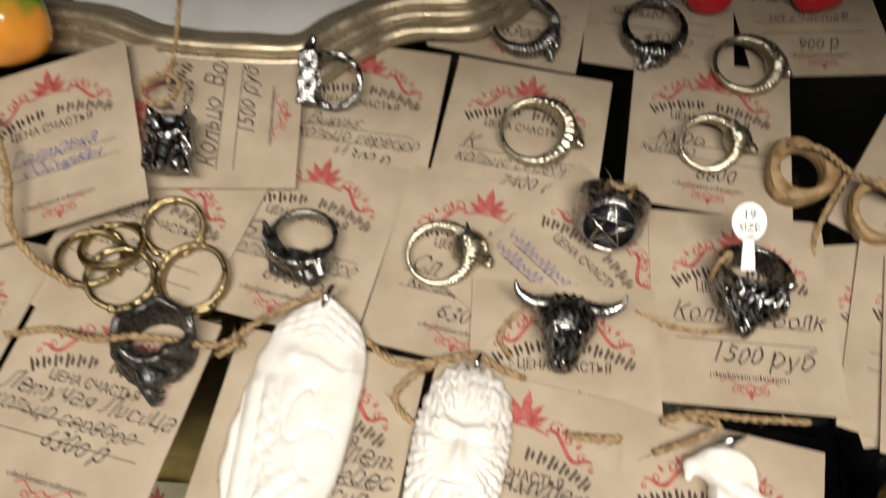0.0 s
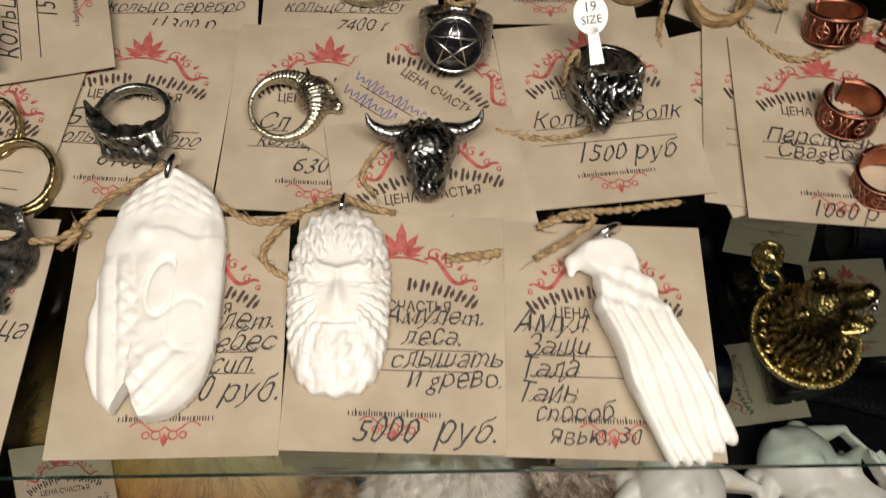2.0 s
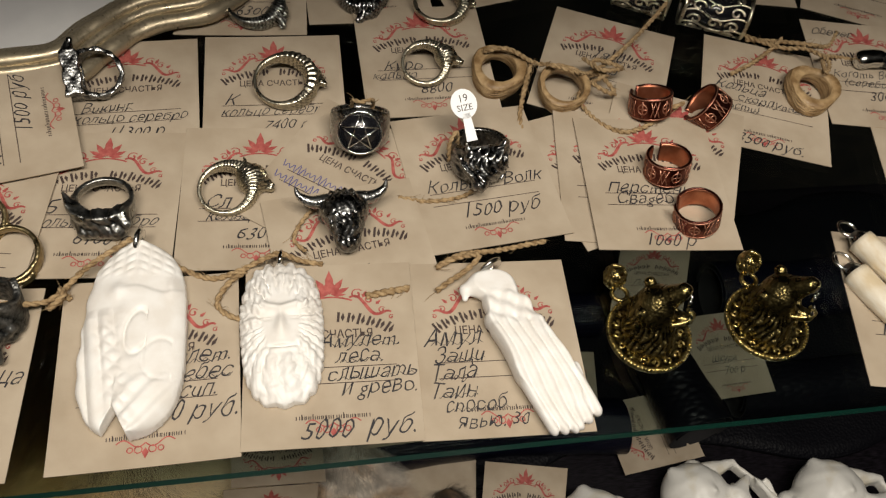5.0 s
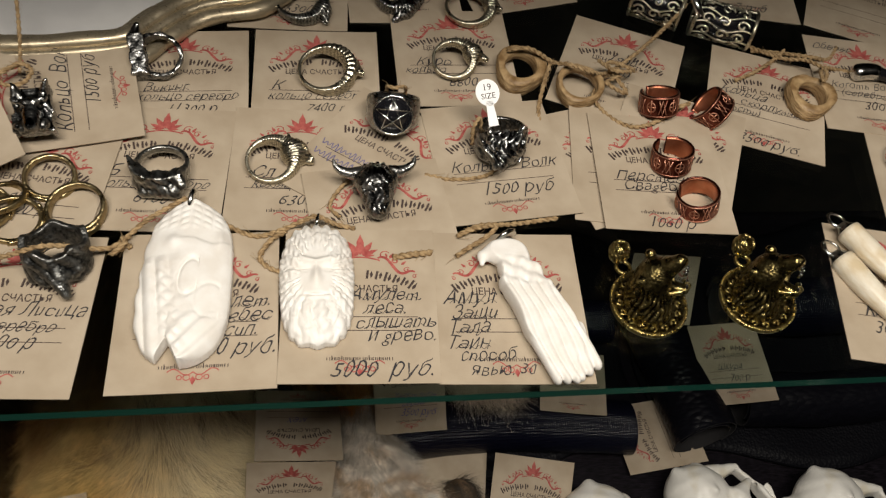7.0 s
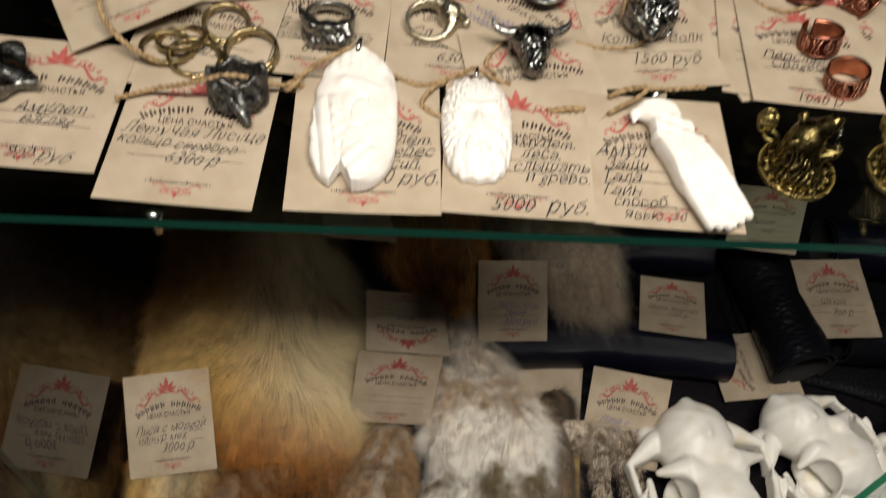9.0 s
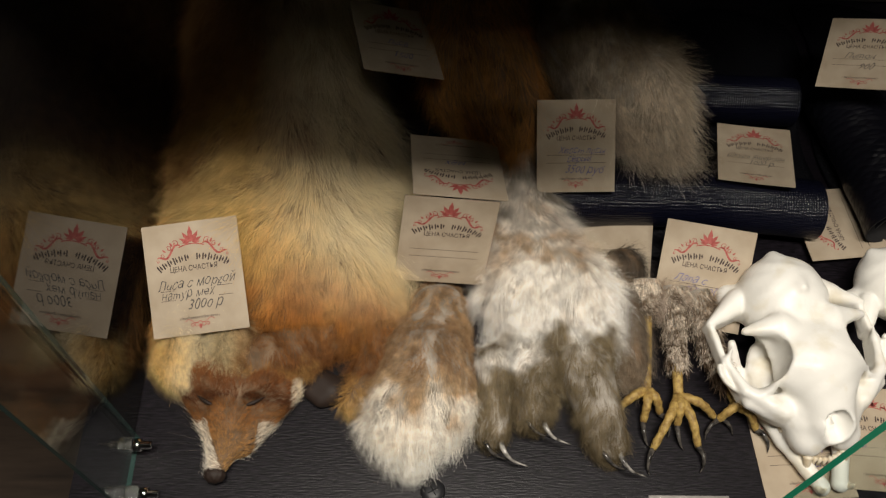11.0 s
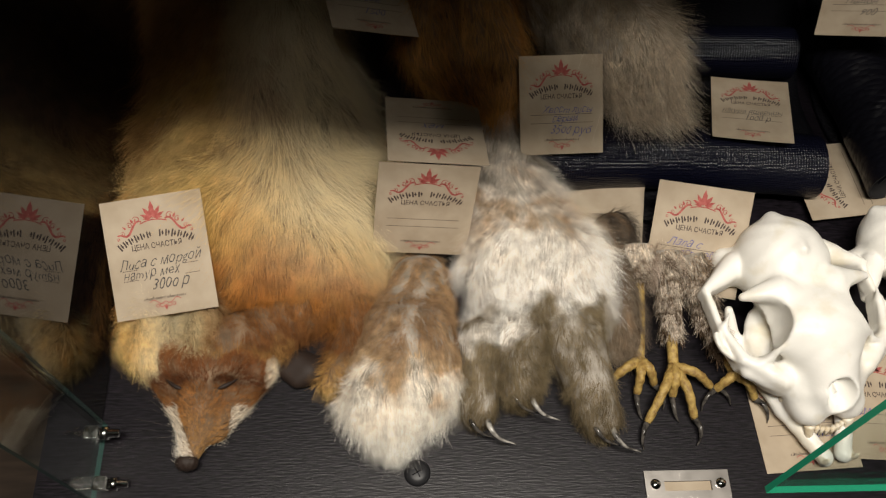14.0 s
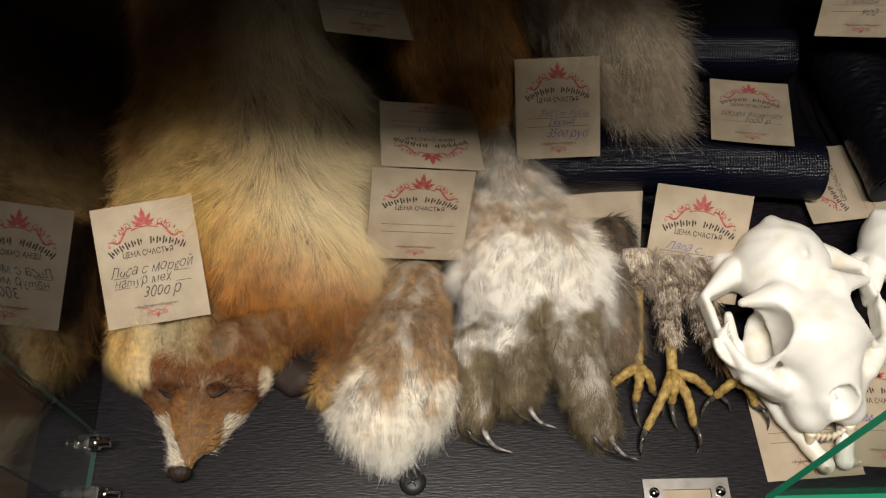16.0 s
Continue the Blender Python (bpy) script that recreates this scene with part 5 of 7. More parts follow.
solid("claw", tube(p[7:], np.linspace(0.0040, 0.0006, 17), 12), BLACK_ENAMEL, claw)
thin = tagged(empty("ring", lying(0.236, 0.106, 0, 20, 10, 0.003)), "thin twisted silver ring on a card", "ring", "rings")
solid("hoop", tube([(0.0085 * math.cos(a), 0.0085 * math.sin(a), 0.0016 * math.sin(3 * a)) for a in np.linspace(0, 2 * math.pi, 48)], 0.0009, 8, False), CHROME, thin)

# hinged filigree armour ring
armour = tagged(empty("filigree_ring"), "long silver filigree finger ring with pierced scrolls", "ring", "rings")
for (x0, y0), (x1, y1) in (((0.126, 0.2215), (0.149, 0.2090)), ((0.1555, 0.2060), (0.184, 0.1940))):
    a, b = np.array([x0, y0, SHELF + 0.0105]), np.array([x1, y1, SHELF + 0.0105])
    ax = (b - a) / np.linalg.norm(b - a)
    sd = np.cross(ax, [0, 0, 1.0])
    L = np.linalg.norm(b - a)
    r = 0.0098
    on = lambda s, w, rr=r: a + ax * s + rr * (math.cos(w) * sd + math.sin(w) * np.array([0, 0, 1.0]))
    solid("inner_tube", tube([a, a + ax * L * 0.5, b], r - 0.0009, 28), BLACK_ENAMEL, armour, "dark hollow inside")
    pieces = []
    for s in (0.0, L):
        pieces.append(tube([on(s, w) for w in np.linspace(0, 2 * math.pi, 40)], 0.0010, 7, False))
    for i in range(9):
        w0 = 2 * math.pi * i / 9
        for j in range(3):
            s0 = L * (0.2 + 0.3 * j)
            sg = 1 if (i + j) % 2 else -1
            pieces.append(tube([on(s0 + 0.0036 * (1 - q / 8) * math.cos(q) * sg, w0 + 0.30 * (1 - q / 8) * math.sin(q)) for q in np.linspace(0, 6.6, 18)], 0.00062, 5))
        pieces.append(tube([on(q * L, w0 + 0.35 + 0.16 * math.sin(q * 9)) for q in np.linspace(0, 1, 18)], 0.0005, 5))
    solid("scrollwork", join(pieces), PALE_SILVER, armour, "silver scrollwork shell")
solid("hinge_bar", tube([(0.147, 0.2160, SHELF + 0.018), (0.152, 0.2070, SHELF + 0.0215), (0.155, 0.198, SHELF + 0.016)], 0.0024, 10), CHROME, armour)

# ---- the ornate tray at the back, and stones by it ----
tray = tagged(empty("ornate_tray"), "antique silver tray with a wavy moulded rim", "tray")
rim = spline([(-0.262, 0.186, 0), (-0.236, 0.188, 0), (-0.208, 0.183, 0), (-0.176, 0.186, 0), (-0.150, 0.192, 0), (-0.136, 0.208, 0), (-0.120, 0.222, 0), (-0.094, 0.230, 0), (-0.078, 0.248, 0), (-0.074, 0.275, 0), (-0.082, 0.300, 0), (-0.100, 0.316, 0), (-0.140, 0.330, 0), (-0.190, 0.334, 0), (-0.240, 0.328, 0), (-0.260, 0.318, 0)], 110)
rim = rim + np.array([0.022, -0.020, 0])
rim[:, 0] = np.maximum(rim[:, 0], SIDE + 0.006)
mid = np.array([-0.165, 0.248, 0])
for inset, z, r, flat_ in ((0.000, 0.0062, 0.0044, 0.9), (0.0048, 0.0100, 0.0030, 0.9), (0.0090, 0.0128, 0.0034, 0.9), (0.0135, 0.0112, 0.0026, 0.8), (0.0170, 0.0095, 0.0022, 0.8)):
    q = []
    tang = np.gradient(rim, axis=0)
    for pnt, tg in zip(rim, tang):
        nrm = np.array([-tg[1], tg[0], 0]) / (np.linalg.norm(tg) + 1e-9)
        nrm = nrm if nrm @ (mid - pnt) > 0 else -nrm
        q.append(pnt + nrm * inset + np.array([0, 0, SHELF + z]))
    solid("rim_moulding", tube(q, [r * (1 + 0.10 * math.sin(i * 0.9)) for i in range(len(q))], 12, True, flat_), LEAF_SILVER, tray, "tarnished silver moulding")
inner = [tuple(p_ + (mid - p_) * 0.13) for p_ in rim]
pl = [(x, y, SHELF + 0.0075) for x, y, z in inner] + [(x, y, SHELF + 0.001) for x, y, z in inner]
n_ = len(inner)
part("tray_plate", raw("tray_plate", pl, [tuple(range(n_)), tuple(range(n_, 2 * n_))[::-1]] + [(i, n_ + i, n_ + (i + 1) % n_, (i + 1) % n_) for i in range(n_)], False), ENAMEL_WHITE, tray, "white enamelled tray bottom")


def pebble(x, y, z, rx, ry, rz, seed):
    def f(X, Y, Z):
        return ell(X, Y, Z, (0, 0, 0), (rx, ry, rz)) - 0.0010 * np.sin(260 * X + seed) * np.sin(230 * Y + 2 * seed) * np.sin(250 * Z)
    return moved(nets(f, (-rx - 0.004, -ry - 0.004, -rz - 0.004), (rx + 0.004, ry + 0.004, rz + 0.004), 0.0011), Matrix.Translation((x, y, z)))


tagged(solid("glass_stone", pebble(-0.2380, 0.1580, SHELF + 0.024, 0.018, 0.015, 0.016, 1), GREEN_STONE), "green and orange glossy glass stone by the tray", "stone")
tagged(solid("glass_stone", pebble(0.0185, 0.2440, SHELF + 0.008, 0.009, 0.005, 0.006, 2), RED_STONE), "small glossy red glass stone on a card", "stone")
tagged(solid("glass_stone", pebble(0.0620, 0.2550, SHELF + 0.009, 0.010, 0.006, 0.007, 3), RED_STONE), "glossy red glass stone at the back", "stone")
packet = tagged(empty("steel_pendant", pose(-0.2415, 0.0570, SHELF + 0.011, 8, 10, 28)), "dark crinkled steel pendant at the shelf's end", "pendant")
solid("plate", nets(lambda X, Y, Z: np.maximum(np.maximum(np.abs(X) - 0.015, np.abs(Y) - 0.011), np.abs(Z) - 0.003) - 0.0012 * np.sin(330 * X + 120 * Y) * np.cos(280 * Y), (-0.019, -0.015, -0.007), (0.019, 0.015, 0.007), 0.0007), STEEL, packet)

# ---- furs, skulls and skins on the base board ----


def fur_material(name, stops, axis, lo, hi, noise_amp=0.25, scale=45.0, side=None):
    """Colour along one axis of the pelt, uneven by noise, each hair a little different; its colour is multiplied darker
    towards the root.
    """
    m = material(name, stops[0][1], 0.75, 0, 0.12)
    co = node(m, "ShaderNodeTexCoord")
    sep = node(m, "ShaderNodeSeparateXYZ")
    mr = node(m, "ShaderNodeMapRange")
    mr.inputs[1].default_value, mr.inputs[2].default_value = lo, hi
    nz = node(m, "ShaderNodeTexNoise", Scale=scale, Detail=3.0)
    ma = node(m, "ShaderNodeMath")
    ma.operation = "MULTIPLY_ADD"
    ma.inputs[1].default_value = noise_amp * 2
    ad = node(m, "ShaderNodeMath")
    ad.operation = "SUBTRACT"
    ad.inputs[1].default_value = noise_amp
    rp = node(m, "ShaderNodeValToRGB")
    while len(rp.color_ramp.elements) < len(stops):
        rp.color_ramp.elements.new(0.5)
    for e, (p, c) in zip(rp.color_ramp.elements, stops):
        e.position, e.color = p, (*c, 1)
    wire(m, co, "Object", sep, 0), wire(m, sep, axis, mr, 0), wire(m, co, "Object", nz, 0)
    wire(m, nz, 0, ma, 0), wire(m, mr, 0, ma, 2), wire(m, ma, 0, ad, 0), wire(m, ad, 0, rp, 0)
    ge = node(m, "ShaderNodeNewGeometry")
    hs = node(m, "ShaderNodeHueSaturation")
    vr = node(m, "ShaderNodeMapRange")
    vr.inputs[3].default_value, vr.inputs[4].default_value = 0.85, 1.35
    wire(m, ge, "Random Per Island", vr, 0), wire(m, vr, 0, hs, "Value"), wire(m, rp, 0, hs, "Color")
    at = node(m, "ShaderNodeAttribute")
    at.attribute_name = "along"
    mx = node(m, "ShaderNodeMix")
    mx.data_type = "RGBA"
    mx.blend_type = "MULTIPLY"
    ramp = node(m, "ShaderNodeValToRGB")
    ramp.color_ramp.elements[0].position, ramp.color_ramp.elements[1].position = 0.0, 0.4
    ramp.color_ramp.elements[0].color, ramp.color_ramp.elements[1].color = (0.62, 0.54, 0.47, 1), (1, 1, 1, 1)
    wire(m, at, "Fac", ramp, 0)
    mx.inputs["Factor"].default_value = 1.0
    # tufts differ in depth of colour
    n2 = node(m, "ShaderNodeTexNoise", Scale=scale * 4.5, Detail=2.0)
    v2 = node(m, "ShaderNodeMapRange")
    v2.inputs[1].default_value, v2.inputs[2].default_value = 0.36, 0.62
    v2.inputs[3].default_value, v2.inputs[4].default_value = 0.80, 1.20
    h2 = node(m, "ShaderNodeHueSaturation")
    wire(m, co, "Object", n2, 0), wire(m, n2, 0, v2, 0), wire(m, v2, 0, h2, "Value"), wire(m, hs, 0, h2, "Color")
    tint = h2
    if side:
        ax, a0, a1, colour, most = side
        sr = node(m, "ShaderNodeMapRange")
        sr.inputs[1].default_value, sr.inputs[2].default_value = a0, a1
        sr.inputs[4].default_value = most
        sm = node(m, "ShaderNodeMix")
        sm.data_type = "RGBA"
        yr = node(m, "ShaderNodeMapRange")
        yr.inputs[1].default_value, yr.inputs[2].default_value = 0.015, 0.060
        pr = node(m, "ShaderNodeMath")
        pr.operation = "MULTIPLY"
        wire(m, sep, ax, sr, 0), wire(m, sep, "Y", yr, 0), wire(m, sr, 0, pr, 0), wire(m, yr, 0, pr, 1)
        wire(m, pr, 0, sm, "Factor"), wire(m, h2, 0, sm, 6)
        sm.inputs[7].default_value = (*colour, 1)
        wire(m, sm, 2, mx, 6)
    else:
        wire(m, tint, 0, mx, 6)
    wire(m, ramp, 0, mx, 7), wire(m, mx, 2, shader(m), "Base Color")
    # thin hair lets light through
    tr = node(m, "ShaderNodeBsdfTranslucent")
    ms = node(m, "ShaderNodeMixShader")
    ms.inputs[0].default_value = 0.18
    out = [n for n in m.node_tree.nodes if n.type == "OUTPUT_MATERIAL"][0]
    wire(m, mx, 2, tr, 0)
    m.node_tree.links.new(shader(m).outputs[0], ms.inputs[1])
    m.node_tree.links.new(tr.outputs[0], ms.inputs[2])
    m.node_tree.links.new(ms.outputs[0], out.inputs[0])
    return m


def sample(piece, n, rng):
    v = np.array(piece[0])
    f = np.array(piece[1])
    tri = np.vstack([f[:, :3], f[:, [0, 2, 3]]])
    a, b, c = v[tri[:, 0]], v[tri[:, 1]], v[tri[:, 2]]
    nr = np.cross(b - a, c - a)
    ar = np.linalg.norm(nr, axis=1)
    nr /= ar[:, None] + 1e-15
    k = rng.choice(len(tri), n, p=ar / ar.sum())
    u, w = rng.random(n), rng.random(n)
    s = u + w > 1
    u[s], w[s] = 1 - u[s], 1 - w[s]
    return a[k] + u[:, None] * (b - a)[k] + w[:, None] * (c - a)[k], nr[k]


def hairs(name, piece, n, length, flow, lay, width, mat, parent, seed=1, curl=0.35, keep=None, floor_z=0.0005, clump=0.5, segs=2, cell=0.005):
    """A coat of tapered hairs over a body; flow: unit-ish direction of the coat at a point."""
    rng = np.random.default_rng(seed)
    P, N = sample(piece, n, rng)
    if keep is not None:
        ok = keep(P, N)
        P, N = P[ok], N[ok]
    n = len(P)
    F = flow(P)
    F = F - N * (F * N).sum(1)[:, None]
    F /= np.linalg.norm(F, axis=1)[:, None] + 1e-9
    tuft = np.stack([np.sin(P[:, 0] * 410 + 3 * np.sin(P[:, 1] * 170 + seed)), np.sin(P[:, 1] * 380 + 3 * np.sin(P[:, 2] * 190)), np.sin(P[:, 2] * 420 + 3 * np.sin(P[:, 0] * 160))], 1)
    wave = np.stack([np.sin(P[:, 0] * 95 + 2 * np.sin(P[:, 1] * 60 + seed)), np.cos(P[:, 1] * 80 + 2 * np.sin(P[:, 0] * 70 + 2 * seed)), 0.6 * np.sin(P[:, 2] * 90 + P[:, 0] * 60)], 1)
    D = F * math.cos(lay) + N * math.sin(lay) + clump * (0.45 * tuft + 0.45 * wave) + rng.normal(size=(n, 3)) * 0.22
    D /= np.linalg.norm(D, axis=1)[:, None]
    L = (length(P) if callable(length) else np.full(n, length)) * rng.uniform(0.45, 1.2, n)
    B = rng.normal(size=(n, 3)) * curl * 0.5 + F * curl
    B[:, 2] -= 0.25
    S = np.cross(D, N + 0.45 * rng.normal(size=(n, 3)))
    S /= np.linalg.norm(S, axis=1)[:, None] + 1e-9
    size = cell * rng.choice([0.8, 1.0, 1.5], n)[:, None]
    home = (np.floor(P / size + 0.3 * np.sin(P[:, [1, 2, 0]] / cell * 0.9)) + 0.5) * size - P
    home -= D * (home * D).sum(1)[:, None]
    rows = []
    for i in range(segs + 1):
        t = i / segs
        q = P + (L * t)[:, None] * D + (L * t * t * 0.5)[:, None] * B + home * (0.55 * t * t)
        q[:, 2] = np.maximum(q[:, 2], floor_z)
        w = width * (1 - 0.8 * t)
        rows += [q - S * w / 2, q + S * w / 2]
    V = np.stack(rows, 1).reshape(-1, 3)
    k = 2 * (segs + 1)
    base = (np.arange(n) * k)[:, None, None]
    quad = np.array([[2 * i, 2 * i + 1, 2 * i + 3, 2 * i + 2] for i in range(segs)])[None]
    Q = (base + quad).reshape(-1, 4)
    me = bpy.data.meshes.new(name)
    me.vertices.add(len(V))
    me.vertices.foreach_set("co", V.ravel())
    me.loops.add(Q.size)
    me.loops.foreach_set("vertex_index", Q.ravel())
    me.polygons.add(len(Q))
    me.polygons.foreach_set("loop_start", np.arange(0, Q.size, 4))
    me.update(calc_edges=True)
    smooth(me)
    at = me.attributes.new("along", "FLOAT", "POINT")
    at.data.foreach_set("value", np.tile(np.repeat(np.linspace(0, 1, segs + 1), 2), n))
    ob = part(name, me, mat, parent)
    tagged(ob, kind="stuff")
    return ob


def toward(x, y, z):
    return lambda P: np.tile(np.array([x, y, z], float), (len(P), 1))


def cat(*cones, k=0.02):
    """An implicit body melted from cones ((a, b, ra, rb), ...), cut by the board."""
    def f(X, Y, Z):
        d = None
        for a, b, ra, rb in cones:
            e = cone(X, Y, Z, a, b, ra, rb)
            d = e if d is None else melt(d, e, k)
        return np.maximum(d, 0.001 - Z)
    return f


HIDE = material("tanned_hide", (0.16, 0.10, 0.05), 0.8)
mottled(HIDE, (0.10, 0.06, 0.03), (0.22, 0.14, 0.08), 80, 4)
GREY_HIDE = material("grey_hide", (0.30, 0.26, 0.21), 0.8)
mottled(GREY_HIDE, (0.20, 0.17, 0.13), (0.42, 0.38, 0.33), 80, 4)
CLAW = material("dark_claw_horn", (0.030, 0.026, 0.024), 0.22)
mottled(CLAW, (0.010, 0.009, 0.009), (0.10, 0.09, 0.08), 250, 3)
LID = material("dark_eyelid_skin", (0.020, 0.010, 0.006), 0.7)
PALE_CLAW = material("grey_claw_horn", (0.30, 0.28, 0.26), 0.25)
mottled(PALE_CLAW, (0.06, 0.055, 0.05), (0.50, 0.47, 0.43), 180, 3)
# Darker towards the back: brown hair, plus the shelf's shade put into the colour.
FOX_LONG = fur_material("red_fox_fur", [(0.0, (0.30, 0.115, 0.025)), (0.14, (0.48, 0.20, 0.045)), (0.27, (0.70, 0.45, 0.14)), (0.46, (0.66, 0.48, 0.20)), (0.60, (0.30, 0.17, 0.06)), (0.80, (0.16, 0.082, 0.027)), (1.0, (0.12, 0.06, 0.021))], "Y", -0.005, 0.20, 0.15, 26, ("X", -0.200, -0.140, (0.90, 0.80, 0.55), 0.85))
FOX_SHORT = fur_material("fox_face_fur", [(0.0, (0.56, 0.38, 0.18)), (0.20, (0.50, 0.28, 0.10)), (0.42, (0.38, 0.17, 0.055)), (0.54, (0.11, 0.042, 0.018)), (0.64, (0.20, 0.078, 0.028)), (0.78, (0.32, 0.135, 0.045)), (1.0, (0.26, 0.11, 0.038))], "Y", -0.082, 0.012, 0.10, 75)
FOX_LEG = fur_material("fox_leg_fur", [(0.0, (0.72, 0.52, 0.22)), (0.30, (0.52, 0.31, 0.11)), (0.5, (0.20, 0.085, 0.03)), (0.75, (0.30, 0.135, 0.045)), (1.0, (0.66, 0.44, 0.18))], "Y", -0.045, 0.035, 0.22, 60)
FOX_WHITE = fur_material("fox_cheek_fur", [(0.0, (0.84, 0.78, 0.68)), (1.0, (0.76, 0.64, 0.46))], "Y", -0.08, 0.0, 0.1, 60)
FOX_EAR = fur_material("fox_ear_fur", [(0.0, (0.86, 0.62, 0.24)), (0.45, (0.80, 0.70, 0.48)), (0.75, (0.60, 0.48, 0.28)), (1.0, (0.34, 0.18, 0.07))], "X", -0.262, -0.195, 0.25, 70)
HARE = fur_material("hare_foot_fur", [(0.0, (0.92, 0.89, 0.82)), (0.24, (0.90, 0.84, 0.74)), (0.36, (0.56, 0.40, 0.24)), (0.55, (0.32, 0.20, 0.11)), (0.8, (0.44, 0.29, 0.16)), (1.0, (0.40, 0.27, 0.16))], "Y", -0.070, 0.060, 0.42, 48)
LYNX = fur_material("grey_white_fur", [(0.0, (0.15, 0.115, 0.065)), (0.22, (0.26, 0.205, 0.125)), (0.32, (0.93, 0.91, 0.87)), (0.52, (0.92, 0.88, 0.81)), (0.62, (0.56, 0.42, 0.28)), (0.72, (0.84, 0.78, 0.70)), (0.86, (0.40, 0.36, 0.30)), (1.0, (0.74, 0.69, 0.62))], "Y", -0.055, 0.150, 0.34, 38)
GREY = fur_material("grey_brown_fur", [(0.0, (0.80, 0.72, 0.60)), (0.30, (0.56, 0.47, 0.36)), (0.5, (0.66, 0.57, 0.45)), (0.75, (0.30, 0.24, 0.165)), (1.0, (0.16, 0.12, 0.075))], "Y", 0.10, 0.23, 0.35, 45)
BROWN = fur_material("brown_fur", [(0.0, (0.56, 0.29, 0.09)), (1.0, (0.40, 0.20, 0.07))], "Y", 0.08, 0.30, 0.25, 30)
DUSK = fur_material("dark_grey_fur", [(0.0, (0.26, 0.20, 0.14)), (1.0, (0.10, 0.085, 0.07))], "Y", -0.02, 0.08, 0.25, 60)

# fox pelt
fox = tagged(empty("fox_pelt"), "red fox pelt with face lying on the board", "pelt")
body = nets(cat(((-0.176, 0.054, 0.012), (-0.172, 0.080, 0.020), 0.034, 0.046), ((-0.172, 0.075, 0.020), (-0.178, 0.135, 0.030), 0.048, 0.054), ((-0.178, 0.135, 0.030), (-0.195, 0.250, 0.055), 0.056, 0.062),
                ((-0.222, 0.062, 0.006), (-0.222, 0.130, 0.022), 0.024, 0.036), ((-0.128, 0.045, 0.010), (-0.128, 0.110, 0.028), 0.026, 0.034), k=0.03),
            (-0.262, -0.03, -0.004), (-0.065, 0.33, 0.14), 0.005)
solid("hide", body, HIDE, fox)


def fox_flow(P):
    """Hair falls forward and fans outward from a parting."""
    fan = np.stack([P[:, 0] + 0.160, np.minimum(P[:, 1] - 0.112, -0.012), 0 * P[:, 2] - 0.01], 1)
    fan /= np.linalg.norm(fan, axis=1)[:, None]
    fall = np.stack([(P[:, 0] + 0.165) * 3.5, -1.0 + 0 * P[:, 1], -0.25 + 0 * P[:, 2]], 1)
    w = np.clip((0.125 - P[:, 1]) / 0.02, 0, 1)[:, None]
    return fan * w + fall * (1 - w)


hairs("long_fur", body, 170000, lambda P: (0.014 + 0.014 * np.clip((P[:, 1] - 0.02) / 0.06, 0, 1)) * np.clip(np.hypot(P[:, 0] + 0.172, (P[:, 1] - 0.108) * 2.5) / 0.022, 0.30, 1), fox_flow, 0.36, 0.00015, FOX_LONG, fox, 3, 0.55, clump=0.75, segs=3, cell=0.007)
limb = nets(cat(((-0.192, -0.002, 0.020), (-0.164, 0.009, 0.018), 0.0165, 0.0150), ((-0.164, 0.009, 0.018), (-0.134, 0.026, 0.018), 0.0150, 0.0135), ((-0.110, 0.020, 0.014), (-0.121, -0.006, 0.009), 0.0120, 0.0090), ((-0.121, -0.006, 0.009), (-0.131, -0.024, 0.006), 0.0085, 0.0060), k=0.006), (-0.225, -0.055, -0.004), (-0.08, 0.06, 0.06), 0.003)
solid("foreleg", limb, HIDE, fox)
hairs("foreleg_fur", limb, 30000, 0.009, toward(0.25, -1, -0.1), 0.42, 0.00018, FOX_LEG, fox, 5, clump=0.9)


def fox_head_form(X, Y, Z):
    d = ell(X, Y, Z, (-0.209, -0.020, 0.016), (0.034, 0.024, 0.015))
    d = melt(d, cone(X, Y, Z, (-0.209, -0.034, 0.015), (-0.2165, -0.070, 0.010), 0.0165, 0.0062), 0.010)
    d = melt(d, cone(X, Y, Z, (-0.235, -0.020, 0.010), (-0.222, -0.054, 0.007), 0.009, 0.005), 0.008)
    d = melt(d, cone(X, Y, Z, (-0.181, -0.022, 0.010), (-0.203, -0.058, 0.007), 0.009, 0.005), 0.008)
    for s in (1, -1):
        d = melt(d, cone(X, Y, Z, (-0.2105 + s * 0.007, -0.026, 0.0285), (-0.2105 + s * 0.022, -0.017, 0.0255), 0.0045, 0.0050), 0.004)
        d = -melt(-d, ell(X, Y, Z, (-0.2105 + s * 0.0165, -0.033, 0.0285), (0.0085, 0.0038, 0.0060)), 0.003)
        d = -melt(-d, ell(X, Y, Z, (-0.2120 + s * 0.0175, -0.050, 0.026), (0.0060, 0.0120, 0.0100)), 0.006)
    return np.maximum(d, 0.001 - Z)


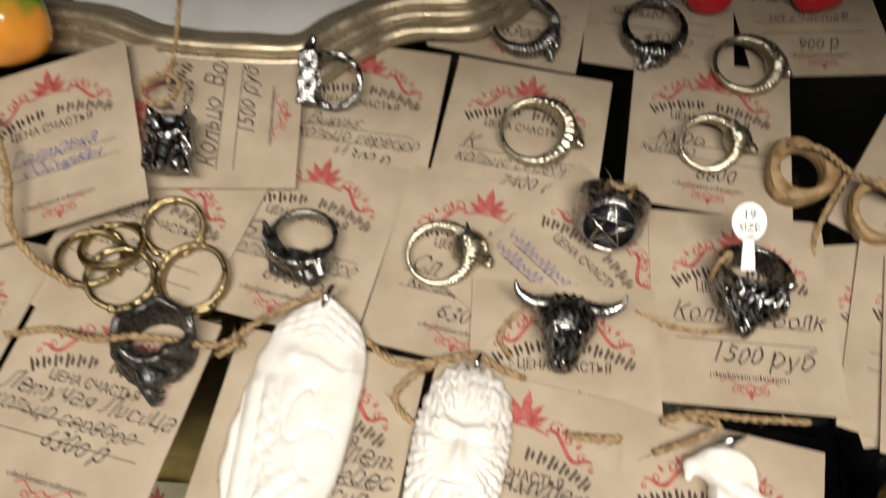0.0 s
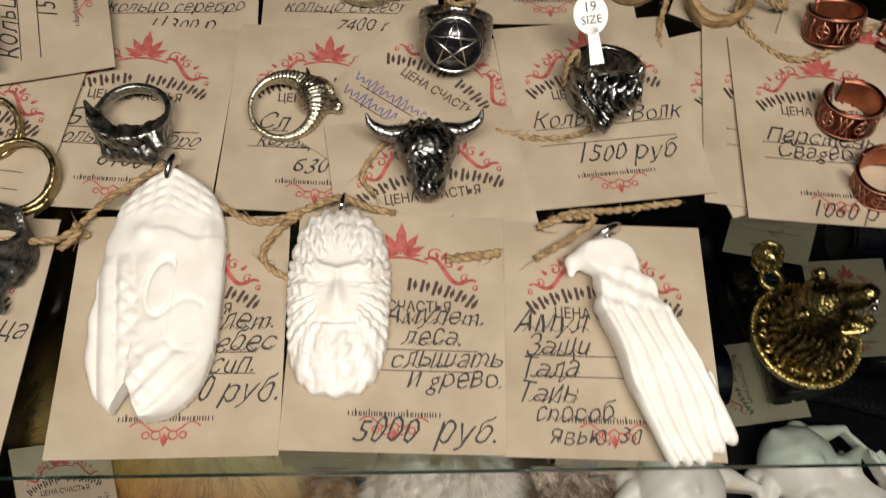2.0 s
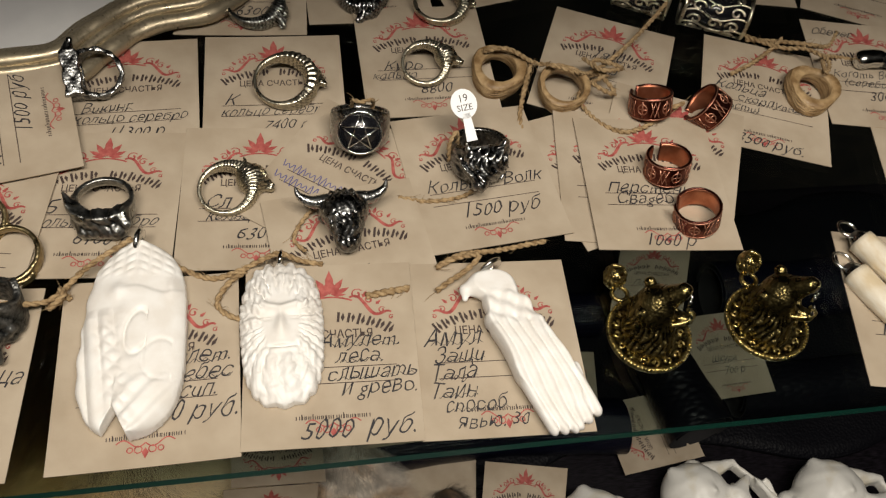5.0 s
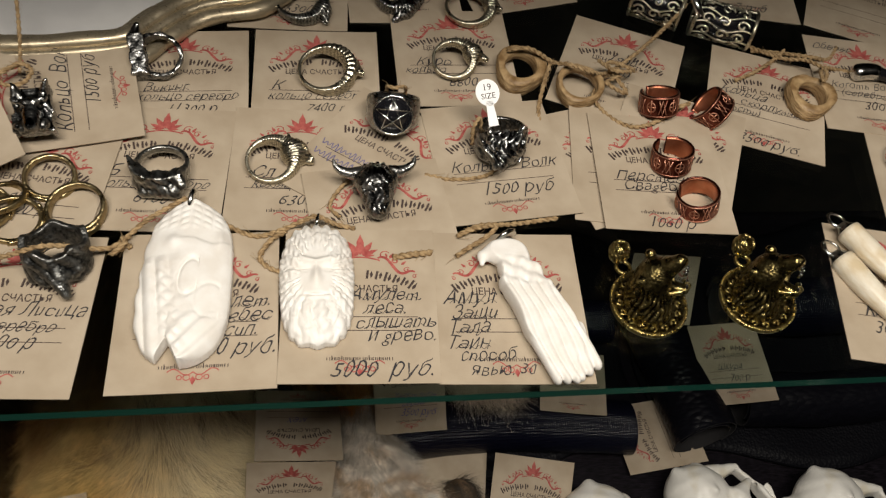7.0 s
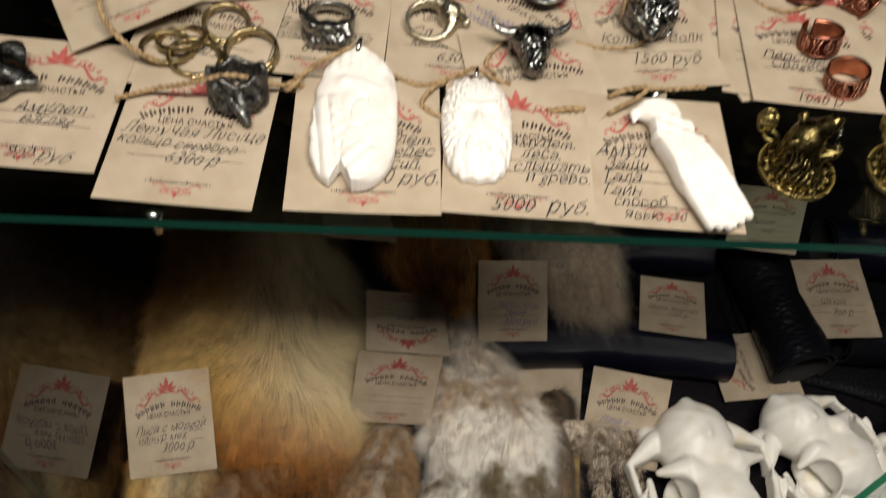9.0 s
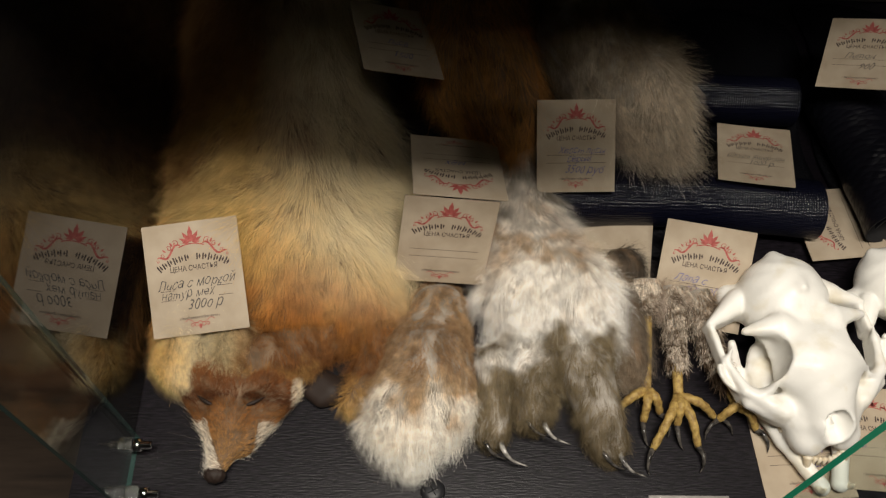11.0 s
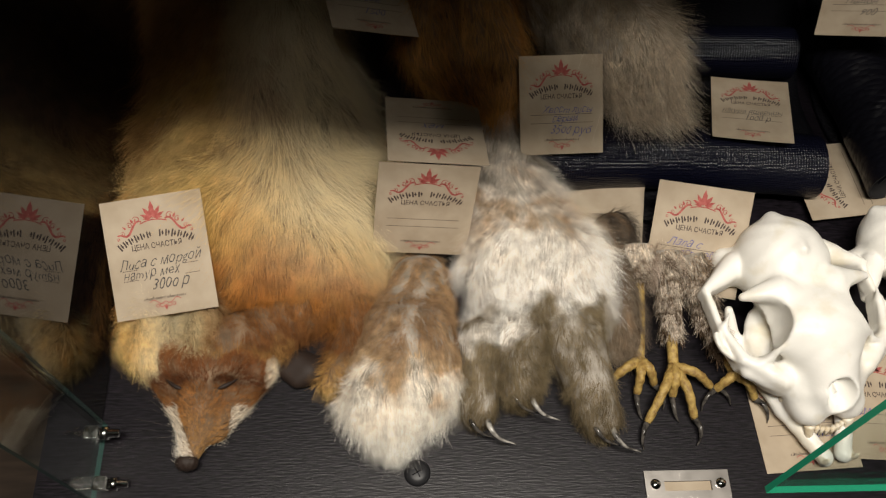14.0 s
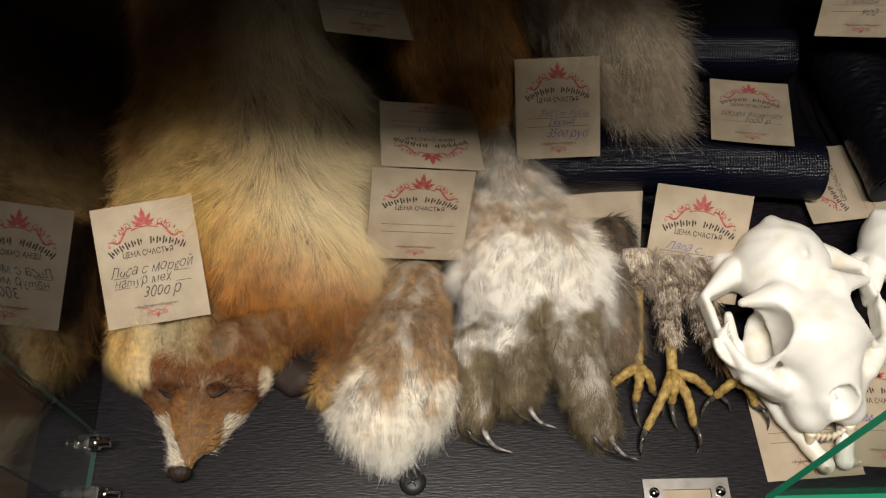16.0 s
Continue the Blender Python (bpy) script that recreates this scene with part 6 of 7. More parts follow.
head = nets(fox_head_form, (-0.252, -0.085, -0.003), (-0.165, 0.010, 0.04), 0.0022)
face = solid("face", head, HIDE, fox, "short-haired red fox face")
on_top = lambda P, N: (np.abs(P[:, 0] + 0.2105 + 0.10 * (P[:, 1] + 0.03)) < np.where(P[:, 1] > -0.044, 0.036 + 0.15 * (P[:, 1] + 0.02), 0.0135 + 0.30 * np.clip(P[:, 1] + 0.050, -0.05, 0.006))) & (N[:, 2] > -0.35)
hairs("face_fur", head, 60000, lambda P: 0.0022 + 0.0048 * np.clip((P[:, 1] + 0.045) / 0.04, 0, 1), lambda P: np.stack([(P[:, 0] + 0.2105) * 22, 0.8 + 0 * P[:, 1], 0 * P[:, 2]], 1), 0.30, 0.00017, FOX_SHORT, fox, 6, keep=on_top, clump=0.55, cell=0.0035)
hairs("cheek_fur", head, 32000, 0.0055, lambda P: np.stack([np.sign(P[:, 0] + 0.2105) * 0.7, 0.5 + 0 * P[:, 1], 0 * P[:, 2]], 1), 0.30, 0.00018, FOX_WHITE, fox, 7, keep=lambda P, N: ~on_top(P, N) & (P[:, 1] < -0.008), clump=0.3)
solid("nose", nets(lambda X, Y, Z: ell(X, Y, Z, (-0.2175, -0.0755, 0.0105), (0.0068, 0.0052, 0.0058)) - 0.0003 * np.sin(1500 * X) * np.sin(1400 * Z), (-0.227, -0.083, 0.003), (-0.208, -0.068, 0.019), 0.0009), LID, fox, "black leathery nose")
for sx in (1, -1):
    solid("eye", tube(spline([(-0.2105 + sx * 0.0095, -0.0370, 0.0270), (-0.2105 + sx * 0.0150, -0.0345, 0.0268), (-0.2105 + sx * 0.0210, -0.0300, 0.0245)], 12), [0.0004, 0.0006, 0.0009, 0.0011, 0.0012, 0.0013, 0.0012, 0.0011, 0.0009, 0.0007, 0.0005, 0.0003], 8), LID, fox, "dark closed eye slit")
for x, y, s in ((-0.2440, 0.000, 1), (-0.2130, -0.001, 1)):
    e = nets(cat(((x, y - 0.006, 0.018), (x + 0.002, y + 0.010, 0.034), 0.0135, 0.0085), k=0.005), (x - 0.03, y - 0.03, 0.001), (x + 0.03, y + 0.03, 0.05), 0.0025)
    solid("ear", e, HIDE, fox)
    hairs("ear_fur", e, 14000, 0.012, lambda P: np.stack([0 * P[:, 0] + 0.3, -0.6 + 0 * P[:, 1], 0.2 + 0 * P[:, 2]], 1), 0.5, 0.00019, FOX_EAR, fox, 8)
for sx in (1, -1):
    for k in range(7):
        a = np.array([-0.2155 + sx * 0.009, -0.060 + 0.002 * k, 0.011])
        b = a + np.array([sx * (0.018 + 0.004 * (k % 3)), -0.004 + 0.005 * k, 0.003])
        solid("whisker", tube([a, (a + b) / 2 + [0, 0, 0.003], b], [0.00018, 0.00014, 0.00005], 4, False), CLAW, fox)
for o in fox.children:
    if o.name.split(".")[0] in ("face", "face_fur", "cheek_fur", "nose", "eye", "whisker", "ear", "ear_fur"):
        o.location = (0.007, 0.003, 0.0)
# Low dark mound between the foreleg and the hare foot.
pad = nets(lambda X, Y, Z: np.maximum(ell(X, Y, Z, (-0.1470, -0.0150, 0.006), (0.0140, 0.0120, 0.0080)) - 0.0008 * np.sin(300 * X) * np.sin(260 * Y), 0.001 - Z), (-0.165, -0.032, -0.001), (-0.130, 0.003, 0.018), 0.0012)
solid("dark_mound", pad, LID, fox, "small dark rounded mound beside the fox foreleg")
# a second pelt pressed against the side panel
edge_pelt = tagged(empty("pelt_edge"), "ragged edge of a brown pelt by the side panel", "pelt")
strip = nets(cat(((-0.254, 0.010, 0.010), (-0.253, 0.090, 0.030), 0.006, 0.010), k=0.01), (-0.2625, -0.03, -0.003), (-0.225, 0.11, 0.06), 0.003)
solid("hide", strip, HIDE, edge_pelt)
hairs("fur", strip, 6000, 0.014, toward(-0.1, -1, -0.2), 0.4, 0.00022, BROWN, edge_pelt, 12)

# hare foot
hare = tagged(empty("hare_foot"), "brown and white hare foot with shaggy fur", "fur")
hb = nets(cat(((-0.074, 0.040, 0.010), (-0.080, 0.005, 0.016), 0.020, 0.023), ((-0.083, 0.005, 0.018), (-0.090, -0.036, 0.016), 0.024, 0.027), ((-0.066, -0.012, 0.014), (-0.068, -0.030, 0.012), 0.016, 0.016), k=0.012), (-0.14, -0.09, -0.003), (-0.035, 0.10, 0.065), 0.004)
solid("hide", hb, GREY_HIDE, hare)
hairs("fur", hb, 72000, lambda P: 0.006 + 0.009 * np.clip((-P[:, 1] - 0.005) / 0.03, 0, 1), toward(-0.05, -1, -0.2), 0.42, 0.00018, HARE, hare, 14, 0.5, clump=1.0, cell=0.006)

# grey and white fur with three clawed paws
lynx = tagged(empty("clawed_fur"), "grey and white fur with long curved claws", "fur")
lb = nets(cat(((-0.022, 0.172, 0.038), (-0.018, 0.115, 0.024), 0.018, 0.023), ((-0.018, 0.115, 0.024), (0.000, 0.052, 0.020), 0.024, 0.033), ((-0.014, 0.045, 0.018), (-0.012, 0.026, 0.016), 0.030, 0.024), ((0.018, 0.045, 0.018), (0.020, 0.024, 0.016), 0.028, 0.024), k=0.02), (-0.07, -0.05, -0.003), (0.065, 0.215, 0.12), 0.0045)
solid("hide", lb, GREY_HIDE, lynx)
hairs("long_fur", lb, 110000, lambda P: 0.013 + 0.007 * np.clip((0.06 - P[:, 1]) / 0.05, 0, 1), lambda P: np.stack([(P[:, 0]) * 5, -1 + 0 * P[:, 1], -0.3 + 0 * P[:, 2]], 1), 0.34, 0.00016, LYNX, lynx, 15, 0.7, clump=1.0, segs=3, cell=0.011)
for a, b, ra, rb in (((-0.036, -0.002, 0.018), (-0.040, -0.044, 0.010), 0.014, 0.0105), ((-0.012, 0.000, 0.024), (-0.014, -0.032, 0.018), 0.017, 0.0125), ((0.020, -0.002, 0.022), (0.034, -0.050, 0.011), 0.019, 0.0120)):
    pw = nets(cat((a, b, ra, rb), k=0.01), (a[0] - 0.035, -0.075, -0.002), (a[0] + 0.045, 0.03, 0.05), 0.003)
    paw = solid("paw", pw, GREY_HIDE, lynx)
    hairs("paw_fur", pw, 18000, 0.0065, toward(0.05, -1, -0.2), 0.45, 0.00018, LYNX, lynx, 16, clump=0.8)
    a, b = np.array(a), np.array(b)
    for s, l in ((-0.6, 1.0), (0.55, 1.1)):
        q = b + np.array([s * 0.009, -0.002 - 0.002 * s, 0.002])
        c = spline([q, q + np.array([0.001, -0.008, 0.004]) * l, q + np.array([0.006, -0.014, 0.002]) * l, q + np.array([0.016, -0.016, -0.004]) * l], 14)
        c[:, 2] = np.maximum(c[:, 2], 0.0012)
        solid("claw", tube(c, np.linspace(0.0024, 0.0003, 14), 8), PALE_CLAW if s > 0 else CLAW, lynx, "curved horn claw")
dusk = tagged(empty("dark_fur_scrap"), "dark grey scrap of fur under a price card", "fur")
db = nets(cat(((0.056, 0.075, 0.014), (0.054, 0.000, 0.012), 0.014, 0.011), k=0.01), (0.03, -0.02, -0.002), (0.08, 0.10, 0.04), 0.003)
solid("hide", db, HIDE, dusk)
hairs("fur", db, 16000, 0.012, toward(0.2, -1, -0.1), 0.5, 0.00018, DUSK, dusk, 18, clump=0.7)
# furs further back
tail = tagged(empty("grey_fur"), "long grey brown fur hanging over dark skins", "fur")
gb = nets(cat(((0.030, 0.235, 0.080), (0.065, 0.185, 0.066), 0.038, 0.034), ((0.065, 0.185, 0.066), (0.088, 0.160, 0.054), 0.028, 0.009), k=0.02), (-0.02, 0.11, 0.02), (0.13, 0.29, 0.14), 0.0045)
solid("hide", gb, GREY_HIDE, tail)
hairs("fur", gb, 46000, lambda P: 0.018 + 0.022 * np.clip((0.175 - P[:, 1]) / 0.05, 0, 1), toward(0.45, -1, -0.45), 0.40, 0.00020, GREY, tail, 20, 0.6, floor_z=0.046, clump=1.0, segs=3, cell=0.010)
brown = tagged(empty("brown_fur"), "russet brown fur behind the grey one", "fur")
bb = nets(cat(((-0.065, 0.300, 0.090), (-0.045, 0.195, 0.070), 0.045, 0.036), ((-0.045, 0.195, 0.070), (-0.030, 0.165, 0.062), 0.032, 0.026), k=0.02), (-0.12, 0.12, 0.0), (0.02, 0.35, 0.15), 0.005)
solid("hide", bb, HIDE, brown)
hairs("fur", bb, 26000, 0.018, toward(0.15, -1, -0.3), 0.38, 0.00022, BROWN, brown, 22, 0.5)

# ---- hawk feet ----
YELLOW = material("scaly_yellow_skin", (0.42, 0.28, 0.075), 0.5)
mottled(YELLOW, (0.26, 0.155, 0.045), (0.52, 0.36, 0.11), 300, 4)
bumpy(YELLOW, 900, 0.9, 0.0008)
FEATHER = fur_material("barred_feather", [(0.0, (0.09, 0.06, 0.04)), (0.30, (0.12, 0.08, 0.05)), (0.42, (0.62, 0.54, 0.45)), (0.52, (0.10, 0.065, 0.04)), (0.70, (0.60, 0.52, 0.43)), (0.82, (0.12, 0.08, 0.05)), (1.0, (0.66, 0.58, 0.48))], "Y", -0.03, 0.05, 0.42, 150)


def hawk_foot(label, leg, toes, feathered, seed):
    foot = tagged(empty("hawk_foot"), label, "bird foot", "hawk feet")
    p = spline(leg, 16)
    solid("shank", tube(p, np.linspace(0.0042, 0.0034, 16), 10), YELLOW, foot)
    end = p[-1]
    for dx, dy, bend_ in toes:
        k = end + np.array([dx * 0.5, dy * 0.5, 0.0045])
        t = end + np.array([dx, dy, 0.0])
        t[2] = 0.0040
        path = spline([end, k, t], 16)
        bumps = [0.0036 - 0.0012 * i / 15 + 0.00028 * math.cos(i * 1.9) for i in range(16)]
        toe = solid("toe", tube(path, bumps, 9), YELLOW, foot)
        d = np.array([dx, dy, 0]) / math.hypot(dx, dy)
        sd = np.array([-d[1], d[0], 0]) * bend_
        c = spline([t, t + d * 0.006 + [0, 0, 0.0025], t + d * 0.012 + sd * 0.002, t + d * 0.015 + sd * 0.005 + [0, 0, -0.003]], 12)
        c[:, 2] = np.maximum(c[:, 2], 0.0010)
        part("talon", raw("talon", *tube(c, np.linspace(0.0022, 0.0003, 12), 8)), CLAW, toe, "black curved talon")
    if feathered:
        fb = tube(p[:int(16 * feathered)], np.linspace(0.0098, 0.0055, int(16 * feathered)), 12)
        fb = (fb[0], [f for f in fb[1] if len(f) == 4])
        solid("feathered_skin", fb, GREY_HIDE, foot)
        hairs("feathers", fb, 2600, 0.008, toward(0.05, -1, -0.1), 0.25, 0.0008, FEATHER, foot, seed, 0.3, clump=0.5, segs=2)
    return foot


hawk_foot("dried hawk foot with thin yellow shank", [(0.068, 0.060, 0.024), (0.067, 0.025, 0.014), (0.063, -0.014, 0.010)], ((-0.020, -0.012, 1), (-0.003, -0.020, 1), (0.009, -0.014, -1)), 0.35, 31)
hawk_foot("dried hawk foot with barred feathers and black talons", [(0.088, 0.055, 0.022), (0.086, 0.020, 0.016), (0.084, -0.018, 0.010)], ((-0.020, -0.034, 1), (0.010, -0.032, -1), (-0.002, -0.018, 1), (0.024, -0.012, -1)), 0.75, 32)
hawk_foot("dried hawk foot with a mottled feathered leg", [(0.103, 0.052, 0.022), (0.110, 0.010, 0.016), (0.122, -0.024, 0.010)], ((0.026, -0.008, -1), (0.012, -0.014, -1), (-0.012, -0.008, 1)), 0.85, 33)
tuft_ = nets(cat(((0.070, 0.050, 0.016), (0.108, 0.045, 0.016), 0.010, 0.010), k=0.01), (0.05, 0.02, 0), (0.13, 0.075, 0.04), 0.003)
down = tagged(empty("down_tuft"), "pale downy tuft of feathers above the hawk feet", "feathers")
solid("skin", tuft_, GREY_HIDE, down)
hairs("down", tuft_, 7000, 0.010, toward(0.05, -1, 0.0), 0.6, 0.0003, fur_material("pale_down", [(0.0, (0.26, 0.18, 0.12)), (0.5, (0.60, 0.50, 0.42)), (1.0, (0.40, 0.27, 0.15))], "X", 0.06, 0.115, 0.35, 120), down, 35, clump=0.8)

# ---- skulls ----
BONE = material("bleached_skull_bone", (0.74, 0.69, 0.58), 0.42)
mottled(BONE, (0.76, 0.69, 0.54), (0.90, 0.88, 0.83), 40, 6, low=0.26, high=0.46)
bumpy(BONE, 260, 0.25, 0.0008)


def skull_form(X, Y, Z):
    """A big cat's skull facing -y, about 15 cm long, resting on its lower jaw."""
    S = np.abs(X)
    d = ell(X, Y, Z, (0, 0.050, 0.036), (0.0290, 0.0310, 0.0285))
    d = melt(d, ell(X, Y, Z, (0, 0.010, 0.0460), (0.0430, 0.0250, 0.0155)), 0.006)
    d = melt(d, cone(X, Y, Z, (0, 0.000, 0.0425), (0, -0.030, 0.0325), 0.0220, 0.0165), 0.010)
    d = melt(d, ell(S, Y, Z, (0.0120, -0.034, 0.0210), (0.0120, 0.0150, 0.0125)), 0.005)
    d = melt(d, cone(X, Y, Z, (0, 0.079, 0.046), (0, 0.045, 0.0665), 0.0022, 0.0012), 0.008)
    d = melt(d, ell(S, Y, Z, (0.0280, 0.060, 0.0230), (0.0100, 0.0130, 0.0110)), 0.006)
    d = melt(d, cone(S, Y, Z, (0.018, -0.022, 0.028), (0.043, -0.011, 0.030), 0.0110, 0.0058), 0.006)
    d = melt(d, ell(S, Y, Z, (0.0150, 0.004, 0.0150), (0.0170, 0.0280, 0.0090)), 0.005)
    # sockets open to the side and front, nose opening with its thin partition
    d = -melt(-d, ell(S, Y, Z, (0.0390, 0.0105, 0.0490), (0.0205, 0.0185, 0.0290)), 0.0010)
    d = -melt(-d, ell(X, Y, Z, (0, -0.044, 0.0420), (0.0098, 0.0180, 0.0110)), 0.0010)
    d = np.minimum(d, np.maximum(np.abs(X) - 0.0007, ell(X, Y, Z, (0, -0.034, 0.032), (0.006, 0.008, 0.006))))
    # brow spur, thin rim of the socket
    d = melt(d, cone(S, Y, Z, (0.0180, 0.0270, 0.0540), (0.0395, 0.0280, 0.0500), 0.0080, 0.0024), 0.006)
    nx, ny, nz = 0.50, -0.38, 0.778
    px, py, pz = S - 0.0385, Y - 0.0095, Z - 0.0420
    h = px * nx + py * ny + pz * nz
    rr = np.sqrt(np.maximum(px * px + py * py + pz * pz - h * h, 0))
    rim = np.maximum(np.sqrt((rr - 0.0195) ** 2 + (h * 0.40) ** 2) - 0.0024, np.maximum((py - 0.004) * 0.8, (0.002 - px - 0.010) * 0.8))
    d = melt(d, rim, 0.0020)
    # cheek arch as an upright blade, with the spur behind the socket
    for a, b, ra, rb, tall in (((0.026, -0.022, 0.028), (0.0460, -0.006, 0.030), 0.0060, 0.0038, 0.0060), ((0.0460, -0.006, 0.030), (0.0520, 0.016, 0.030), 0.0036, 0.0024, 0.0060), ((0.0520, 0.016, 0.030), (0.0525, 0.042, 0.030), 0.0024, 0.0022, 0.0042), ((0.0525, 0.042, 0.030), (0.0290, 0.055, 0.029), 0.0030, 0.0085, 0.0050)):
        for u in (-1.0, -0.33, 0.33, 1.0):
            d = melt(d, cone(S, Y, Z, (a[0], a[1], a[2] + u * tall), (b[0], b[1], b[2] + u * tall), ra, rb), 0.0016)
    d = melt(d, cone(S, Y, Z, (0.0520, 0.014, 0.033), (0.0480, 0.0220, 0.0450), 0.0026, 0.0010), 0.0020)
    # lower jaw
    for a, b, ra, rb in (((0.006, -0.066, 0.006), (0.020, -0.034, 0.007), 0.0052, 0.0052), ((0.020, -0.034, 0.007), (0.036, 0.016, 0.009), 0.0056, 0.0048), ((0.036, 0.016, 0.009), (0.039, 0.030, 0.026), 0.0048, 0.0026)):
        d = melt(d, cone(S, Y, Z, a, b, ra, rb), 0.003)
    sutures = 0.0004 * np.sin(260 * X + 2 * np.sin(190 * Y)) * np.sin(210 * Y)
    return np.maximum(d + sutures, -Z + 0.0003)


SKULL = raw("bone", *nets(skull_form, (-0.064, -0.078, -0.002), (0.064, 0.090, 0.076), 0.0014))


def skull(m, label):
    s = tagged(empty("cat_skull"), label, "skull", "skulls")
    part("bone", SKULL, BONE, s)
    if len(SKULL.materials) > 1:
        SKULL.materials.pop()
    for sx in (1, -1):
        solid("canine", tube(spline([(sx * 0.0125, -0.047, 0.016), (sx * 0.0130, -0.052, 0.010), (sx * 0.0124, -0.053, 0.002)], 10), np.linspace(0.0036, 0.0008, 10), 8), IVORY, s, "ivory canine tooth")
        solid("lower_canine", tube(spline([(sx * 0.0085, -0.064, 0.006), (sx * 0.0095, -0.069, 0.010), (sx * 0.0095, -0.069, 0.016)], 10), np.linspace(0.0032, 0.0008, 10), 8), IVORY, s)
        for k in range(3):
            solid("incisor", tube([(sx * (0.0018 + 0.0030 * k), -0.0508 + 0.0008 * k, 0.016), (sx * (0.0018 + 0.0030 * k), -0.0530 + 0.0008 * k, 0.009)], [0.0016, 0.0011], 6), IVORY, s)
        for k in range(4):
            x, y = 0.0175 + 0.0034 * k, -0.036 + 0.0078 * k
            solid("molar", tube([(sx * x, y, 0.018), (sx * x, y, 0.0125), (sx * x, y, 0.0095)], [0.0036, 0.0030, 0.0008], 6), IVORY, s)
    s.matrix_world = m
    return s


skull(pose(0.1625, -0.0100, 0.0015, 0, 0, 10), "bleached white big cat skull standing on a price card")
skull(pose(0.2680, 0.0230, 0.0010, 0, 0, 42) @ Matrix.Diagonal((0.84, 0.88, 0.90, 1)), "yellowed cat skull turned to the side")
skull(pose(0.3580, 0.0030, 0.0010, 0, 0, 20) @ Matrix.Diagonal((0.90, 0.90, 0.92, 1)), "ivory coloured cat skull at the end of the row")

# ---- leather rolls ----
LIZARD = material("black_lizard_leather", (0.0040, 0.0045, 0.012), 0.26, 0, 0.32)
vo = node(LIZARD, "ShaderNodeTexVoronoi", Scale=560.0, Randomness=0.30)
co_ = node(LIZARD, "ShaderNodeTexCoord")
bp_ = node(LIZARD, "ShaderNodeBump", Strength=0.9, Distance=0.0008)
bp_.invert = True
wire(LIZARD, co_, "Object", vo, 0), wire(LIZARD, vo, 0, bp_, "Height"), wire(LIZARD, bp_, 0, shader(LIZARD), "Normal")
SUEDE = material("black_suede_lining", (0.012, 0.011, 0.012), 0.9)
CROC = material("dark_crocodile_leather", (0.005, 0.005, 0.008), 0.36, 0, 0.2)
vo2 = node(CROC, "ShaderNodeTexVoronoi", Scale=130.0)
mp_ = node(CROC, "ShaderNodeMapping")
mp_.inputs["Scale"].default_value = (1.0, 1.9, 1.0)
co2 = node(CROC, "ShaderNodeTexCoord")
bp2 = node(CROC, "ShaderNodeBump", Strength=0.9, Distance=0.0009)
bp2.invert = True
wire(CROC, co2, "Object", mp_, 0), wire(CROC, mp_, 0, vo2, 0), wire(CROC, vo2, 0, bp2, "Height"), wire(CROC, bp2, 0, shader(CROC), "Normal")


def roll(path, r, mat, label, turns=1.6):
    """A rolled skin: a spiral sheet drawn along a path, ends open."""
    p = spline(path, 30)
    ax = (p[-1] - p[0]) / np.linalg.norm(p[-1] - p[0])
    sd = np.cross(ax, [0, 0, 1.0])
    th = np.linspace(0, 2 * math.pi * turns, 64)
    rad = r * (0.72 + 0.28 * th / th[-1])
    up = np.array([0, 0, 1.0])
    verts, faces, n = [], [], len(th)
    for off in (0.0, -0.0012):
        for i, c in enumerate(p):
            for t, q in zip(th, rad):
                q = q * (1 + 0.015 * math.sin(i * 0.7 + t)) + off
                verts.append(c + q * (math.cos(t) * sd + math.sin(t) * up))
    m = len(p) * n
    for i in range(len(p) - 1):
        for k in range(n - 1):
            a = i * n + k
            faces.append((a, a + 1, a + n + 1, a + n))
    inner = [(c, d, b, a) for a, b, d, c in faces]
    thing = tagged(empty("leather_roll"), label, "leather", "leather rolls")
    part("grain_side", raw("grain_side", verts[:m], faces), mat, thing)
    part("lining", raw("lining", verts[m:], inner), SUEDE, thing, "dull suede lining")
    for i in (0, len(p) - 1):
        rim = [verts[i * n + k] for k in range(n)] + [verts[m + i * n + k] for k in range(n)]
        part("cut_edge", raw("cut_edge", rim, [(k, k + 1, n + k + 1, n + k) for k in range(n - 1)]), SUEDE, thing)
    return thing


roll([(0.005, 0.124, 0.024), (0.100, 0.128, 0.0235), (0.200, 0.120, 0.024)], 0.0235, LIZARD, "rolled black lizard skin with glossy scales")
roll([(0.030, 0.222, 0.022), (0.120, 0.224, 0.022), (0.205, 0.222, 0.022)], 0.0210, LIZARD, "rolled black skin behind the lizard skin")
roll([(0.234, 0.238, 0.032), (0.248, 0.175, 0.032), (0.258, 0.105, 0.032)], 0.0290, CROC, "rolled dark crocodile skin with ribbed scales")
roll([(0.300, 0.140, 0.026), (0.380, 0.136, 0.026), (0.460, 0.142, 0.026)], 0.0250, CROC, "rolled dark crocodile skin at the far end")
roll([(0.310, 0.230, 0.030), (0.400, 0.226, 0.030), (0.500, 0.232, 0.030)], 0.0290, LIZARD, "rolled black skin in the dark corner")



DULL_SKIN = material("dull_black_skin", (0.004, 0.004, 0.006), 0.55, 0, 0.15)
vo3, co3 = node(DULL_SKIN, "ShaderNodeTexVoronoi", Scale=420.0), node(DULL_SKIN, "ShaderNodeTexCoord")
bp3 = node(DULL_SKIN, "ShaderNodeBump", Strength=0.6, Distance=0.0008)
wire(DULL_SKIN, co3, "Object", vo3, 0), wire(DULL_SKIN, vo3, 0, bp3, "Height"), wire(DULL_SKIN, bp3, 0, shader(DULL_SKIN), "Normal")


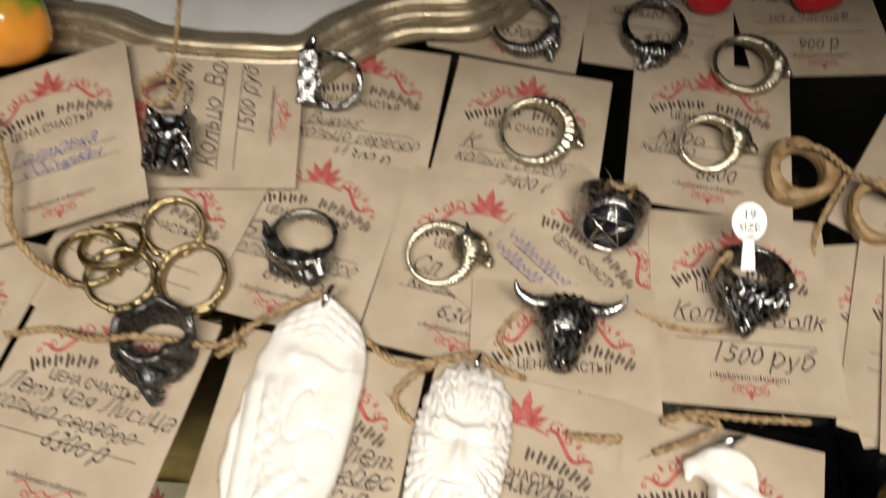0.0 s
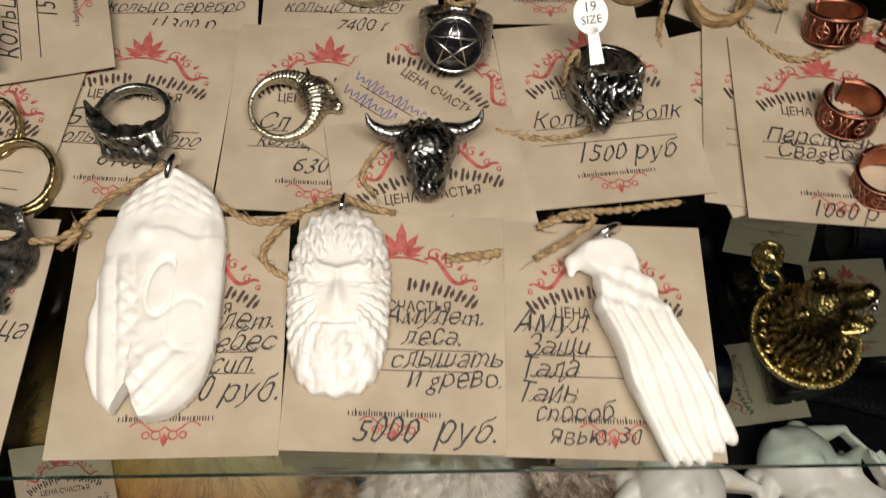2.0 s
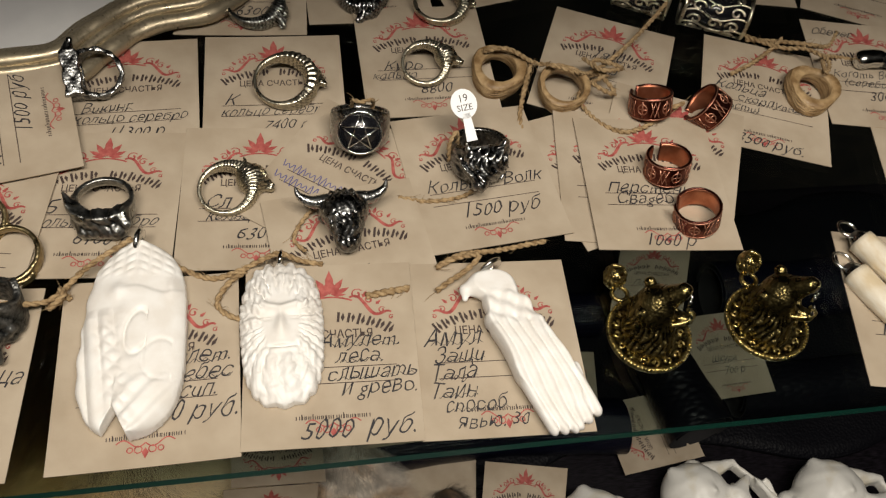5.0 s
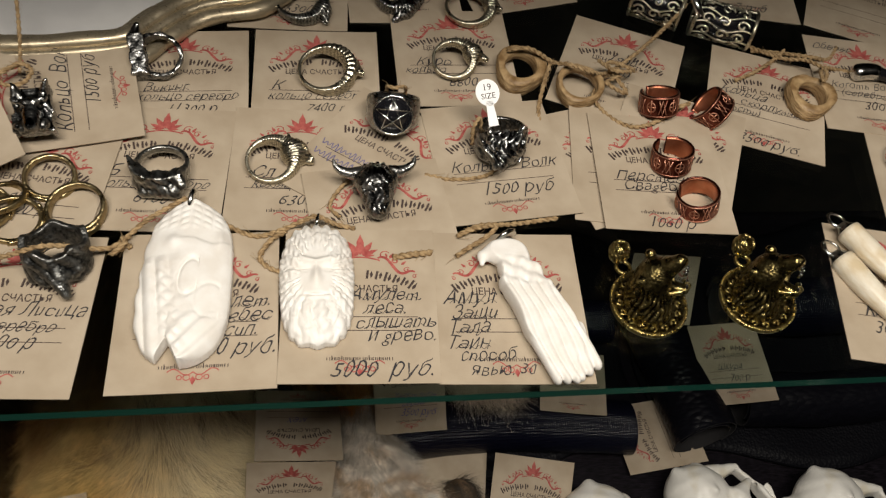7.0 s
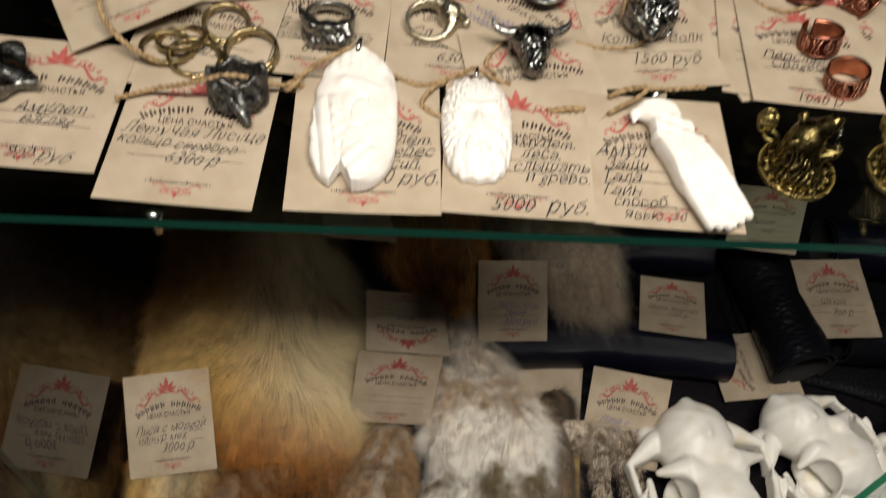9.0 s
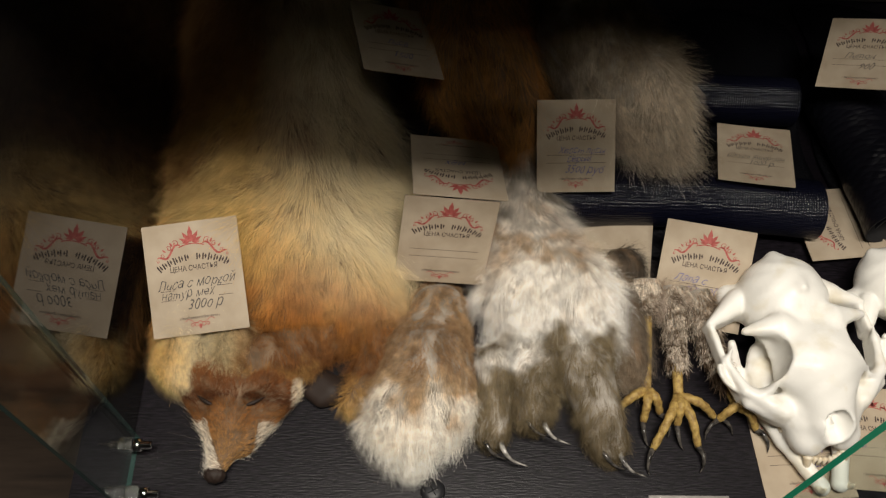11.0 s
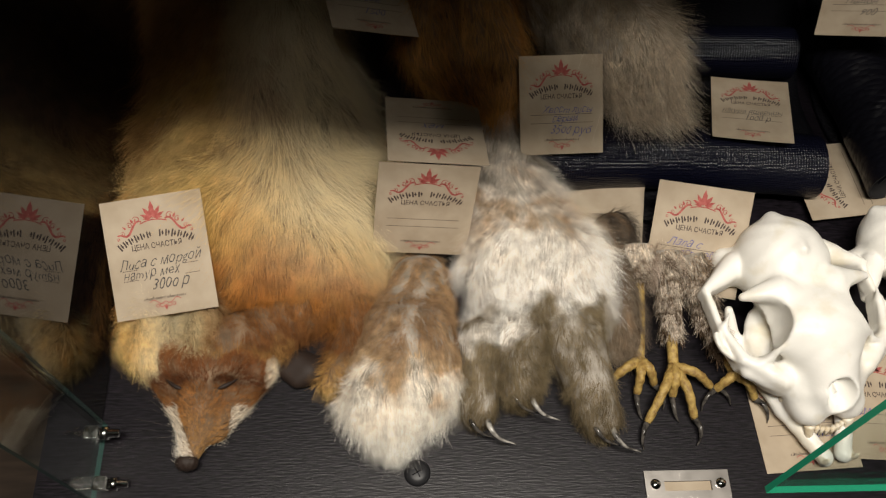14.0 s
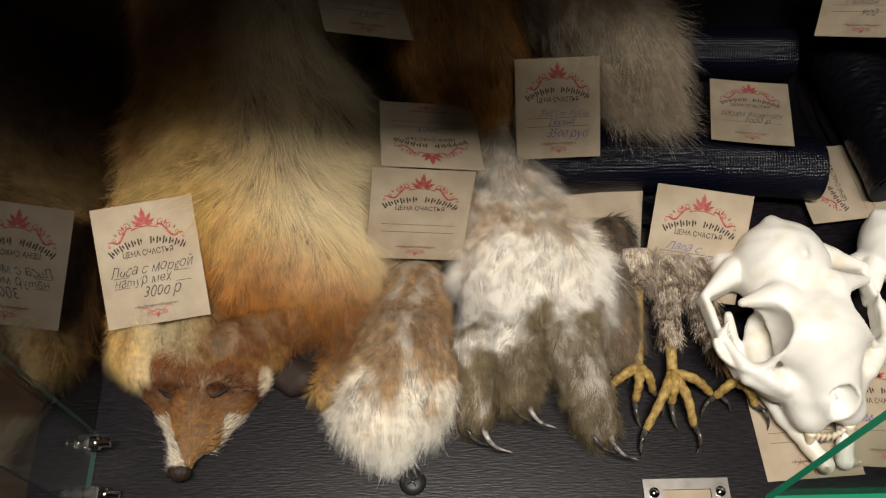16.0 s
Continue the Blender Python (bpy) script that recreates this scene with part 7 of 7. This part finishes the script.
def flat_skin(x0, x1, y0, y1, label):
    """A soft skin spread on the board, thick and wavy, with an uneven rim."""
    nx, ny = 40, 26
    top, faces = [], []
    for low in (0, 1):
        for j in range(ny + 1):
            for i in range(nx + 1):
                u, v = i / nx, j / ny
                x = x0 + (x1 - x0) * u + 0.010 * math.sin(7 * v + 2) * (abs(u - 0.5) * 2) ** 3
                y = y0 + (y1 - y0) * v + 0.012 * math.sin(9 * u + 1) * (abs(v - 0.5) * 2) ** 3
                top.append((x, y, 0.0006 if low else 0.0040 + 0.0016 * (1 + math.sin(60 * x + 35 * y) * math.sin(48 * y - 20 * x))))
    n = (nx + 1) * (ny + 1)
    q = lambda i, j: j * (nx + 1) + i
    for j in range(ny):
        for i in range(nx):
            a, b, c, d = q(i, j), q(i + 1, j), q(i + 1, j + 1), q(i, j + 1)
            faces += [(a, b, c, d), (d + n, c + n, b + n, a + n)]
    for i in range(nx):
        faces += [(q(i, 0) + n, q(i + 1, 0) + n, q(i + 1, 0), q(i, 0)), (q(i, ny), q(i + 1, ny), q(i + 1, ny) + n, q(i, ny) + n)]
    for j in range(ny):
        faces += [(q(0, j), q(0, j + 1), q(0, j + 1) + n, q(0, j) + n), (q(nx, j) + n, q(nx, j + 1) + n, q(nx, j + 1), q(nx, j))]
    return tagged(part("leather_skin", raw("leather_skin", top, faces), DULL_SKIN), label, "leather")


flat_skin(0.005, 0.225, 0.100, 0.330, "black leather skin spread under the rolled skins")
flat_skin(0.236, 0.575, 0.095, 0.340, "black leather skin spread at the end of the case")

# ---- price cards among the furs ----


price_card(by_corners((-0.262, 0.064, 0.074), (-0.205, 0.070, 0.081), (-0.252, 0.006, 0.044)), "kraft price card leaning on the fox pelt", (("Лиса с мордой", 0.0080, 0.0, -0.0055), ("натур мех", 0.0075, -0.006, -0.0118), ("3000 р", 0.0090, 0.004, -0.0195)), None, (-0.4, 0.0))
fold = price_card(by_corners((-0.098, 0.079, 0.095), (-0.038, 0.079, 0.089), (-0.104, 0.055, 0.032)), "folded kraft price card standing on the hare foot", (), None, (0.0, 0.0))
flap = price_card(by_corners((-0.0955, 0.1450, 0.0700), (-0.0355, 0.1450, 0.0640), (-0.098, 0.0802, 0.0960)) @ rotm(180), "upper flap of a folded kraft price card", (("мех", 0.0085, 0, -0.0062),), BLUE_PEN, (0, 0))
price_card(by_corners((0.082, 0.096, 0.048), (0.140, 0.083, 0.052), (0.062, 0.046, 0.013)), "kraft price card standing behind the hawk feet", (("Лапа с", 0.0080, -0.008, -0.0055), ("ястреба", 0.0072, 0.002, -0.0118), ("3000 руб", 0.0090, 0.006, -0.0200)), BLUE_PEN, (0.2, 0.1))
price_card(by_corners((-0.0100, 0.1636, 0.0875), (0.0440, 0.1650, 0.0890), (-0.0074, 0.1138, 0.0490), 0.90), "kraft price card tucked beside the grey fur", (("Хвост лисы", 0.0072, 0.004, -0.0055), ("серый", 0.0072, 0.002, -0.0118), ("3500 руб", 0.0085, 0.006, -0.0205)), BLUE_PEN, (0.2, 0.0))
price_card(by_corners((0.1340, 0.1860, 0.0400), (0.1850, 0.1760, 0.0460), (0.1210, 0.1310, 0.0500), 0.87), "kraft price card lying on the lizard skin", (("Шкура ящерицы", 0.0068, 0.0, -0.0055), ("1000 р", 0.0080, 0.004, -0.0130)), None, (0.6, 0.0))
price_card(pose(0.2290, 0.1200, 0.0085, 0, 0, 97), "kraft price card lying sideways among the skins", (), None, (0.4, 0.2))
price_card(pose(0.1620, -0.0470, 0.0009, 0, 0, 3), "kraft price card lying under a skull", (("Череп", 0.0085, 0.004, -0.0055), ("рыси", 0.0080, 0.010, -0.0150)), BLUE_PEN, (0, 0))
price_card(pose(0.2140, -0.0420, 0.0016, 0, 0, -4), "kraft price card lying under two skulls", (("с К", 0.0085, -0.016, 0.0020), ("Иом", 0.0080, -0.014, -0.0075)), BLUE_PEN, (0, 0))
price_card(by_corners((0.2570, 0.1920, 0.0620), (0.3170, 0.1950, 0.0620), (0.2430, 0.1250, 0.0540)), "kraft price card lying on crocodile skins", (("Шкура", 0.0080, -0.004, -0.0055), ("700 р", 0.0085, 0.002, -0.0160)), None, (0.2, 0.0))
price_card(by_corners((-0.1400, 0.2273, 0.1100), (-0.0870, 0.2370, 0.0906), (-0.1260, 0.1624, 0.1146), 0.95), "dim kraft price card on a pelt", (("Лиса", 0.0080, 0.0, -0.0055), ("1500", 0.0085, 0.002, -0.0180)), BLUE_PEN, (0.4, 0.3))
price_card(pose(0.0480, 0.0900, 0.0160, 10, 0, -8), "kraft price card half under the furs", (), None, (0, 0), printed=False)
price_card(by_corners((0.2195, 0.2542, 0.0824), (0.2653, 0.2328, 0.1046), (0.1960, 0.1950, 0.0740), 0.92), "kraft price card on a dark crocodile skin", (("Питон", 0.0080, -0.004, -0.0055), ("900", 0.0085, 0.002, -0.0160)), None, (0.3, 0.1))

# ---- small fittings ----
plug = tagged(empty("cover_plug"), "black plastic cover plug in the base board", "plug")
prof = [(0.0078, 0.0), (0.0078, 0.0012), (0.0068, 0.0026), (0.0040, 0.0034), (0.0, 0.0037)]
pv = [(r * math.cos(a), r * math.sin(a), z) for r, z in prof[:-1] for a in np.linspace(0, 2 * math.pi, 32, endpoint=False)] + [(0, 0, prof[-1][1])]
pf = [(k * 32 + i, k * 32 + (i + 1) % 32, (k + 1) * 32 + (i + 1) % 32, (k + 1) * 32 + i) for k in range(3) for i in range(32)] + [(96 + i, 96 + (i + 1) % 32, 128) for i in range(32)]
PLASTIC = material("dull_black_plastic", (0.016, 0.016, 0.018), 0.42, 0, 0.3)
solid("dome", (pv, pf), PLASTIC, plug)
for a in (0.5, 0.5 + math.pi / 2):
    solid("cross_slot", tube([(-0.0035 * math.cos(a), -0.0035 * math.sin(a), 0.0032), (0, 0, 0.0036), (0.0035 * math.cos(a), 0.0035 * math.sin(a), 0.0032)], 0.0004, 6), BLACK_ENAMEL, plug)
plug.matrix_world = pose(-0.0770, -0.0790, 0.0003)
lock = tagged(empty("strike_plate"), "steel lock plate with a slot screwed to the board", "lock plate")
bm = bmesh.new()
for b in ((0.0585, -0.1010, 0.0004, 0.0700, -0.0805, 0.0018), (0.0985, -0.1010, 0.0004, 0.1095, -0.0805, 0.0018), (0.0700, -0.0868, 0.0004, 0.0985, -0.0805, 0.0018), (0.0700, -0.1010, 0.0004, 0.0985, -0.0925, 0.0018)):
    box(bm, *b)
bmesh.ops.remove_doubles(bm, verts=bm.verts, dist=1e-5)
part("plate", bm, BRUSHED, lock)
for x in (0.0645, 0.1040):
    solid("screw", moved(disc(0.0030, 0.0010, 20), Matrix.Translation((x, -0.0885, 0.0018))), CHROME, lock)
part("slot_lining", box(bmesh.new(), 0.0702, -0.0923, 0.0003, 0.0983, -0.0870, 0.0006), PAPER, lock)
for x, y, z in ((-0.2600, -0.0560, 0.016), (-0.2540, -0.0830, 0.006)):
    clamp = tagged(empty("glass_clamp"), "small chrome clamp holding the glass door", "clamp", "glass clamps")
    solid("stud", moved(tube([(0, 0, 0), (0.004, 0, 0), (0.0042, 0, 0), (0.010, 0, 0)], [0.0040, 0.0040, 0.0026, 0.0024], 14), Matrix.Translation((x, y, z))), CHROME, clamp)
    part("jaw", box(bmesh.new(), x - 0.009, y - 0.004, z - 0.004, x - 0.001, y + 0.004, z + 0.004, 0.0008), CHROME, clamp)
    part("foot", box(bmesh.new(), x - 0.010, y - 0.003, 0.0002, x - 0.004, y + 0.003, max(z - 0.006, 0.0006)), CHROME, clamp)
pin = tagged(empty("shelf_peg"), "small steel peg under the glass shelf", "peg")
solid("peg", tube([(-0.172, 0.004, SHELF - 0.0065), (-0.172, 0.004, SHELF - 0.0100), (-0.172, 0.004, SHELF - 0.0102), (-0.172, 0.004, SHELF - 0.020)], [0.0042, 0.0042, 0.0026, 0.0022], 14), CHROME, pin)
